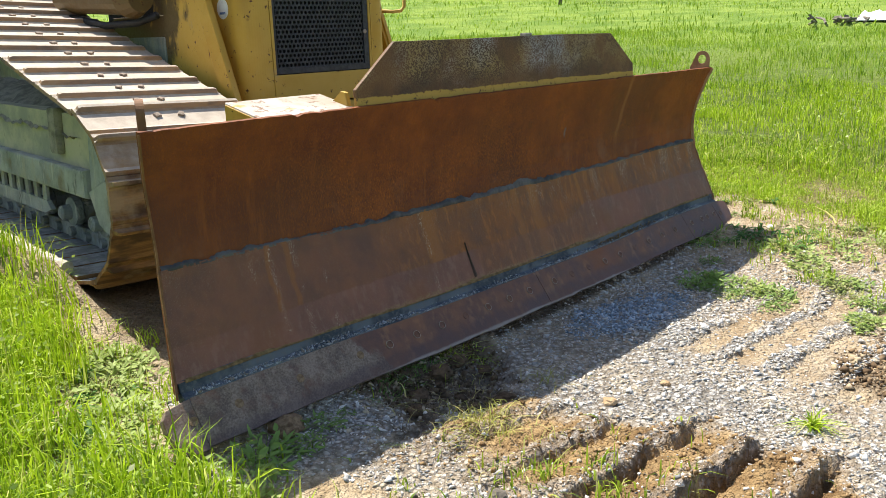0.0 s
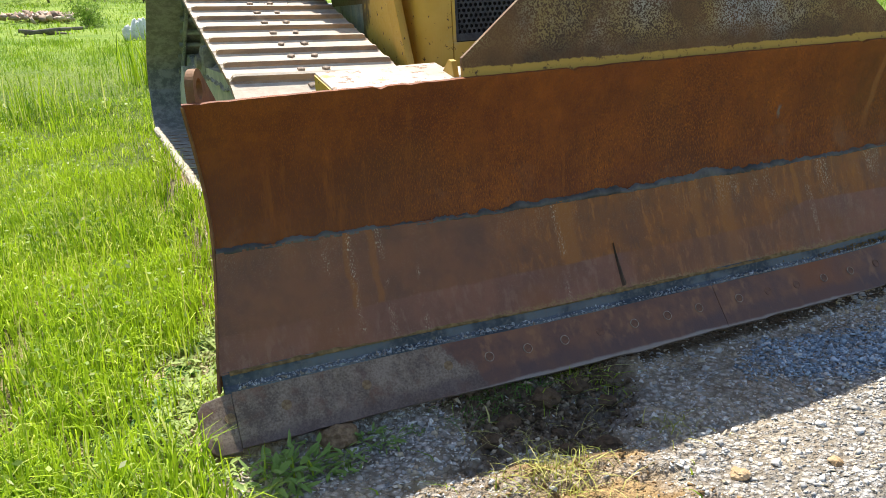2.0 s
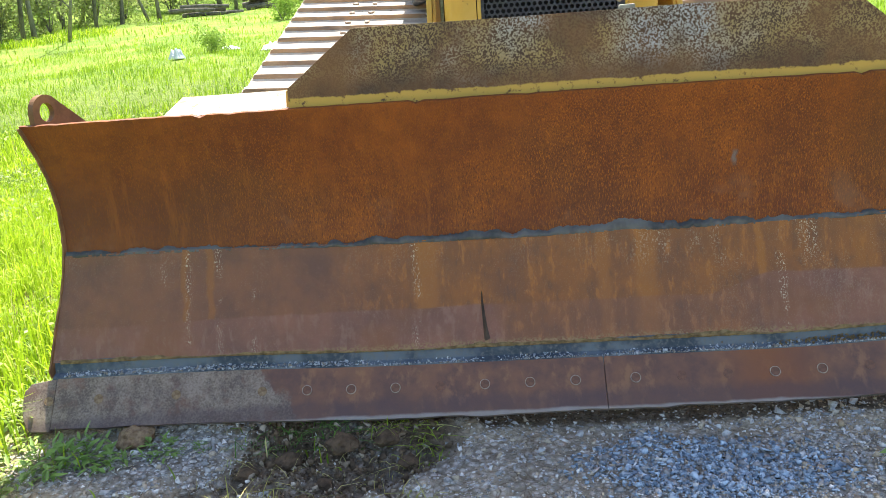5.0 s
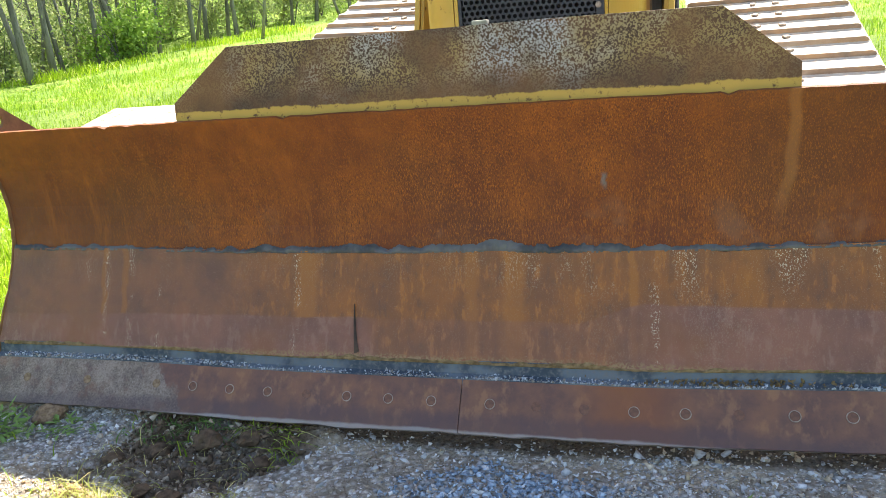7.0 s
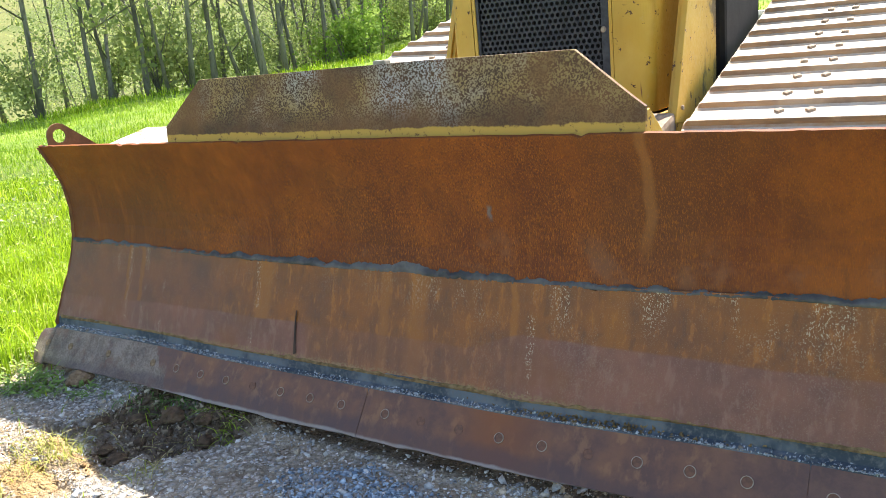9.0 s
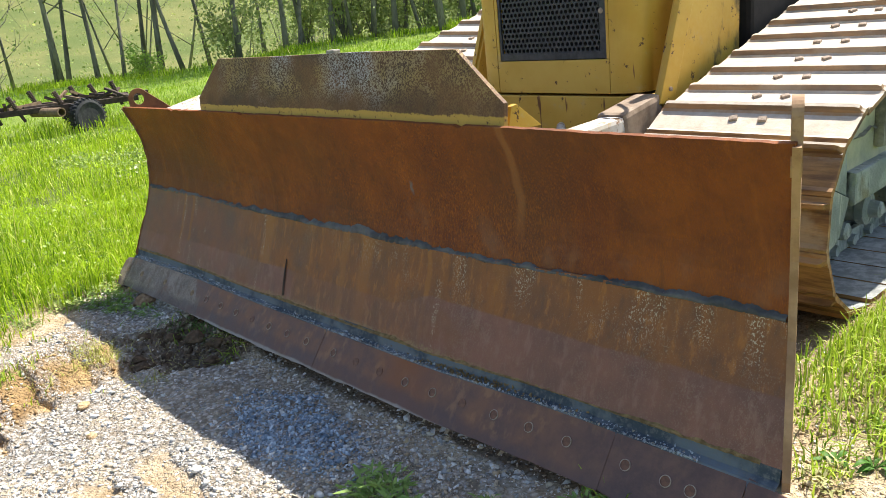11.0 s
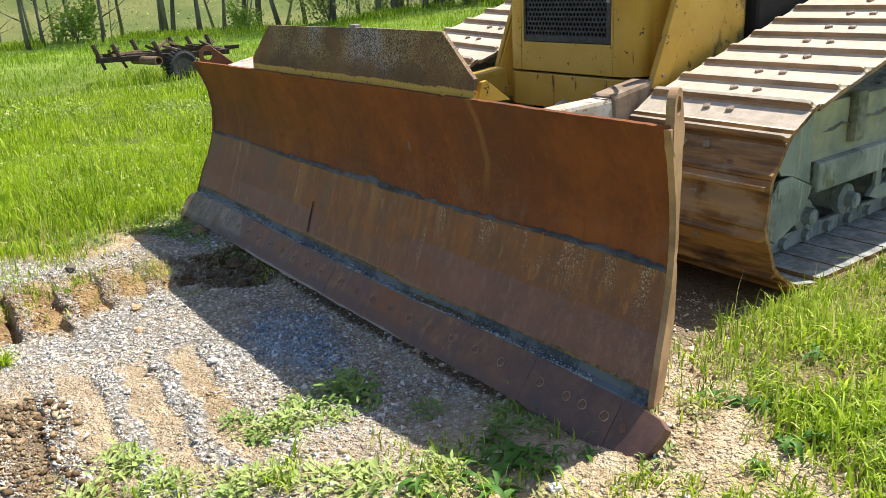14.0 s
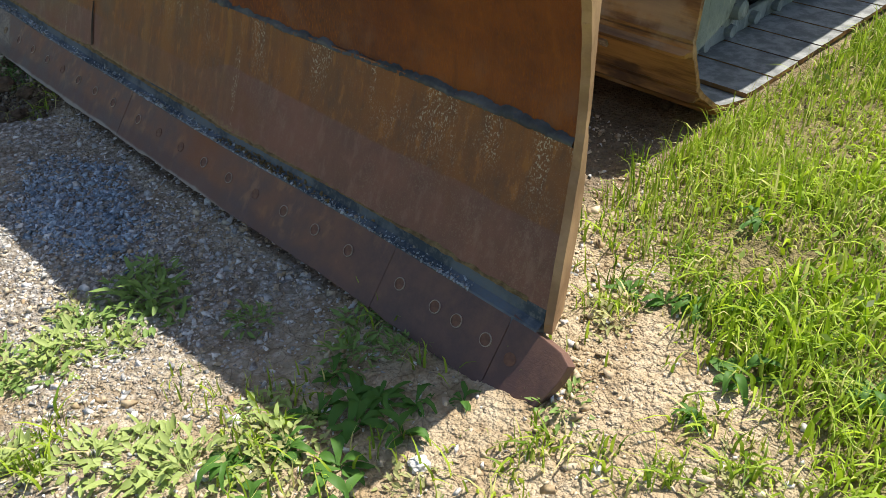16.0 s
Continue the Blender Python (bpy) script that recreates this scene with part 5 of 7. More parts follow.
def walk_loop(pts, n):
    """n evenly spaced places and directions on a closed line."""
    seg = [(pts[(i + 1) % len(pts)] - p).length for i, p in enumerate(pts)]
    total, out = sum(seg), []
    for k in range(n):
        w = total * (k + PHASE) / n
        for i, s in enumerate(seg):
            if w <= s:
                break
            w -= s
        out.append(pts[i] + (pts[(i + 1) % len(pts)] - pts[i]) * (w / max(seg[i], 1e-9)))
    return out, total


LOOP = track_loop()
LENGTH = walk_loop(LOOP, 4)[1]
SHOES = round(LENGTH / 0.203)
PITCH = LENGTH / SHOES


def shoe_mesh(width):
    """One wide shoe: a plate with a tall grouser bar and a low rear lip; y along the track, z outwards."""
    bm = bmesh.new()
    h = width / 2
    p = PITCH
    prof = [(-0.50 * p, 0.000), (-0.50 * p, 0.016), (-0.42 * p, 0.026), (-0.33 * p, 0.018), (0.24 * p, 0.018), (0.30 * p, 0.024), (0.345 * p, 0.046), (0.43 * p, 0.048), (0.455 * p, 0.020), (0.54 * p, 0.014), (0.54 * p, -0.004), (0.30 * p, 0.000)]
    rows = []
    for x, f in ((-h, 0.0), (-h + 0.010, 0.35), (-h + 0.016, 0.8), (-h + 0.030, 1.0), (h - 0.030, 1.0), (h - 0.016, 0.8), (h - 0.010, 0.35), (h, 0.0)):
        rows.append([bm.verts.new((x, y, z if z < 0.03 else 0.02 + (z - 0.02) * f)) for y, z in prof])
    n = len(prof)
    for a, b in zip(rows, rows[1:]):
        for k in range(n):
            bm.faces.new((a[k], b[k], b[(k + 1) % n], a[(k + 1) % n]))
    bm.faces.new(rows[0])
    bm.faces.new(rows[-1][::-1])
    me = bpy.data.meshes.new("track_shoe")
    bmesh.ops.recalc_face_normals(bm, faces=bm.faces)
    bm.to_mesh(me)
    bm.free()
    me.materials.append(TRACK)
    return me


def shoe_bolt():
    bm = bmesh.new()
    add_box(bm, (-0.017, -0.014, 0.0), (0.017, 0.014, 0.013), 0.003)
    me = bpy.data.meshes.new("shoe_bolt")
    bm.to_mesh(me)
    bm.free()
    me.materials.append(SHOEBOLT)
    return me


def link_mesh():
    bm = bmesh.new()
    for x in (-0.10, 0.07):
        add_box(bm, (x, -0.52 * PITCH, -0.085), (x + 0.03, 0.52 * PITCH, -0.002), 0.008)
    add_tube(bm, [(-0.13, 0.5 * PITCH, -0.045), (0.13, 0.5 * PITCH, -0.045)], 0.028, 10)
    me = bpy.data.meshes.new("track_link")
    bm.to_mesh(me)
    bm.free()
    me.materials.append(GREASE)
    return me


SHOE_W = 0.862
shoe_me, bolt_me, link_me = shoe_mesh(SHOE_W), shoe_bolt(), link_mesh()
places, _ = walk_loop(LOOP, SHOES)
for side, cx in ((-1, -1.125), (1, 1.130)):
    for i, p in enumerate(places):
        d = (places[(i + 1) % SHOES] - places[i - 1]).normalized()
        nrm = Vector((-d.y, d.x))
        m = Matrix(((1, 0, 0, cx), (0, d.x, nrm.x, p.x), (0, d.y, nrm.y, p.y), (0, 0, 0, 1)))
        # the loop runs up and back over the top, so the shoes turn half round to keep their grousers leading
        ob = part("track_shoe", shoe_me, None, dozer, "wide dusty single-grouser track shoe" if i == 0 else "")
        ob.matrix_basis = m
        part("track_link", link_me, None, ob)
        for bx in (-0.062, 0.062):
            b = part("shoe_bolt", bolt_me, None, ob)
            b.matrix_basis = Matrix.Translation((bx + rng.normal(0, 0.002), 0.05 * PITCH, 0.016)) @ pose(0, 0, 0, 0, 0, rng.uniform(0, 90))


# dried mud and straw crumbs left lying on the upper shoes
for side, cx in ((-1, -1.125), (1, 1.130)):
    ys, us = rng.uniform(1.75, 3.6, 260), np.clip(rng.normal(0.02, 0.16, 260), -0.38, 0.38)
    keep = vnoise(ys, us, 3.0) + 0.5 * vnoise(ys, us, 9.0) > 0.25
    ys, us = ys[keep], us[keep]
    ph = ys - 1.75
    top = IDLER[1] + 0.405 * 0.954 + (ys - 1.68) * math.tan(math.radians(17.5)) + 0.022
    part("shoe_mud", scatter_rocks("shoe_mud", np.stack([cx + us, ys, top], 1), np.clip(rng.lognormal(math.log(0.006), 0.5, len(ys)), 0.002, 0.016), MUD, 0.5), MUD, dozer, "dry mud crumbs on the track shoes")["kind"] = "stuff"


def rail(y):
    """Height of the top of the track frame's rail."""
    return 0.575 + 0.020 * (y - 1.8)


def across(cx, side, a, b):
    return (min(cx + side * a, cx + side * b), max(cx + side * a, cx + side * b))


def mud_heap(cx, side):
    """Dried mud banked along the top of the track frame."""
    bm = bmesh.new()
    n, w = 60, 14
    rows = []
    for i in range(n + 1):
        y = 1.95 + 2.40 * i / n
        row = []
        for k in range(w + 1):
            t = k / w
            x = cx + side * (0.255 - 0.44 * t)
            z = 0.72 + 0.045 * (y - 2.0) + 0.17 * math.sin(math.pi * min(1.0, 0.62 * t + 0.02)) * min(1.0, (y - 1.9) * 1.6)
            z += 0.035 * noise.noise(Vector((x * 9, y * 7, side))) + 0.022 * noise.noise(Vector((x * 30, y * 26, 3)))
            row.append(bm.verts.new((x, y, z)))
        rows.append(row)
    for p, q in zip(rows, rows[1:]):
        for k in range(w):
            bm.faces.new((p[k], q[k], q[k + 1], p[k + 1]))
    return bm


def window_plate(cx, side):
    """Roller guard: a plate with a row of upright windows."""
    bm = bmesh.new()
    x0, x1 = across(cx, side, 0.205, 0.225)
    for ya in np.linspace(2.56, 3.78, 10):
        z = rail(ya) - 0.12
        add_prism(bm, [(ya, z - 0.20), (ya, z), (ya + 0.055, z), (ya + 0.055, z - 0.20)], 0, x0, x1, 0.004)
    lo = [(2.50, rail(2.5) - 0.30), (2.56, rail(2.56) - 0.255), (3.80, rail(3.80) - 0.255), (3.90, rail(3.90) - 0.28), (3.82, rail(3.82) - 0.34), (2.60, rail(2.60) - 0.335)]
    add_prism(bm, lo, 0, x0 - 0.004, x1 + 0.004, 0.004)
    return bm


for side, cx in ((-1, -1.125), (1, 1.130)):
    bm = bmesh.new()
    add_prism(bm, [(1.87, 0.44), (1.85, 0.835), (2.1, 0.85), (3.76, 0.865), (4.45, 0.86), (4.50, 0.47)], 0, *across(cx, side, -0.20, 0.238), 0.012)
    tf = part("track_frame", bm, FRAME_P, dozer, "greasy olive and yellow track frame")
    bm = bmesh.new()
    add_prism(bm, [(1.88, rail(1.88) - 0.145), (1.88, rail(1.88)), (4.48, rail(4.48)), (4.48, rail(4.48) - 0.145)], 0, *across(cx, side, 0.16, 0.285), 0.016)
    part("frame_rail", bm, GREASE, tf, "blue-grey dusty lower rail")
    bm = bmesh.new()
    add_prism(bm, [(1.62, 0.555), (1.55, 0.65), (1.62, 0.745), (1.78, 0.825), (1.845, 0.825), (1.868, 0.475), (1.70, 0.550)], 0, *across(cx, side, 0.235, 0.253), 0.005)
    part("idler_guard", bm, GREASE, tf, "grey idler side plate with dusty streaks")
    bm = bmesh.new()
    add_prism(bm, [(1.60, 0.235), (1.50, 0.30), (1.49, 0.40), (1.59, 0.535), (1.695, 0.543), (1.88, 0.465), (1.79, 0.31)], 0, *across(cx, side, 0.245, 0.262), 0.005)
    part("idler_guard", bm, GREASE, tf)
    bm = bmesh.new()
    add_prism(bm, [(4.49, 0.46), (4.49, 0.845), (4.60, 0.845), (4.88, 0.58), (4.86, 0.48), (4.70, 0.43)], 0, *across(cx, side, 0.15, 0.31), 0.01)
    part("rear_post", bm, GREASE, tf, "grey upright end plate")
    part("roller_guard", window_plate(cx, side), GREASE, tf, "roller guard with upright windows")
    bm = bmesh.new()
    add_box(bm, (*across(cx, side, 0.10, 0.26)[:1], 3.70, 0.76), (*across(cx, side, 0.10, 0.26)[1:], 3.90, 1.02), 0.06)
    add_lathe(bm, [(0.05, 0.0), (0.05, 0.03), (0.02, 0.04), (0.0, 0.04)], Matrix.Translation((cx + side * 0.26, 3.80, 0.90)) @ pose(0, 0, 0, 0, 90 * side), 14)
    part("pivot_block", bm, MUD, tf, "mud-caked pivot block")
    bm = bmesh.new()
    add_box(bm, (across(cx, side, 0.22, 0.285)[0], 2.18, 0.63), (across(cx, side, 0.22, 0.285)[1], 2.28, 0.88), 0.025)
    part("frame_bracket", bm, MUD, tf, "mud-caked bracket")
    part("caked_mud", mud_heap(cx, side), MUD, tf, "grey dried mud banked on the frame", True)
    rb = bmesh.new()
    add_lathe(rb, [(0.05, -0.20), (0.05, -0.15), (0.082, -0.15), (0.082, -0.11), (0.070, -0.10), (0.070, 0.10), (0.082, 0.11), (0.082, 0.15), (0.045, 0.16), (0.04, 0.205), (0.025, 0.215), (0.0, 0.215)], pose(0, 0, 0, 0, 90), 18)
    rme = bpy.data.meshes.new("track_roller")
    bmesh.ops.recalc_face_normals(rb, faces=rb.faces)
    rb.to_mesh(rme)
    rb.free()
    rme.materials.append(GREASE)
    for k in range(9):
        ob = part("track_roller", rme, None, tf)
        ob.matrix_basis = Matrix.Translation((cx, 2.02 + 0.40 * k, 0.270 + 0.019 * 0.40 * k)) @ (pose(0, 0, 0) if side > 0 else pose(0, 0, 0, 0, 0, 180))
    for name, (y, z, r), teeth in (("idler", IDLER, 0), ("idler", REAR, 0), ("sprocket", SPROCKET, 21)):
        bm = bmesh.new()
        q = r - 0.09
        add_lathe(bm, [(0.06, -0.16), (0.11, -0.12), (q * 0.8, -0.05), (q - 0.01, -0.06), (q, -0.045), (q, 0.045), (q - 0.01, 0.06), (q * 0.8, 0.05), (0.11, 0.12), (0.06, 0.16), (0.0, 0.16)], Matrix.Translation((cx, y, z)) @ pose(0, 0, 0, 0, 90), 32)
        for k in range(teeth):
            a = 2 * math.pi * k / teeth
            add_box(bm, (-0.03, -0.02, q - 0.02), (0.03, 0.02, q + 0.055), 0.008, Matrix.Translation((cx, y, z)) @ pose(0, 0, 0, math.degrees(a)))
        if teeth:
            for k in range(10):
                a = 2 * math.pi * k / 10
                add_lathe(bm, [(0.016, 0), (0.016, 0.018), (0.0, 0.018)], Matrix.Translation((cx + side * 0.055, y + 0.24 * math.cos(a), z + 0.24 * math.sin(a))) @ pose(0, 0, 0, 0, 90 * side), 8)
        part(name, bm, GREASE, dozer if teeth else tf, "grey toothed drive sprocket" if teeth else "")


# the machine stands a little tilted: its left track sits on higher ground
HIGH = Matrix.Translation((-1.125, -0.06, 0.60)) @ pose(0, 0, 0.105, 0, 2.4) @ Matrix.Translation((1.125, 0, -0.60))
for ob in dozer.children:
    if ob.name.split(".")[0] in ("track_shoe", "track_frame", "idler", "sprocket", "shoe_mud"):
        mid = ob.matrix_basis @ (sum((Vector(c) for c in ob.bound_box), Vector()) / 8)
        if mid.x < -0.6:
            ob.matrix_basis = HIGH @ ob.matrix_basis

# pale ridge added for the sunlit outer shoe edges and dried mud on them
def mud_ridge():
    bm = bmesh.new()
    pts, rad = [], []
    for i in range(150):
        y = 1.72 + 4.2 * i / 149
        w = noise.noise(Vector((y * 5, 1, 0)))
        pts.append((-1.588 + 0.012 * w, y, 0.245 + 0.019 * (y - 1.7) + 0.012 * noise.noise(Vector((y * 11, 4, 0)))))
        rad.append(0.030 + 0.012 * noise.noise(Vector((y * 17, 7, 0))))
    add_tube(bm, pts, rad, 9)
    for v in bm.verts:
        v.co += Vector((noise.noise(v.co * 40), noise.noise(v.co * 40 + Vector((5, 0, 0))), noise.noise(v.co * 40 + Vector((0, 5, 0))))) * 0.008
    me = bpy.data.meshes.new("mud_ridge")
    bmesh.ops.recalc_face_normals(bm, faces=bm.faces)
    bm.to_mesh(me)
    bm.free()
    me.materials.append(LIT_EDGE_MUD)
    return tagged(new("mud_ridge", me), "pale ridge for dried mud and the sunlit edges of the shoes", "mud")


mud_ridge()

# ---- gravel, clods and turf ----
def points_in(x0, x1, y0, y1, n):
    return rng.uniform(x0, x1, n), rng.uniform(y0, y1, n)


def on_ground(x, y, lift=0.0):
    return np.stack([x, y, ground_height(x, y) + lift], 1)


x, y = points_in(-2.1, 2.1, -2.3, 0.45, 118000)
deep, pale, ph = prints(x, y)
u = (-ph) % 1.0
chance = sm(-2.0, -1.55, x + 0.3 * vnoise(x, y, 3)) * sm(2.0, 0.9, x + 0.4 * vnoise(x, y, 2.5)) * (1 - deep * np.where(u > 0.62, 0.72, 0.93) * sm(-1.45, -1.15, x + 0.15 * vnoise(x, y, 4))) * (1 - pale * 0.95 * sm(0.64, 0.56, u + 0.06 * vnoise(x, y, 14)))
chance *= 0.40 + 0.60 * sm(-0.35, 0.4, vnoise(x, y, 2.6) + 0.5 * vnoise(x, y, 7.0))
k = rng.random(len(x)) < chance * (1 - 0.93 * torn_sod(x, y)) * (1 - 0.9 * edge_gap_shade(x, y))
x, y = x[k], y[k]
size = np.clip(rng.lognormal(math.log(0.0056), 0.58, len(x)), 0.0025, 0.026)
tagged(new("gravel", scatter_rocks("gravel", on_ground(x, y), size, GRAVEL, 0.5)), "pale grey crushed stone spread over the yard", "gravel", kind="stuff")
x, y = points_in(-0.4, 0.9, -0.85, -0.05, 14000)
k = rng.random(len(x)) < sm(1.1, 0.6, np.hypot((x - 0.26) / 0.40, (y + 0.36) / 0.23) + 0.25 * vnoise(x, y, 6))
x, y = x[k], y[k]
tagged(new("blue_gravel", scatter_rocks("blue_gravel", on_ground(x, y, 0.002), np.clip(rng.lognormal(math.log(0.0092), 0.42, len(x)), 0.004, 0.024), BLUESTONE, 0.5)), "spilled patch of blue-grey crushed stone", "gravel", kind="stuff")
x, y = points_in(0.5, 2.9, -1.7, 1.3, 34000)
k = rng.random(len(x)) < 0.75 * bare(x, y) * (x < 2.75) * (0.35 + 0.65 * sm(-0.4, 0.3, vnoise(x, y, 6.0)))
x, y = x[k], y[k]
tagged(new("dirt_crumbs", scatter_rocks("dirt_crumbs", on_ground(x, y), np.clip(rng.lognormal(math.log(0.0050), 0.62, len(x)), 0.002, 0.028), stones("pale_dirt_crumbs", (0.42, 0.31, 0.18), (0.70, 0.58, 0.41), (0.66, 0.63, 0.58)), 0.6)), "pale dry crumbs and stones on cracked dirt", "dirt", kind="stuff")
x, y = points_in(-1.55, -0.3, -2.3, -0.45, 12000)
deep, _, ph = prints(x, y)
k = rng.random(len(x)) < deep * np.where((-ph) % 1.0 > 0.5, 0.85, 0.55)
x, y = x[k], y[k]
tagged(new("soil_clods", scatter_rocks("soil_clods", on_ground(x, y), np.clip(rng.lognormal(math.log(0.0036), 0.75, len(x)), 0.0015, 0.017), stones("crumbled_orange_soil", (0.17, 0.10, 0.042), (0.43, 0.29, 0.14), (0.33, 0.22, 0.11)), 0.7)), "orange-tan crumbled soil thrown up by the tracks", "soil", kind="stuff")
x, y = points_in(-1.4, -0.4, -0.62, 0.0, 9000)
k = rng.random(len(x)) < torn_sod(x, y) * (0.25 + 0.75 * sm(-0.2, 0.4, vnoise(x, y, 8.0)))
x, y = x[k], y[k]
tagged(new("dark_soil_clods", scatter_rocks("dark_soil_clods", on_ground(x, y), np.clip(rng.lognormal(math.log(0.0050), 0.75, len(x)), 0.002, 0.026), stones("torn_dark_soil", (0.065, 0.044, 0.026), (0.25, 0.175, 0.105), (0.40, 0.33, 0.23)), 0.7)), "damp dark soil scraped up before the blade", "soil", kind="stuff")


x, y = points_in(-0.1, 1.35, -1.85, -1.25, 5200)
k = rng.random(len(x)) < np.maximum(sm(1.2, 0.6, np.hypot((x - 0.42) / 0.42, (y + 1.56) / 0.22) + 0.3 * vnoise(x, y, 5)), sm(1.2, 0.6, np.hypot((x - 1.05) / 0.22, (y + 1.42) / 0.12)))
x, y = x[k], y[k]
tagged(new("brown_soil_clods", scatter_rocks("brown_soil_clods", on_ground(x, y), np.clip(rng.lognormal(math.log(0.0075), 0.65, len(x)), 0.003, 0.032), stones("brown_torn_soil", (0.10, 0.062, 0.033), (0.34, 0.235, 0.13), (0.46, 0.36, 0.23)), 0.7)), "brown crumbled soil torn up at the edge of the gravel", "soil", kind="stuff")


def lump(name, x, y, r, mat, label, category, seed):
    """One rough lump of soil or stone lying on the ground."""
    bm = bmesh.new()
    bmesh.ops.create_icosphere(bm, subdivisions=3, radius=r)
    z = float(ground_height(np.array([x]), np.array([y]))[0])
    for v in bm.verts:
        k = 1 + 0.35 * noise.noise(v.co / r * 1.3 + Vector((seed, 0, 0))) + 0.2 * noise.noise(v.co / r * 4 + Vector((0, seed, 0)))
        v.co = v.co * k
        v.co.z *= 0.62
        v.co += Vector((x, y, z + r * 0.30))
    me = bpy.data.meshes.new(name)
    bm.to_mesh(me)
    bm.free()
    me.materials.append(mat)
    return tagged(new(name, me), label, category)


lump("soil_clod", -1.60, -0.10, 0.062, MUD_BOLT, "brown rooty clod of soil against the blade", "clod", 1)
lump("soil_clod", -0.63, -0.80, 0.026, DIRT_CLOD, "small brown clod lying on the gravel", "clod", 2)
lump("soil_clod", -0.34, -0.87, 0.020, DIRT_CLOD, "small brown clod lying on the gravel", "clod", 3)
lump("stone", -1.44, -0.93, 0.030, LOG, "pale flat stone in the torn dirt", "stone", 4)
lump("stone", 1.95, -0.33, 0.022, GRAVEL, "small white stone on cracked dirt", "stone", 5)
lump("stone", 0.27, -0.73, 0.018, GRAVEL, "pale pebbles lying on the gravel", "stone", 6)
lump("stone", 0.30, -0.71, 0.014, GRAVEL, "pale pebbles lying on the gravel", "stone", 7)
for i, (x, y, r) in enumerate(((-1.16, -0.30, 0.034), (-1.05, -0.20, 0.042), (-0.97, -0.42, 0.030), (-0.88, -0.16, 0.048), (-0.84, -0.46, 0.040), (-0.74, -0.12, 0.040), (-0.66, -0.20, 0.034), (-0.92, -0.30, 0.026))):
    lump("sod_lump", x, y, r, DARK_CLOD, "dark torn lump of sod in front of the blade", "sod", 10 + i)


def under_machine(x, y):
    return (np.abs(x - 0.02) < 1.58) & (y > 1.1) & (y < 6.3)


def turf(name, x, y, chance, height, width, mat, label, lean=0.5, double=True, spread=0.4):
    k = (rng.random(len(x)) < chance) & ~under_machine(x, y)
    x, y = x[k], y[k]
    h = height * (0.80 + 0.30 * vnoise(x, y, 0.9) + 0.35 * vnoise(x, y, 3.1) * (np.hypot(x, y) < 12))
    me = grass_mesh(name, on_ground(x, y, -0.01), h, np.full(len(x), width), mat, lean, spread, double)
    return tagged(new(name, me), label, "grass", kind="stuff")


# close turf on both sides
x, y = points_in(-5.0, -1.3, -2.6, 4.5, 112000)
dist = np.hypot(x + 2.2, y + 0.2)
turf("meadow_grass", x, y, (1 - bare(x, y)) * np.where(y > 1.3, 0.04 + 0.96 * sm(-1.60, -1.72, x), 1.0) * np.clip(1.25 - 0.16 * dist, 0.35, 1) * (0.35 + 0.65 * sm(-0.5, 0.2, vnoise(x, y, 2.4) + 0.4 * vnoise(x, y, 6.0))), 0.18, 0.0066, GRASS, "bright green tall spring grass beside the tracks", 0.75)
x, y = points_in(1.3, 4.8, -1.5, 3.6, 125000)
dist = np.hypot(x - 2.4, y - 0.6)
turf("verge_grass", x, y, (1 - bare(x, y)) * np.clip(1.2 - 0.16 * dist, 0.3, 1) * np.maximum(0.12 + 0.88 * sm(-0.55, 0.35, vnoise(x, y, 1.9) + 0.7 * vnoise(x, y, 5.0)), 0.45 * sm(0.3, 1.1, y)) * (1 - 0.4 * sm(2.5, 1.9, x)), 0.072, 0.0066, GRASS_MIXED, "mixed green and straw-coloured verge grass", 1.15, True, 0.65)
x, y = points_in(1.5, 4.0, -1.3, 2.8, 26000)
turf("dry_verge_grass", x, y, (1 - bare(x, y)) * (0.25 + 0.75 * sm(0.2, -0.4, vnoise(x, y, 1.9) + 0.7 * vnoise(x, y, 5.0))), 0.060, 0.0048, PULLED, "dry straw-coloured short grass among the green", 1.3, True, 0.6)
x, y = points_in(1.6, 4.2, -1.2, 2.6, 30000)
turf("coarse_grass", x, y, (1 - bare(x, y)) ** 2 * sm(-0.05, 0.45, vnoise(x, y, 3.4) + 0.6 * vnoise(x, y, 1.3)) * 0.55 * sm(1.7, 2.3, x), 0.095, 0.0095, GRASS, "broad-bladed bright grass in clumps on the verge", 1.0, True, 0.55)
x, y = points_in(1.5, 2.1, 0.75, 4.6, 9000)
turf("track_side_grass", x, y, sm(1.60, 1.66, x) * sm(2.1, 1.8, x) * (0.4 + 0.6 * sm(-0.3, 0.3, vnoise(x, y, 5.0))), 0.15, 0.0060, GRASS_MIXED, "longer grass left standing against the track", 0.7)
# thin tufts on the trodden ground
x, y = points_in(-2.5, 3.0, -2.4, 1.2, 60000)
k = sm(0.36, 0.66, vnoise(x, y, 3.1) * 0.5 + vnoise(x, y, 8.5) * 0.75 + 0.40 * sm(1.1, 1.9, np.abs(x + 0.05)) + 0.1)
turf("sparse_grass", x, y, 0.50 * k * (1 - 0.45 * sm(0.8, 1.2, x)) * sm(0.7, 1.35, np.abs(x - 0.1)) * np.where((x > -1.5) & (x < -0.3) & (y > -0.62), 0.1, 1.0) * (1 - 0.85 * sm(-1.2, -1.5, x) * sm(-2.3, -2.1, x) * sm(-0.6, -0.5, y) * sm(0.2, 0.0, y)), 0.070, 0.0058, GRASS_MIXED, "thin short grass coming through trodden dirt", 1.0)
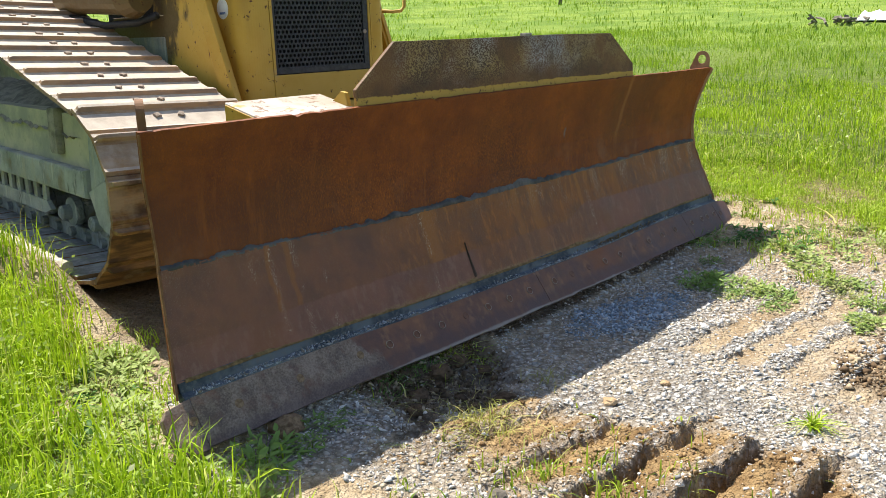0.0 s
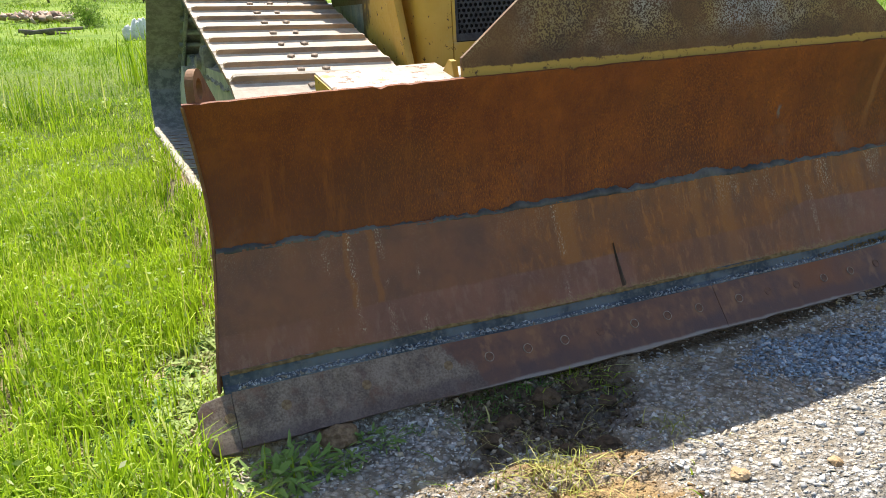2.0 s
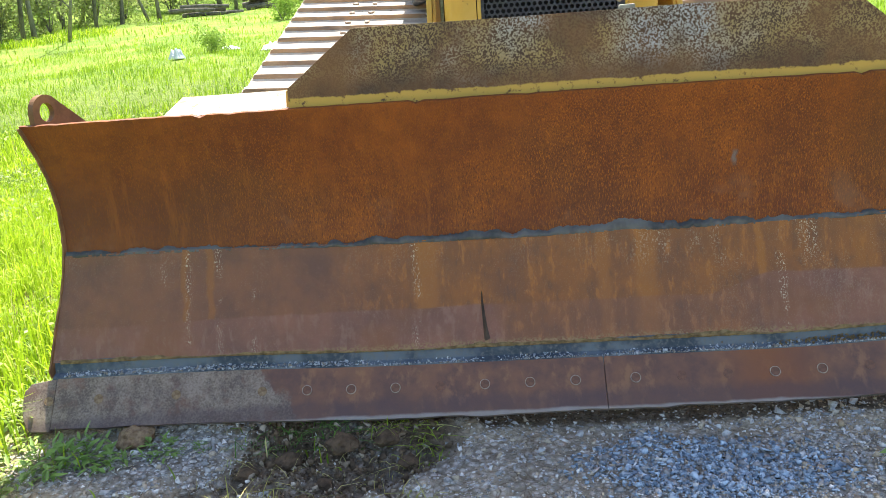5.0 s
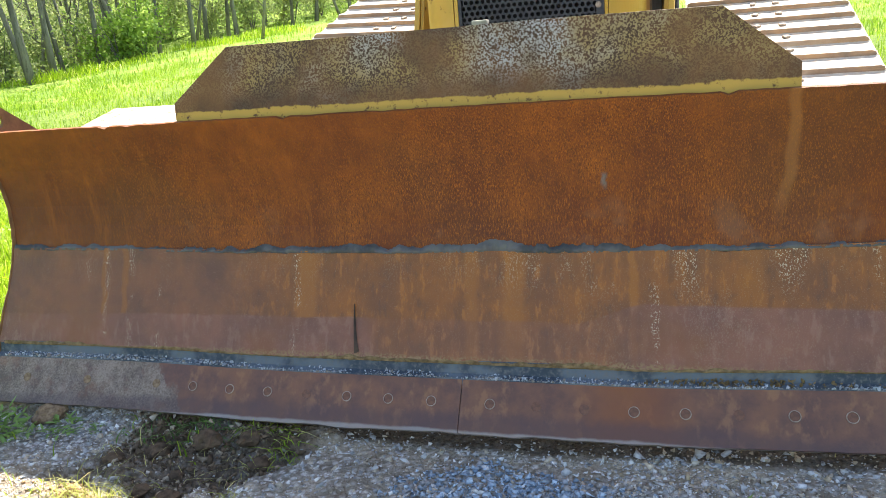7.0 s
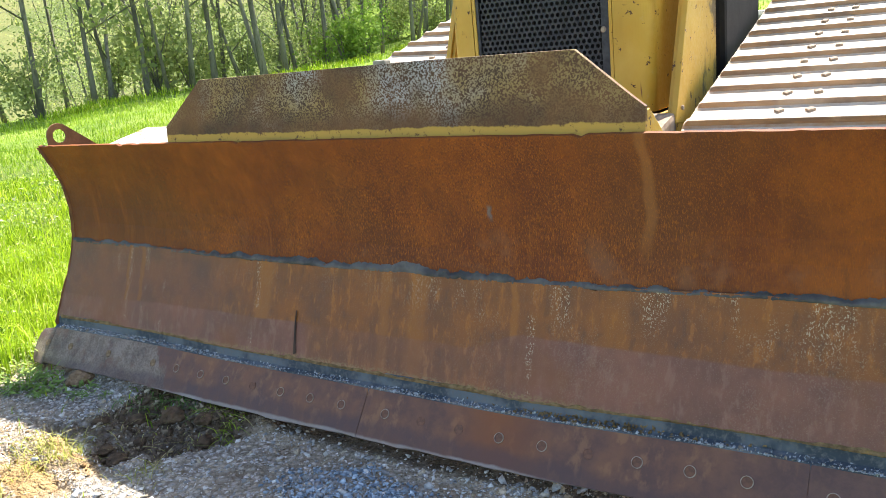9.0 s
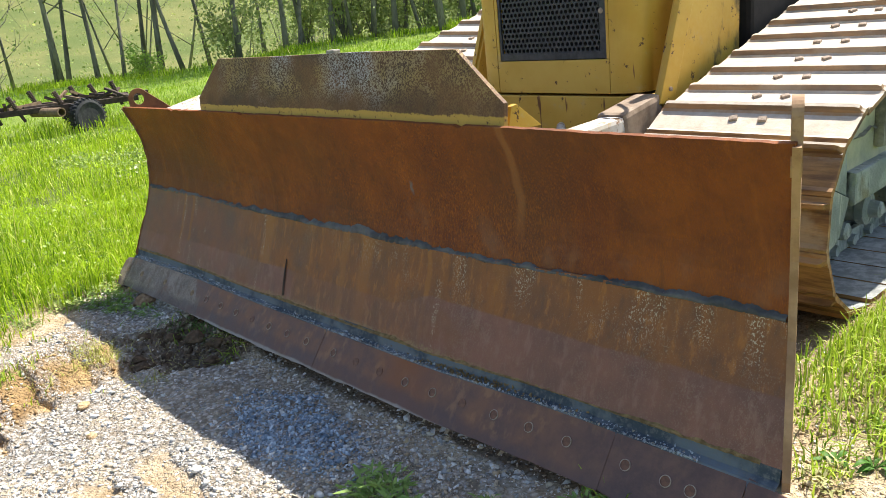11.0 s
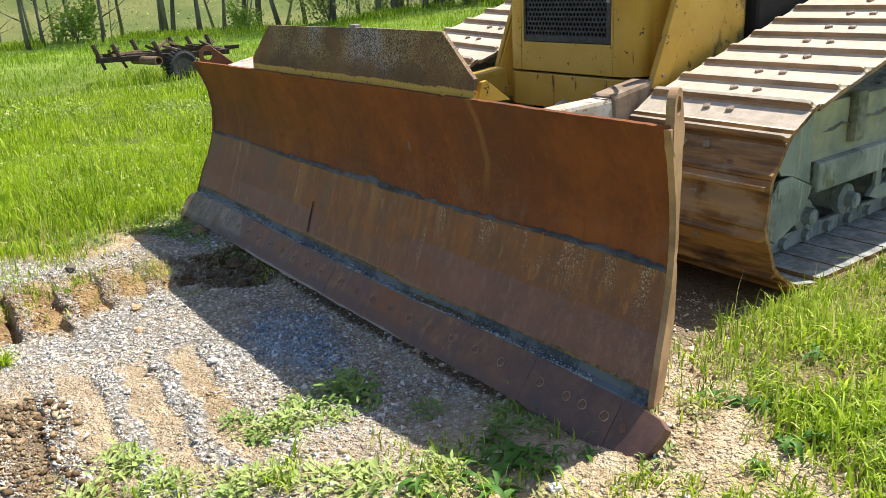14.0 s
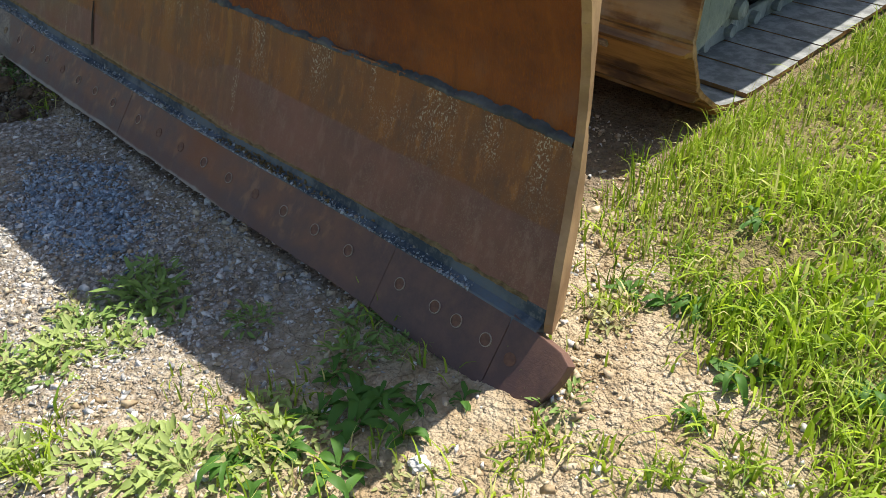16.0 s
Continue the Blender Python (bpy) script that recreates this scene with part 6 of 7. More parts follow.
# seed stalks
x, y = points_in(-4.5, 4.5, -2.2, 3.5, 1500)
turf("grass_stalks", x, y, (1 - bare(x, y)) * 0.6, 0.34, 0.0028, STRAW, "thin pale seed stalks above the grass", 0.35)
# meadow further off, coarser with distance
for name, r0, r1, n, h, w in (("field_grass", 4.0, 10.0, 230000, 0.135, 0.0080), ("far_field_grass", 9.0, 22.0, 190000, 0.15, 0.0125), ("distant_field_grass", 20.0, 60.0, 90000, 0.18, 0.034)):
    a, r = np.radians(rng.uniform(-112, 112, n)), np.sqrt(rng.uniform(r0 * r0, r1 * r1, n))
    x, y = r * np.sin(a), r * np.cos(a)
    fine = 5.0 if r0 < 5 else (2.2 if r0 < 12 else 0.8)
    dense = (0.55 + 0.45 * sm(-0.4, 0.3, vnoise(x, y, 0.45))) * (0.40 + 0.60 * sm(-0.3, 0.35, vnoise(x, y, fine) + 0.5 * vnoise(x, y, fine * 0.4)))
    far_ok = np.where((np.degrees(a) < -38) & (r > np.interp(np.degrees(a), RB, RD) + 3), 0.0, 1.0)
    near_ok = np.where((np.abs(x) < 5.0) & (y < 4.4) & (y > -2.6), 0.15, 1.0)
    turf(name, x, y, dense * far_ok * near_ok * (1 - bare(x, y)), h, w, GRASS if r0 < 5 else GRASS_FAR, "sunlit spring grass of the open meadow", 0.6, False)


# thinner grass behind the camera
n = 22000
a, r = np.radians(rng.uniform(95, 265, n)), np.sqrt(rng.uniform(1.5 ** 2, 14.0 ** 2, n))
x, y = r * np.sin(a), r * np.cos(a)
turf("yard_grass", x, y, (1 - bare(x, y)) * np.where((y > -2.4) & (np.abs(x) < 5), 0.0, 1.0), 0.18, 0.016, GRASS, "spring grass round the gravel yard", 0.7, False)


# clover and low herbs among the meadow grass
n = 150000
a, r = np.radians(rng.uniform(-105, 100, n)), np.sqrt(rng.uniform(1.9 ** 2, 9.5 ** 2, n))
x, y = r * np.sin(a), r * np.cos(a)
k = (rng.random(n) < sm(0.15, 0.55, vnoise(x, y, 0.8) + 0.6 * vnoise(x, y, 2.3)) * (1 - bare(x, y)) * np.clip(1.2 - 0.09 * r, 0.2, 1) * np.where(x > 1.2, 0.12, 1.0)) & ~under_machine(x, y)
x, y = x[k], y[k]
pts = on_ground(x, y) + np.stack([np.zeros(len(x)), np.zeros(len(x)), (0.03 + 0.15 * rng.random(len(x))) * (0.9 + 0.4 * vnoise(x, y, 3.1))], 1)
tagged(new("clover", leaf_mesh("clover", pts, 0.012 + 0.0030 * np.hypot(x, y), HERB)), "patches of clover and herbs among the grass", "clover", kind="stuff")


# tall herbs where the meadow meets the wood
n = 15000
b = rng.uniform(-86, -26, n)
r = np.interp(b, RB, RD) + rng.normal(-1.2, 1.0, n)
x, y = r * np.sin(np.radians(b)), r * np.cos(np.radians(b))
turf("tall_fringe", x, y, sm(-0.2, 0.4, vnoise(x, y, 0.5) + 0.5 * vnoise(x, y, 1.6)), 0.30, 0.022, GRASS, "tall pale herbs and grass along the wood's edge", 0.6, False)


def tuft(name, x, y, n, h, w, mat, label, category="grass tuft", lean=0.7, spread=0.05, group="", squash=1.0):
    """A single tuft of grass."""
    px, py = x + rng.normal(0, spread, n), y + rng.normal(0, spread, n)
    me = grass_mesh(name, on_ground(px, py, -0.003) - np.array([x, y, 0]), np.full(n, h), np.full(n, w), mat, lean, 0.45, True, squash)
    ob = new(name, me)
    ob.location = (x, y, 0)
    return tagged(ob, label, category, group)


tuft("grass_tuft", -0.35, -1.44, 75, 0.105, 0.0065, GRASS, "small green tuft growing in the gravel", lean=1.7, spread=0.010, squash=0.5)
tuft("tall_grass_clump", -2.62, 8.6, 110, 0.50, 0.012, GRASS, "dark green clump of taller grass in the meadow", lean=0.45, spread=0.22)
tuft("tall_grass_clump", -0.9, 11.4, 260, 0.7, 0.020, GRASS, "tall green grass clump in the meadow", lean=0.35, spread=0.3)
for x, y, n in ((-1.10, -0.53, 60), (-1.16, -0.58, 45), (-1.04, -0.56, 45), (-1.10, -0.63, 30), (-0.98, -0.52, 25), (-1.02, -0.84, 20), (-0.64, -0.50, 26), (-1.34, -0.55, 14)):
    tuft("pulled_grass", x, y, n, 0.115, 0.0036, PULLED if n > 15 else GRASS_MIXED, "yellowing uprooted grass lying on torn dirt", "pulled grass", 1.6, 0.055, "uprooted grass", 0.42)
for x, y in ((-1.02, -0.05), (-0.94, -0.07), (-0.86, -0.04), (-0.78, -0.06), (-0.70, -0.05), (-0.62, -0.07), (-1.10, -0.08), (-1.16, -0.14), (-0.90, -0.12), (-0.60, -0.15)):
    tuft("sod_grass", x, y, 34, 0.095, 0.0040, WEED if x < -0.8 else GRASS_MIXED, "torn flattened grass on the dark sod", "grass tuft", 1.8, 0.035, "torn grass", 0.30)
for x, y in ((-1.02, -0.24), (-0.80, -0.26), (-1.20, -0.30), (-0.92, -0.40), (-0.70, -0.20), (-1.60, -0.11)):
    tuft("dry_root", x, y, 14, 0.11, 0.0024, STRAW, "dry straw and roots hanging from torn sod", "roots", 1.9, 0.06, "torn roots", 0.3)
for x, y, n, h in ((1.225, -0.84, 60, 0.13), (1.32, -0.90, 60, 0.12), (2.12, -0.10, 40, 0.12), (2.10, -0.18, 36, 0.12), (2.22, -0.08, 45, 0.10), (2.34, -0.02, 60, 0.11), (2.30, 0.14, 45, 0.10), (2.44, 0.10, 70, 0.12), (1.96, 0.36, 40, 0.12), (2.03, 0.58, 70, 0.14), (1.62, -0.52, 26, 0.14)):
    tuft("grass_tuft", x, y, n // 2 + 8, 0.6 * h, 0.0068, GRASS_MIXED, "bright grass tuft rooted in cracked tan dirt", lean=1.2, spread=0.030, squash=0.75, group="tufts on the dirt")


def sprig_meshes(count, seed, leaves, radius, height, leaf_len, leaf_w, mat):
    """Low weeds: many small pointed leaves on short stems, none alike."""
    out = []
    for s in range(count):
        r = np.random.default_rng(seed + s)
        vs, fs = [np.zeros(3)], []
        for i in range(leaves):
            q, b = radius * r.random() ** 0.6, r.uniform(0, 6.283)
            z0 = height * r.random() ** 1.3 * (1 - 0.6 * q / radius)
            o = np.array([q * math.cos(b), q * math.sin(b), z0])
            a = b + r.normal(0, 0.9)
            p = r.uniform(-0.35, 0.9)
            d = np.array([math.cos(a) * math.cos(p), math.sin(a) * math.cos(p), math.sin(p)])
            e = np.array([-math.sin(a), math.cos(a), r.normal(0, 0.35)])
            up = np.cross(d, e)
            ln, w = leaf_len * r.uniform(0.5, 1.3), leaf_w * r.uniform(0.6, 1.3)
            base = len(vs)
            bend = up * ln * r.uniform(-0.28, 0.05)
            vs += [o, o + d * ln * 0.35 + e * w * 0.5 + up * w * 0.2, o + d * ln * 0.4 + bend * 0.2, o + d * ln * 0.35 - e * w * 0.5 + up * w * 0.2,
                   o + d * ln * 0.7 + e * w * 0.36 + bend * 0.6 + up * w * 0.15, o + d * ln * 0.7 - e * w * 0.36 + bend * 0.6 + up * w * 0.15, o + d * ln + bend]
            vs.append(o * 0.97 + np.array([0.0012, 0.0012, 0.0]))
            fs.append([0, base, base + 7])
            for t in ((0, 1, 2), (0, 2, 3), (1, 4, 2), (2, 4, 6), (2, 6, 5), (2, 5, 3)):
                fs.append([base + k for k in t])
        out.append(fast("weed", np.array(vs), np.array(fs), mat))
    return out


def weed_meshes(count, seed, leaf_len, leaf_w, mat, rise, most=20, crowns=1, apart=0.0):
    """Rosettes of broad arching leaves that spring from one root."""
    out = []
    for s in range(count):
        r = np.random.default_rng(seed + s)
        vs, fs = [np.zeros(3)], []
        for c0 in range(crowns):
            root = np.append(r.normal(0, apart, 2), 0.0)
            n = int(r.integers(most - 9, most))
            for i in range(n):
                a = 2 * math.pi * i / n + r.normal(0, 0.45)
                ln, w = leaf_len * r.uniform(0.4, 1.2), leaf_w * r.uniform(0.6, 1.3)
                up = rise * r.uniform(0.1, 1.4)
                d, sd = np.array([math.cos(a), math.sin(a), 0]), np.array([-math.sin(a), math.cos(a), 0])
                base = len(vs)
                wave, droop = r.uniform(0, 6), r.uniform(0.65, 0.95)
                for t, ww in ((0.03, 0.15), (0.25, 0.55), (0.5, 1.0), (0.75, 0.8), (0.92, 0.4)):
                    h = up * math.sin(math.pi * min(t * droop + 0.05, 1)) * ln
                    c = root + d * ln * t + np.array([0, 0, h + 0.004]) + sd * 0.10 * ln * math.sin(4 * t + wave)
                    k = np.array([0, 0, 0.22 * w * ww * r.uniform(0.2, 1.6)])
                    vs += [c - sd * w * ww * 0.5 + k, c, c + sd * w * ww * 0.5 + k * r.uniform(0.3, 1.2)]
                vs.append(root + d * ln * 1.02 + np.array([0, 0, up * math.sin(math.pi * droop) * ln * 0.9]))
                for q in range(4):
                    for e in range(2):
                        o = base + 3 * q + e
                        fs += [(o, o + 1, o + 4), (o, o + 4, o + 3)]
                o = base + 12
                fs += [(o, o + 1, base + 15), (o + 1, o + 2, base + 15), (0, base, base + 2)]
        out.append(fast("weed", np.array(vs), np.array(fs), mat))
    return out


DOCK = weed_meshes(5, 100, 0.088, 0.023, WEED, 0.45, 17)
LOW = sprig_meshes(5, 200, 80, 0.085, 0.028, 0.022, 0.010, WEED_DRY) + sprig_meshes(4, 240, 60, 0.075, 0.035, 0.030, 0.010, WEED)
DENSE = sprig_meshes(5, 300, 75, 0.095, 0.07, 0.046, 0.013, WEED)


LEAFY = sprig_meshes(4, 340, 100, 0.11, 0.055, 0.042, 0.014, LEAFY_M)


def plant(mesh, name, x, y, s, label, category, group):
    ob = new(name, mesh)
    z = float(ground_height(np.array([x]), np.array([y]))[0])
    ob.matrix_basis = pose(x, y, z - 0.004, rng.uniform(-8, 8), rng.uniform(-8, 8), rng.uniform(0, 360)) @ Matrix.Scale(s, 4)
    return tagged(ob, label, category, group)


for x, y, s in ((0.92, -0.43, 1.25), (0.86, -0.38, 1.0), (0.99, -0.46, 1.0), (0.82, -0.46, 0.8), (1.23, -0.28, 0.7), (1.49, -0.11, 0.9), (1.645, -0.09, 0.7), (1.56, -0.20, 0.8),
                (-1.76, -0.20, 1.2), (-1.84, -0.26, 1.2), (-1.62, -0.24, 0.8), (-1.48, -0.17, 0.7), (-1.36, -0.14, 0.4)):
    plant(DENSE[rng.integers(5)], "leafy_weed", x, y, s, "dark green leafy weed growing at the blade", "weed", "weeds along the blade")
for x, y, s in ((1.58, -0.27, 0.9), (1.68, -0.30, 1.2), (1.73, -0.25, 1.1), (1.81, -0.21, 0.9), (1.76, -0.34, 1.3), (1.66, -0.38, 1.0), (1.86, -0.30, 0.9), (1.88, -0.13, 0.6), (1.83, -0.445, 1.3), (1.71, -0.50, 1.0), (1.92, -0.50, 1.0), (1.64, -0.60, 1.2), (1.76, -0.62, 1.0),
                (1.94, 0.42, 0.9), (2.11, 0.46, 1.1), (2.04, 0.43, 0.8), (2.31, 0.31, 1.3), (2.23, 0.51, 0.9), (2.54, 0.43, 1.2), (2.30, 0.14, 0.7), (2.05, 0.85, 1.1), (2.55, -0.10, 0.9), (2.72, 0.3, 1.0),
                (-1.98, 0.62, 1.1), (-2.05, 0.48, 1.2), (-1.92, 0.80, 1.0), (-2.12, 0.30, 1.1), (-2.2, 0.12, 1.0), (-1.86, 0.55, 0.9), (-2.3, -0.1, 1.0), (-2.0, 1.0, 1.0), (-2.08, -0.32, 1.0)):
    plant(DOCK[rng.integers(5)], "broadleaf_weed", x, y, 0.82 * s, "green broadleaf weed with long arching leaves", "weed", "broadleaf weeds")
for x, y, s in ((-2.0, 0.36, 1.0), (-2.08, 0.2, 1.1), (-1.98, 0.52, 0.9), (-2.15, 0.05, 1.1), (-2.07, -0.12, 0.9), (-2.12, -0.34, 1.1), (-2.2, 0.42, 1.0), (-2.05, 0.66, 1.0), (-1.95, -0.42, 0.8), (-2.25, -0.15, 1.0), (-1.96, 0.2, 0.7),
                (-1.78, 0.86, 1.2), (-1.72, 0.96, 1.0), (-1.84, 0.75, 1.2), (-1.88, 0.62, 1.1), (-1.70, 0.78, 1.1), (-1.80, 1.02, 1.0), (-1.92, 0.90, 1.1), (-1.90, 0.45, 0.9), (-1.97, 0.33, 1.1), (-2.06, 0.10, 1.2), (-1.99, 0.04, 1.0), (-2.08, 0.24, 1.1), (-2.02, -0.16, 1.0), (-1.90, -0.34, 0.9),
                (0.97, -0.64, 1.0), (1.04, -0.60, 0.7), (0.93, -0.73, 0.8), (0.90, -0.82, 0.7), (1.48, -0.73, 1.0), (1.60, -0.67, 1.0), (1.56, -0.46, 0.6), (1.68, -0.47, 0.8), (1.40, -0.80, 0.9), (1.28, -0.96, 0.9), (1.24, -1.04, 0.8), (1.66, -0.86, 0.9), (1.85, -0.80, 1.0), (2.0, -0.95, 0.9), (0.80, -1.30, 1.0), (0.86, -1.22, 0.7), (1.08, -1.20, 0.8), (1.01, -1.45, 0.9)):
    plant(LEAFY[rng.integers(4)], "leafy_weed", x, y, s, "bright leafy weed spreading over gravel and dirt", "weed", "leafy weeds")
x, y = points_in(0.75, 2.2, -1.6, -0.36, 460)
k = rng.random(460) < 0.02 + 0.24 * sm(-0.1, 0.5, 0.7 * vnoise(x, y, 2.9) + 0.6 * vnoise(x, y, 6.5) + 0.45 * (x - 1.25) - 0.2 * (y + 0.9))
for px, py in zip(x[k], y[k]):
    plant(LOW[rng.integers(9)], "ground_weed", px, py, rng.uniform(0.5, 1.25), "low pale-green weed spread over the dirt", "weed", "low weeds on the dirt")
x, y = points_in(1.9, 3.3, -1.3, 0.6, 140)
k = rng.random(140) < 0.45 * sm(-0.1, 0.5, vnoise(x, y, 2.3))
for px, py in zip(x[k], y[k]):
    plant(LOW[rng.integers(9)], "ground_weed", px, py, rng.uniform(0.7, 1.3), "low pale-green weed spread over the dirt", "weed", "low weeds on the dirt")
x, y = points_in(-2.5, -1.75, -0.9, 1.2, 110)
k = (bare(x, y) < 0.98) & ((x < -2.02) | (y > 0.35) | (y < -0.25))
for px, py in zip(x[k], y[k]):
    plant(LOW[rng.integers(9)], "ground_weed", px, py, rng.uniform(0.7, 1.2), "low green weed at the edge of the grass", "weed", "low weeds in the grass edge")
# dead twig
bm = bmesh.new()
add_tube(bm, [(2.13, -0.66, 0.105), (2.25, -0.60, 0.115), (2.36, -0.52, 0.12), (2.44, -0.42, 0.13)], [0.006, 0.005, 0.004, 0.002], 6)
me = bpy.data.meshes.new("twig")
bm.to_mesh(me)
bm.free()
me.materials.append(STRAW)
tagged(new("twig", me), "dry straw stem lying on the dirt", "twig")


# ---- trees ----
def tree(seed, height, girth, leaves, leaf_size, bare_stem=0.35, lean=0.03):
    """A tapered trunk with limbs and a loose crown of small leaves."""
    r = np.random.default_rng(seed)
    ob = thing("tree", "slender grey-barked tree coming into spring leaf", "tree", "trees at the wood's edge")
    bm = bmesh.new()
    n = 9
    dx, dy = r.normal(0, lean, 2)
    line = [Vector((dx * height * t + 0.022 * height * math.sin(2.2 * t * math.pi + seed) * t + 0.006 * height * math.sin(7 * t + 2 * seed), dy * height * t + 0.018 * height * math.sin(3.4 * t + seed) + 0.005 * height * math.cos(8 * t + seed), height * t)) for t in np.linspace(0, 1, n)]
    rad = [girth * (1 - 0.86 * t) * (1.35 if t == 0 else 1) for t in np.linspace(0, 1, n)]
    add_tube(bm, line, rad, 8)
    tips = []
    for i in range(int(r.integers(11, 16))):
        t = r.uniform(bare_stem, 0.96)
        j = min(int(t * (n - 1)), n - 2)
        p = line[j].lerp(line[j + 1], t * (n - 1) - j)
        a = r.uniform(0, 2 * math.pi)
        ln = 1.0 * height * (0.30 * (1 - t) + 0.10) * float(r.uniform(0.6, 1.2))
        d = Vector((math.cos(a), math.sin(a), r.uniform(0.3, 1.1))).normalized()
        q1 = p + d * ln * 0.5 + Vector((0, 0, -0.02 * ln))
        q2 = p + d * ln + Vector((r.normal(0, 0.08), r.normal(0, 0.08), 0.14)) * ln
        rr = girth * (1 - 0.86 * t) * 0.42
        add_tube(bm, [p, q1, q2], [rr, rr * 0.6, rr * 0.12], 5)
        tips.append((q1, q2, ln))
        for _ in range(3):
            b0 = q1.lerp(q2, r.uniform(0, 0.8))
            b1 = b0 + Vector(r.normal(0, 1, 3)).normalized() * ln * 0.38 + Vector((0, 0, 0.08 * ln))
            add_tube(bm, [b0, b1], [rr * 0.35, rr * 0.08], 4)
            tips.append((b0, b1, ln * 0.6))
    part("trunk", bm, BARK, ob, "", True)
    pts = []
    if leaves:
        per = max(1, leaves // len(tips))
        for a, b, ln in tips:
            c = np.array(a)[None] + r.uniform(0.25, 1.1, (per, 1)) * (np.array(b) - np.array(a))[None]
            pts.append(c + r.normal(0, 0.16 * ln + 0.06, (per, 3)))
        part("crown", leaf_mesh("crown", np.concatenate(pts), np.full(sum(len(p) for p in pts), leaf_size), LEAF, r), LEAF, ob, "thin yellow-green spring foliage")
    return ob


SORTS = [tree(1, 15, 0.085, 1400, 0.12, 0.15, 0.05), tree(2, 17, 0.115, 1600, 0.125, 0.15, 0.05), tree(3, 13, 0.06, 1000, 0.11, 0.1, 0.08), tree(4, 16, 0.07, 800, 0.10, 0.15, 0.09),
         tree(5, 8, 0.04, 1100, 0.10, 0.08, 0.09), tree(6, 14, 0.09, 1400, 0.125, 0.12, 0.07), tree(7, 6, 0.05, 160, 0.07, 0.08, 0.10)]


def put_tree(sort, bearing, dist, s=1.0):
    a = math.radians(bearing)
    x, y = dist * math.sin(a), dist * math.cos(a)
    z = float(terrain(np.array([x]), np.array([y]))[0]) - 0.1
    m = pose(x, y, z, 0, 0, rng.uniform(0, 360)) @ Matrix.Scale(s, 4)
    if SORTS[sort].get("used"):
        ob = copy_thing(SORTS[sort], m)
        ob.scale = (s, s, s)
        return ob
    SORTS[sort]["used"] = 1
    SORTS[sort].matrix_basis = m
    return SORTS[sort]


# the wood's edge, tree by tree
for sort, b, d, s in ((6, -83.0, 25, 1.2), (6, -82.2, 26, 1.0), (2, -80.6, 34, 0.7), (6, -78.5, 25, 1.2), (3, -77.0, 30, 0.8), (0, -74.6, 25.5, 0.9), (5, -73.9, 25.5, 0.9), (3, -73.0, 26, 0.9), (0, -71.2, 25.5, 0.9), (2, -69.6, 27, 0.9), (3, -68.2, 27, 1.0), (1, -66.6, 26, 0.8),
                      (5, -65.4, 26, 0.9), (3, -63.6, 28, 0.9), (1, -61.0, 25, 0.8), (2, -59.4, 28, 1.0), (0, -58.0, 25.5, 1.0), (2, -56.7, 25.5, 1.0), (3, -56.2, 26.5, 1.0), (0, -54.3, 25.5, 1.0), (2, -52.5, 26, 1.0), (2, -51.9, 29, 1.0), (5, -51.0, 25.5, 0.95),
                      (1, -49.2, 26, 0.8), (3, -48.0, 28, 1.0), (2, -47.2, 27, 1.0), (1, -46.0, 25.5, 1.0), (5, -45.5, 25.8, 0.9), (2, -44.8, 29, 1.0), (0, -43.8, 27, 1.05), (3, -43.3, 29, 1.0), (2, -42.4, 30, 1.0), (0, -41.3, 29, 1.0), (1, -40.0, 30, 0.8), (5, -39.0, 30, 0.9), (2, -38.3, 33, 1.0),
                      (0, -37.6, 31, 0.9), (3, -36.2, 32, 1.0), (0, -34.8, 31, 0.9), (2, -34.1, 34, 1.0), (1, -33.1, 33, 0.8), (3, -32.0, 34, 1.0), (0, -31.2, 32, 0.9), (2, -29.6, 28, 0.8), (3, -27.5, 35, 0.9), (5, -25.4, 37, 0.8), (0, -22.8, 38, 0.9), (2, -20.6, 40, 0.8), (1, -18.8, 41, 0.9), (0, -17.5, 42, 0.8), (3, -15.2, 43, 0.9)):
    put_tree(sort, b, d, s * rng.uniform(0.92, 1.08))
# the wood behind
r2 = np.random.default_rng(21)
for i in range(222):
    b = r2.uniform(-58, 4)
    put_tree(int(r2.choice([0, 2, 2, 2, 3, 3, 3, 4, 5])), b, np.interp(b, RB, RD) + 4 + 42 * r2.random() ** 1.2, r2.uniform(0.75, 1.1))
for i in range(16):
    b = r2.uniform(-92, -58)
    put_tree(int(r2.choice([2, 3, 4, 6])), b, np.interp(b, RB, RD) + r2.uniform(2, 14), r2.uniform(0.6, 0.95))
for b, d in ((50, 95), (54.2, 40), (55.5, 86), (68, 110), (72, 112), (80, 105)):
    put_tree(int(r2.choice([0, 1, 5])), b, d, 0.8)


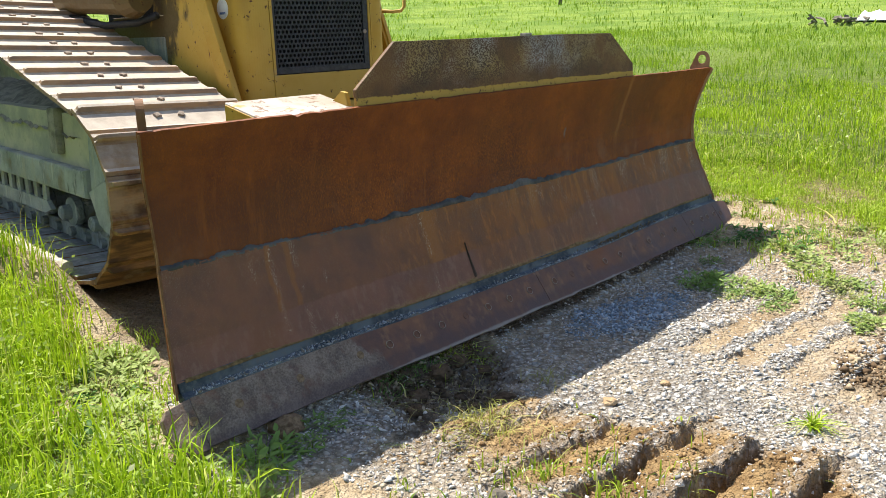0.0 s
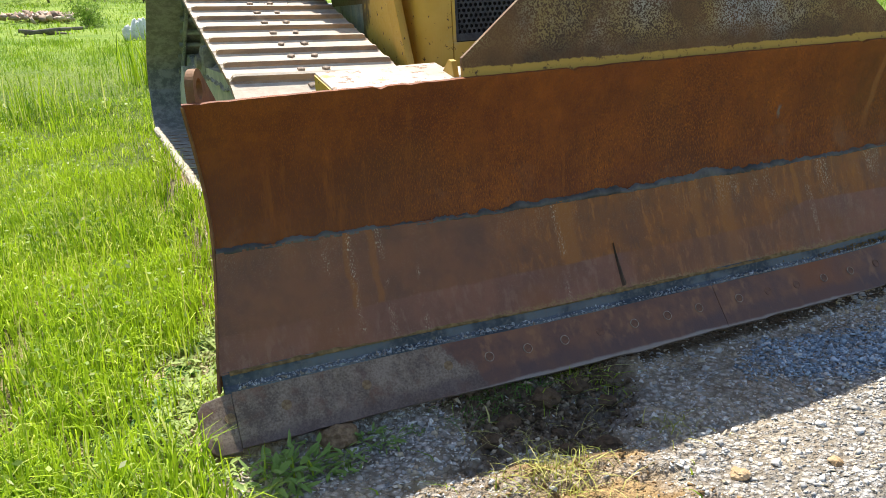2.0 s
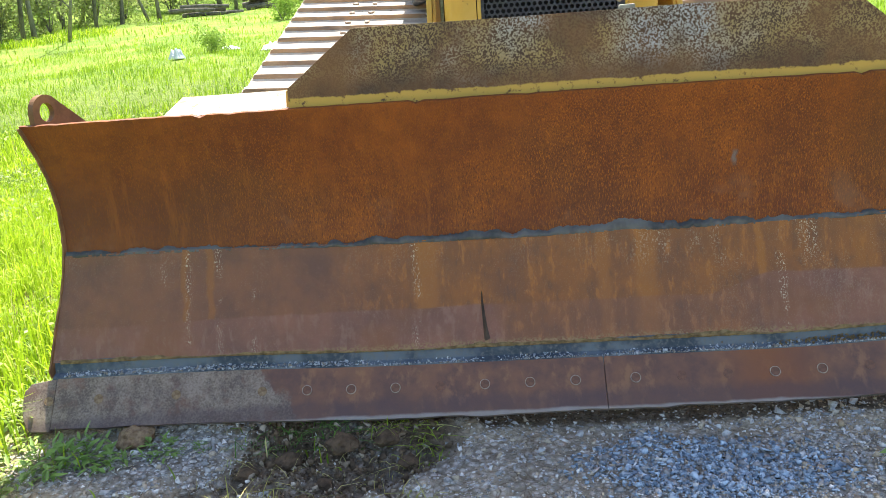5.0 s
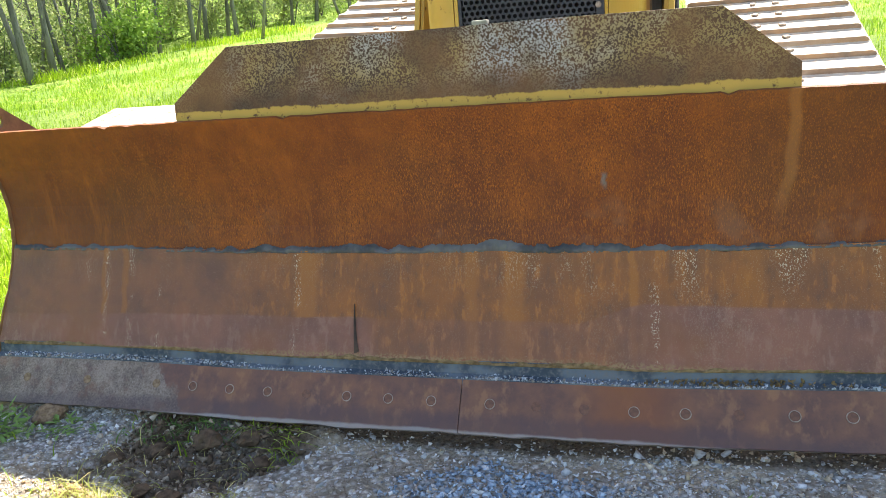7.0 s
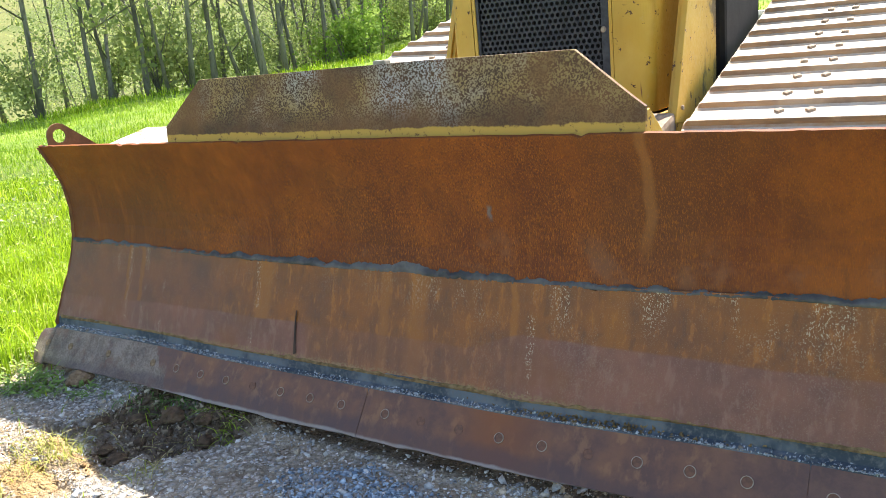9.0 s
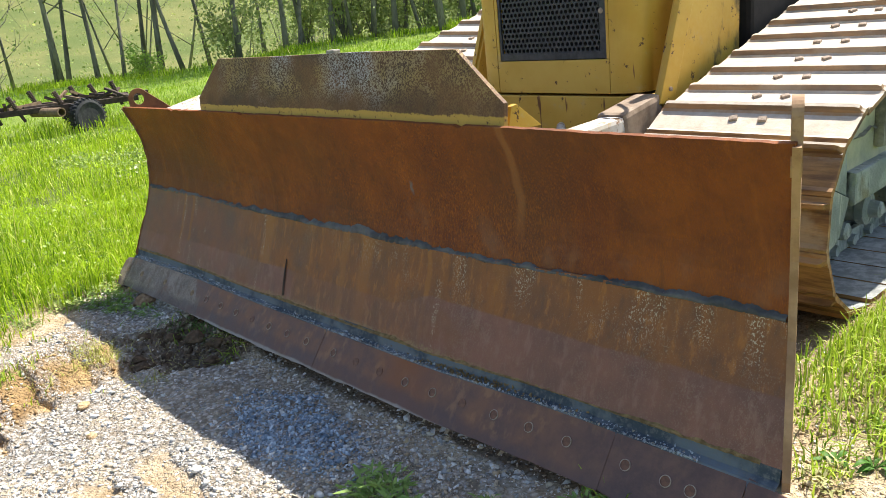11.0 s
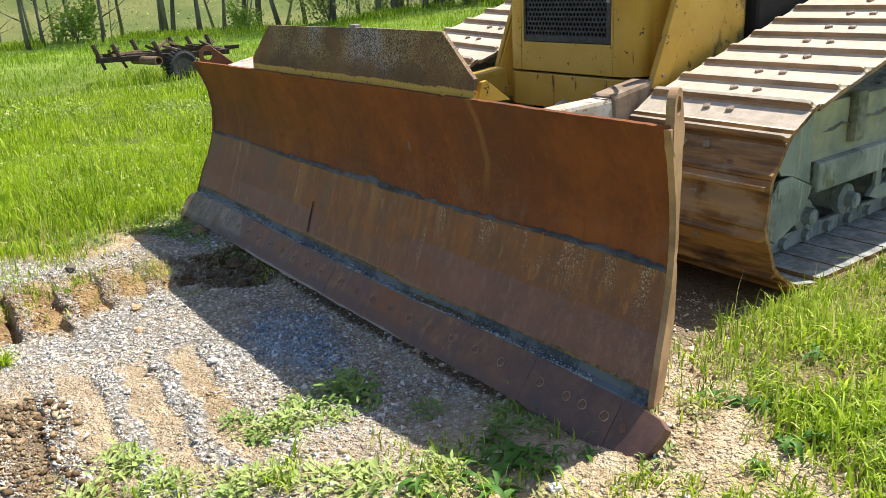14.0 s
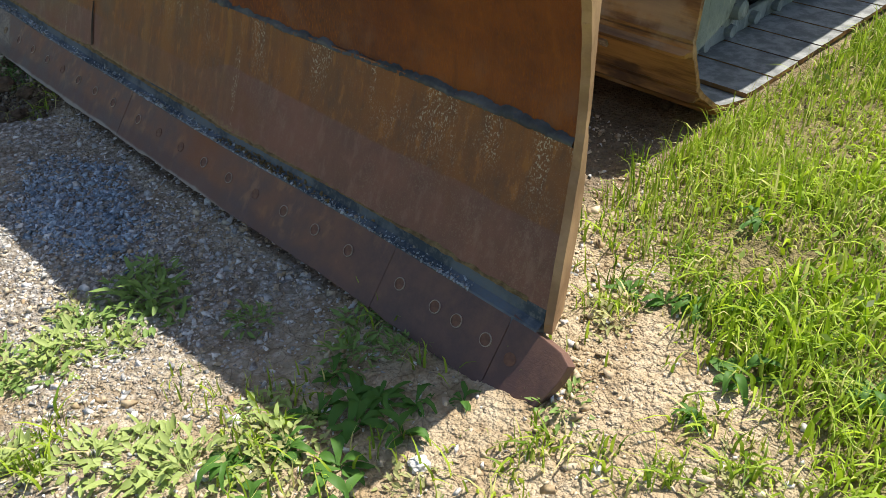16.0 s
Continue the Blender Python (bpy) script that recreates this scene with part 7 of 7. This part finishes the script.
def bush(seed, radius, height, n, size, mat):
    """A bush: thin stems and a ragged mass of small leaves."""
    r = np.random.default_rng(seed)
    ob = thing("bush", "leafy green bush at the edge of the wood", "bush", "bushes at the wood's edge")
    bm = bmesh.new()
    for i in range(7):
        a = r.uniform(0, 6.28)
        add_tube(bm, [(0, 0, 0), (0.3 * radius * math.cos(a), 0.3 * radius * math.sin(a), height * 0.5), (0.7 * radius * math.cos(a), 0.7 * radius * math.sin(a), height * r.uniform(0.7, 1.0))], [0.025, 0.016, 0.004], 5)
    part("stem", bm, BARK, ob)
    c = r.normal(0, 1, (26, 3)) * np.array([0.45 * radius, 0.45 * radius, 0.28 * height]) + np.array([0, 0, 0.52 * height])
    p = c[r.integers(26, size=n)] + r.normal(0, 0.17 * radius, (n, 3))
    p[:, 2] = np.abs(p[:, 2])
    part("foliage", leaf_mesh("foliage", p, np.full(n, size), mat, r), mat, ob)
    return ob


BUSH_A, BUSH_B = bush(31, 1.5, 1.9, 1900, 0.13, LEAF_DARK), bush(32, 1.3, 2.6, 1800, 0.12, LEAF)


def put_bush(src, b, d, s):
    a = math.radians(b)
    x, y = d * math.sin(a), d * math.cos(a)
    m = pose(x, y, float(terrain(np.array([x]), np.array([y]))[0]) - 0.05, 0, 0, rng.uniform(0, 360)) @ Matrix.Scale(s, 4)
    if src.get("used"):
        ob = copy_thing(src, m)
        ob.scale = (s, s, s)
    else:
        src["used"] = 1
        src.matrix_basis = m


for src, b, d, s in ((0, -79.9, 26, 0.7), (0, -68, 25, 0.5), (1, -53.2, 27, 1.5), (1, -61.5, 26, 1.0), (0, -39.5, 29, 1.0), (0, -37.8, 30, 0.8), (1, -51, 27, 0.9), (1, -47, 28, 0.9), (1, -56, 29, 1.0), (1, -44, 30, 0.9), (1, -27, 38, 1.0), (1, -30, 36, 1.0), (1, -22, 42, 1.0),
                     (0, -21.6, 18, 0.30), (0, -15.0, 30, 0.55), (0, -3.6, 28.7, 0.5), (0, -14.6, 41, 0.9), (0, -12, 42, 0.8), (1, -25, 40, 0.8), (1, 2.0, 50, 0.8), (0, 5.5, 48, 0.8), (1, -33, 36, 0.9), (1, -41, 33, 0.9), (0, 62, 60, 0.5), (0, 78, 55, 0.5), (1, -49, 31, 1.0), (1, -53, 31, 1.0), (1, -35.5, 38, 1.0)):
    put_bush((BUSH_A, BUSH_B)[src], b, d, s)
for ob in (*SORTS, BUSH_A, BUSH_B):
    if ob.get("used"):
        del ob["used"]


# understorey in young leaf, far back in the wood
n = 225000
b = rng.uniform(-80, 6, n)
r = np.interp(b, RB, RD) + 5 + 45 * rng.random(n)
cl = vnoise(b * 0.9, r * 0.28, 1.0) + 0.6 * vnoise(b * 2.5, r * 0.7, 1.0)
top = 1.0 + 7.0 * sm(-0.5, 0.8, cl)
k = rng.random(n) < sm(-0.6, 0.5, cl) * np.where(b < -58, 0.13, np.where(b < -52, 0.4, 1.0))
b, r, top = np.radians(b[k]), r[k], top[k]
x, y = r * np.sin(b), r * np.cos(b)
pts = np.stack([x, y, terrain(x, y) + top * rng.random(len(x)) ** 0.8], 1)
tagged(new("understorey", leaf_mesh("understorey", pts, np.full(len(pts), 0.125), LEAF)), "light green young leaves of the far undergrowth", "undergrowth", kind="stuff")


# ---- things in the meadow ----
def place_at(b, d, lift=0.0, turn_z=0.0):
    a = math.radians(b)
    x, y = d * math.sin(a), d * math.cos(a)
    return pose(x, y, float(terrain(np.array([x]), np.array([y]))[0]) + lift, 0, 0, turn_z)


def log_pile(b, d, n, ln, rad, turn_z, seed, label):
    r = np.random.default_rng(seed)
    ob = thing("log_pile", label, "log pile", at=place_at(b, d, 0, turn_z))
    for i in range(n):
        bm = bmesh.new()
        o, tilt = Vector((r.normal(0, 0.25), r.normal(0, 0.5), rad * (1 + 1.6 * (i % 3)))), r.normal(0, 0.06)
        l2 = ln * r.uniform(0.6, 1.05)
        add_tube(bm, [o + Vector((-l2 / 2, r.normal(0, 0.2), -tilt * l2 / 2)), o + Vector((0, 0, 0.03)), o + Vector((l2 / 2, r.normal(0, 0.2), tilt * l2 / 2))], [rad, rad * 0.95, rad * 0.8], 9)
        part("log", bm, LOG, ob)
    return ob


log_pile(-19.6, 37.5, 5, 2.7, 0.10, 12, 1, "grey weathered logs stacked at the wood's edge")
log_pile(-15.6, 40, 7, 2.2, 0.14, -8, 2, "dark cut logs heaped by a bush")
log_pile(74.2, 22.5, 14, 1.5, 0.035, 20, 3, "dark brushwood heap lying in the meadow")


def sheet(b, d, w, h, label, seed):
    """A crumpled pale sack or sheet lying in the grass."""
    bm = bmesh.new()
    bmesh.ops.create_grid(bm, x_segments=18, y_segments=12, size=0.5)
    for v in bm.verts:
        e = 1 - max(abs(v.co.x), abs(v.co.y)) * 2
        v.co = Vector((v.co.x * w, v.co.y * w * 0.6, 0.03 + h * min(1, 2.2 * e) * (0.6 + 0.5 * noise.noise(Vector((v.co.x * 5, v.co.y * 5, seed))))))
    bmesh.ops.solidify(bm, geom=bm.faces[:], thickness=0.02)
    me = bpy.data.meshes.new("plastic_sheet")
    bm.to_mesh(me)
    bm.free()
    me.materials.append(WHITE)
    ob = new("plastic_sheet", me)
    ob.matrix_basis = place_at(b, d, 0.0, 20 * seed)
    return tagged(ob, label, "sheet")


sheet(76.6, 23.5, 1.6, 0.34, "white crumpled sheet lying in the meadow", 1)


def sack(b, d, h, seed):
    bm = bmesh.new()
    bmesh.ops.create_icosphere(bm, subdivisions=3, radius=0.5)
    for v in bm.verts:
        k = 1 + 0.2 * noise.noise(v.co * 3 + Vector((seed, 0, 0)))
        v.co = Vector((v.co.x * 0.30 * k, v.co.y * 0.26 * k, (v.co.z + 0.48) * h * k))
    me = bpy.data.meshes.new("sack")
    bm.to_mesh(me)
    bm.free()
    me.materials.append(WHITE)
    ob = new("sack", me)
    ob.matrix_basis = place_at(b, d)
    return tagged(ob, "white filled sack standing in the meadow", "sack", "white sacks")


for i, (b, h) in enumerate(((-2.4, 0.42), (-1.8, 0.55), (-1.35, 0.6))):
    sack(b, 21.5, h, i + 3)
sheet(-17.2, 18.0, 0.62, 0.20, "pale blue-white crumpled sheet lying in the meadow", 4)
sheet(-24.6, 16.5, 0.36, 0.26, "small pale bundle half hidden in meadow grass", 7)
sheet(-20.4, 18.4, 0.5, 0.10, "pale scraps lying beside a young bush", 8)
sheet(-10.5, 42, 1.6, 0.5, "white sheet at the meadow's far edge", 5)
log_pile(-7.1, 23.8, 2, 2.4, 0.06, 4, 6, "bleached planks lying in the meadow")
n = 220
a, r = np.radians(rng.normal(-5.8, 1.1, n)), rng.normal(32.8, 0.8, n)
x, y = r * np.sin(a), r * np.cos(a)
tagged(new("rubble_heap", scatter_rocks("rubble_heap", np.stack([x, y, terrain(x, y) + 0.16], 1), rng.uniform(0.08, 0.26, n), stones("broken_brick_rubble", (0.30, 0.22, 0.16), (0.58, 0.48, 0.38), (0.45, 0.26, 0.18)), 0.7)), "low heap of pale broken rubble in the meadow", "rubble", kind="stuff")


# ---- old tillage implement in the grass ----
def implement():
    ob = thing("cultivator", "old rusty trailed cultivator half sunk in meadow grass", "implement", at=place_at(-75.9, 11.8, 0.09, 76) @ Matrix.Scale(0.72, 4))
    for i, (y0, z) in enumerate(((-0.75, 0.42), (0.75, 0.42))):
        bm = bmesh.new()
        add_box(bm, (-1.55, y0 - 0.06, z - 0.06), (1.5, y0 + 0.06, z + 0.06), 0.012)
        part("frame_beam", bm, IRON, ob, "rusty square frame beam")
    for x in (-1.45, -0.5, 0.5, 1.4):
        bm = bmesh.new()
        add_box(bm, (x - 0.05, -0.8, 0.37), (x + 0.05, 0.8, 0.47), 0.01)
        part("cross_beam", bm, IRON, ob)
    bm = bmesh.new()
    rings = []
    for r, h in ((0.10, -0.55), (0.10, 0.55), (0.078, 0.55), (0.078, 0.2)):
        rings.append((r, h))
    add_lathe(bm, rings, Matrix.Translation((-0.45, -0.90, 0.36)) @ pose(0, 0, 0, 0, 90, -62), 18)
    part("pipe", bm, IRON_TAN, ob, "tan open-ended pipe")
    for x, y, tilt in ((-1.45, -0.75, 18), (-1.0, -0.75, 24), (-0.55, 0.75, 20), (-0.1, -0.75, 22), (0.35, 0.75, 20), (0.8, 0.75, 24), (1.25, 0.75, 16)):
        bm = bmesh.new()
        m = pose(x, y, 0.44, 0, -tilt, 0)
        add_box(bm, (-0.035, -0.05, -0.25), (0.035, 0.05, 0.36), 0.01, m)
        sh = part("shank", bm, IRON, ob, "upright rusty spring shank")
        bm = bmesh.new()
        line = [m @ Vector((0.055 * math.cos(k * 0.9), 0.055 * math.sin(k * 0.9), 0.05 + 0.30 * k / 56)) for k in range(57)]
        add_tube(bm, line, 0.013, 5)
        part("coil_spring", bm, IRON, sh)
    for wx, wy in ((0.34, -0.95), (0.34, 1.05)):
        c = Matrix.Translation((wx, wy, 0.14)) @ pose(0, 0, 0, 90, 0, 30)
        bm = bmesh.new()
        add_lathe(bm, [(0.22, -0.10), (0.33, -0.12), (0.385, -0.10), (0.40, -0.05), (0.40, 0.05), (0.385, 0.10), (0.33, 0.12), (0.22, 0.10)], c, 32)
        for k in range(28):
            for sgn in (-1, 1):
                add_box(bm, (-0.02, 0.392, 0.005 * sgn), (0.02, 0.425, 0.10 * sgn), 0.004, c @ pose(0, 0, 0, 0, 0, 360 * (k + 0.5 * (sgn > 0)) / 28))
        wheel = part("tyre", bm, RUBBER, ob, "black lugged tyre")
        bm = bmesh.new()
        add_lathe(bm, [(0.05, -0.09), (0.20, -0.06), (0.222, -0.08), (0.222, 0.08), (0.20, 0.06), (0.05, 0.09)], c, 24)
        part("rim", bm, IRON_TAN, wheel)
    for k in range(15):
        bm = bmesh.new()
        x0, y0 = rng.uniform(-1.4, 1.3), rng.uniform(-0.8, 0.8)
        a = rng.uniform(0, 6.28)
        add_box(bm, (-rng.uniform(0.2, 0.5), -0.03, -0.02), (rng.uniform(0.2, 0.5), 0.03, 0.03), 0.006, pose(x0, y0, rng.uniform(0.46, 0.6), 0, rng.uniform(-25, 25), math.degrees(a)))
        part("brace_bar", bm, IRON if k % 3 else IRON_TAN, ob)
    bm = bmesh.new()
    add_prism(bm, [(1.5, 0.40), (1.85, 0.44), (1.85, 0.52), (1.5, 0.52)], 1, -0.08, 0.08, 0.01)
    part("drawbar", bm, IRON, ob, "dark drawbar")
    return ob


implement()
a, r = np.radians(rng.normal(-75.9, 3.6, 900)), rng.normal(11.15, 0.28, 900)
turf("implement_grass", r * np.sin(a), r * np.cos(a), np.full(900, 0.9), 0.26, 0.010, GRASS, "tall meadow grass standing against the old implement", 0.5)
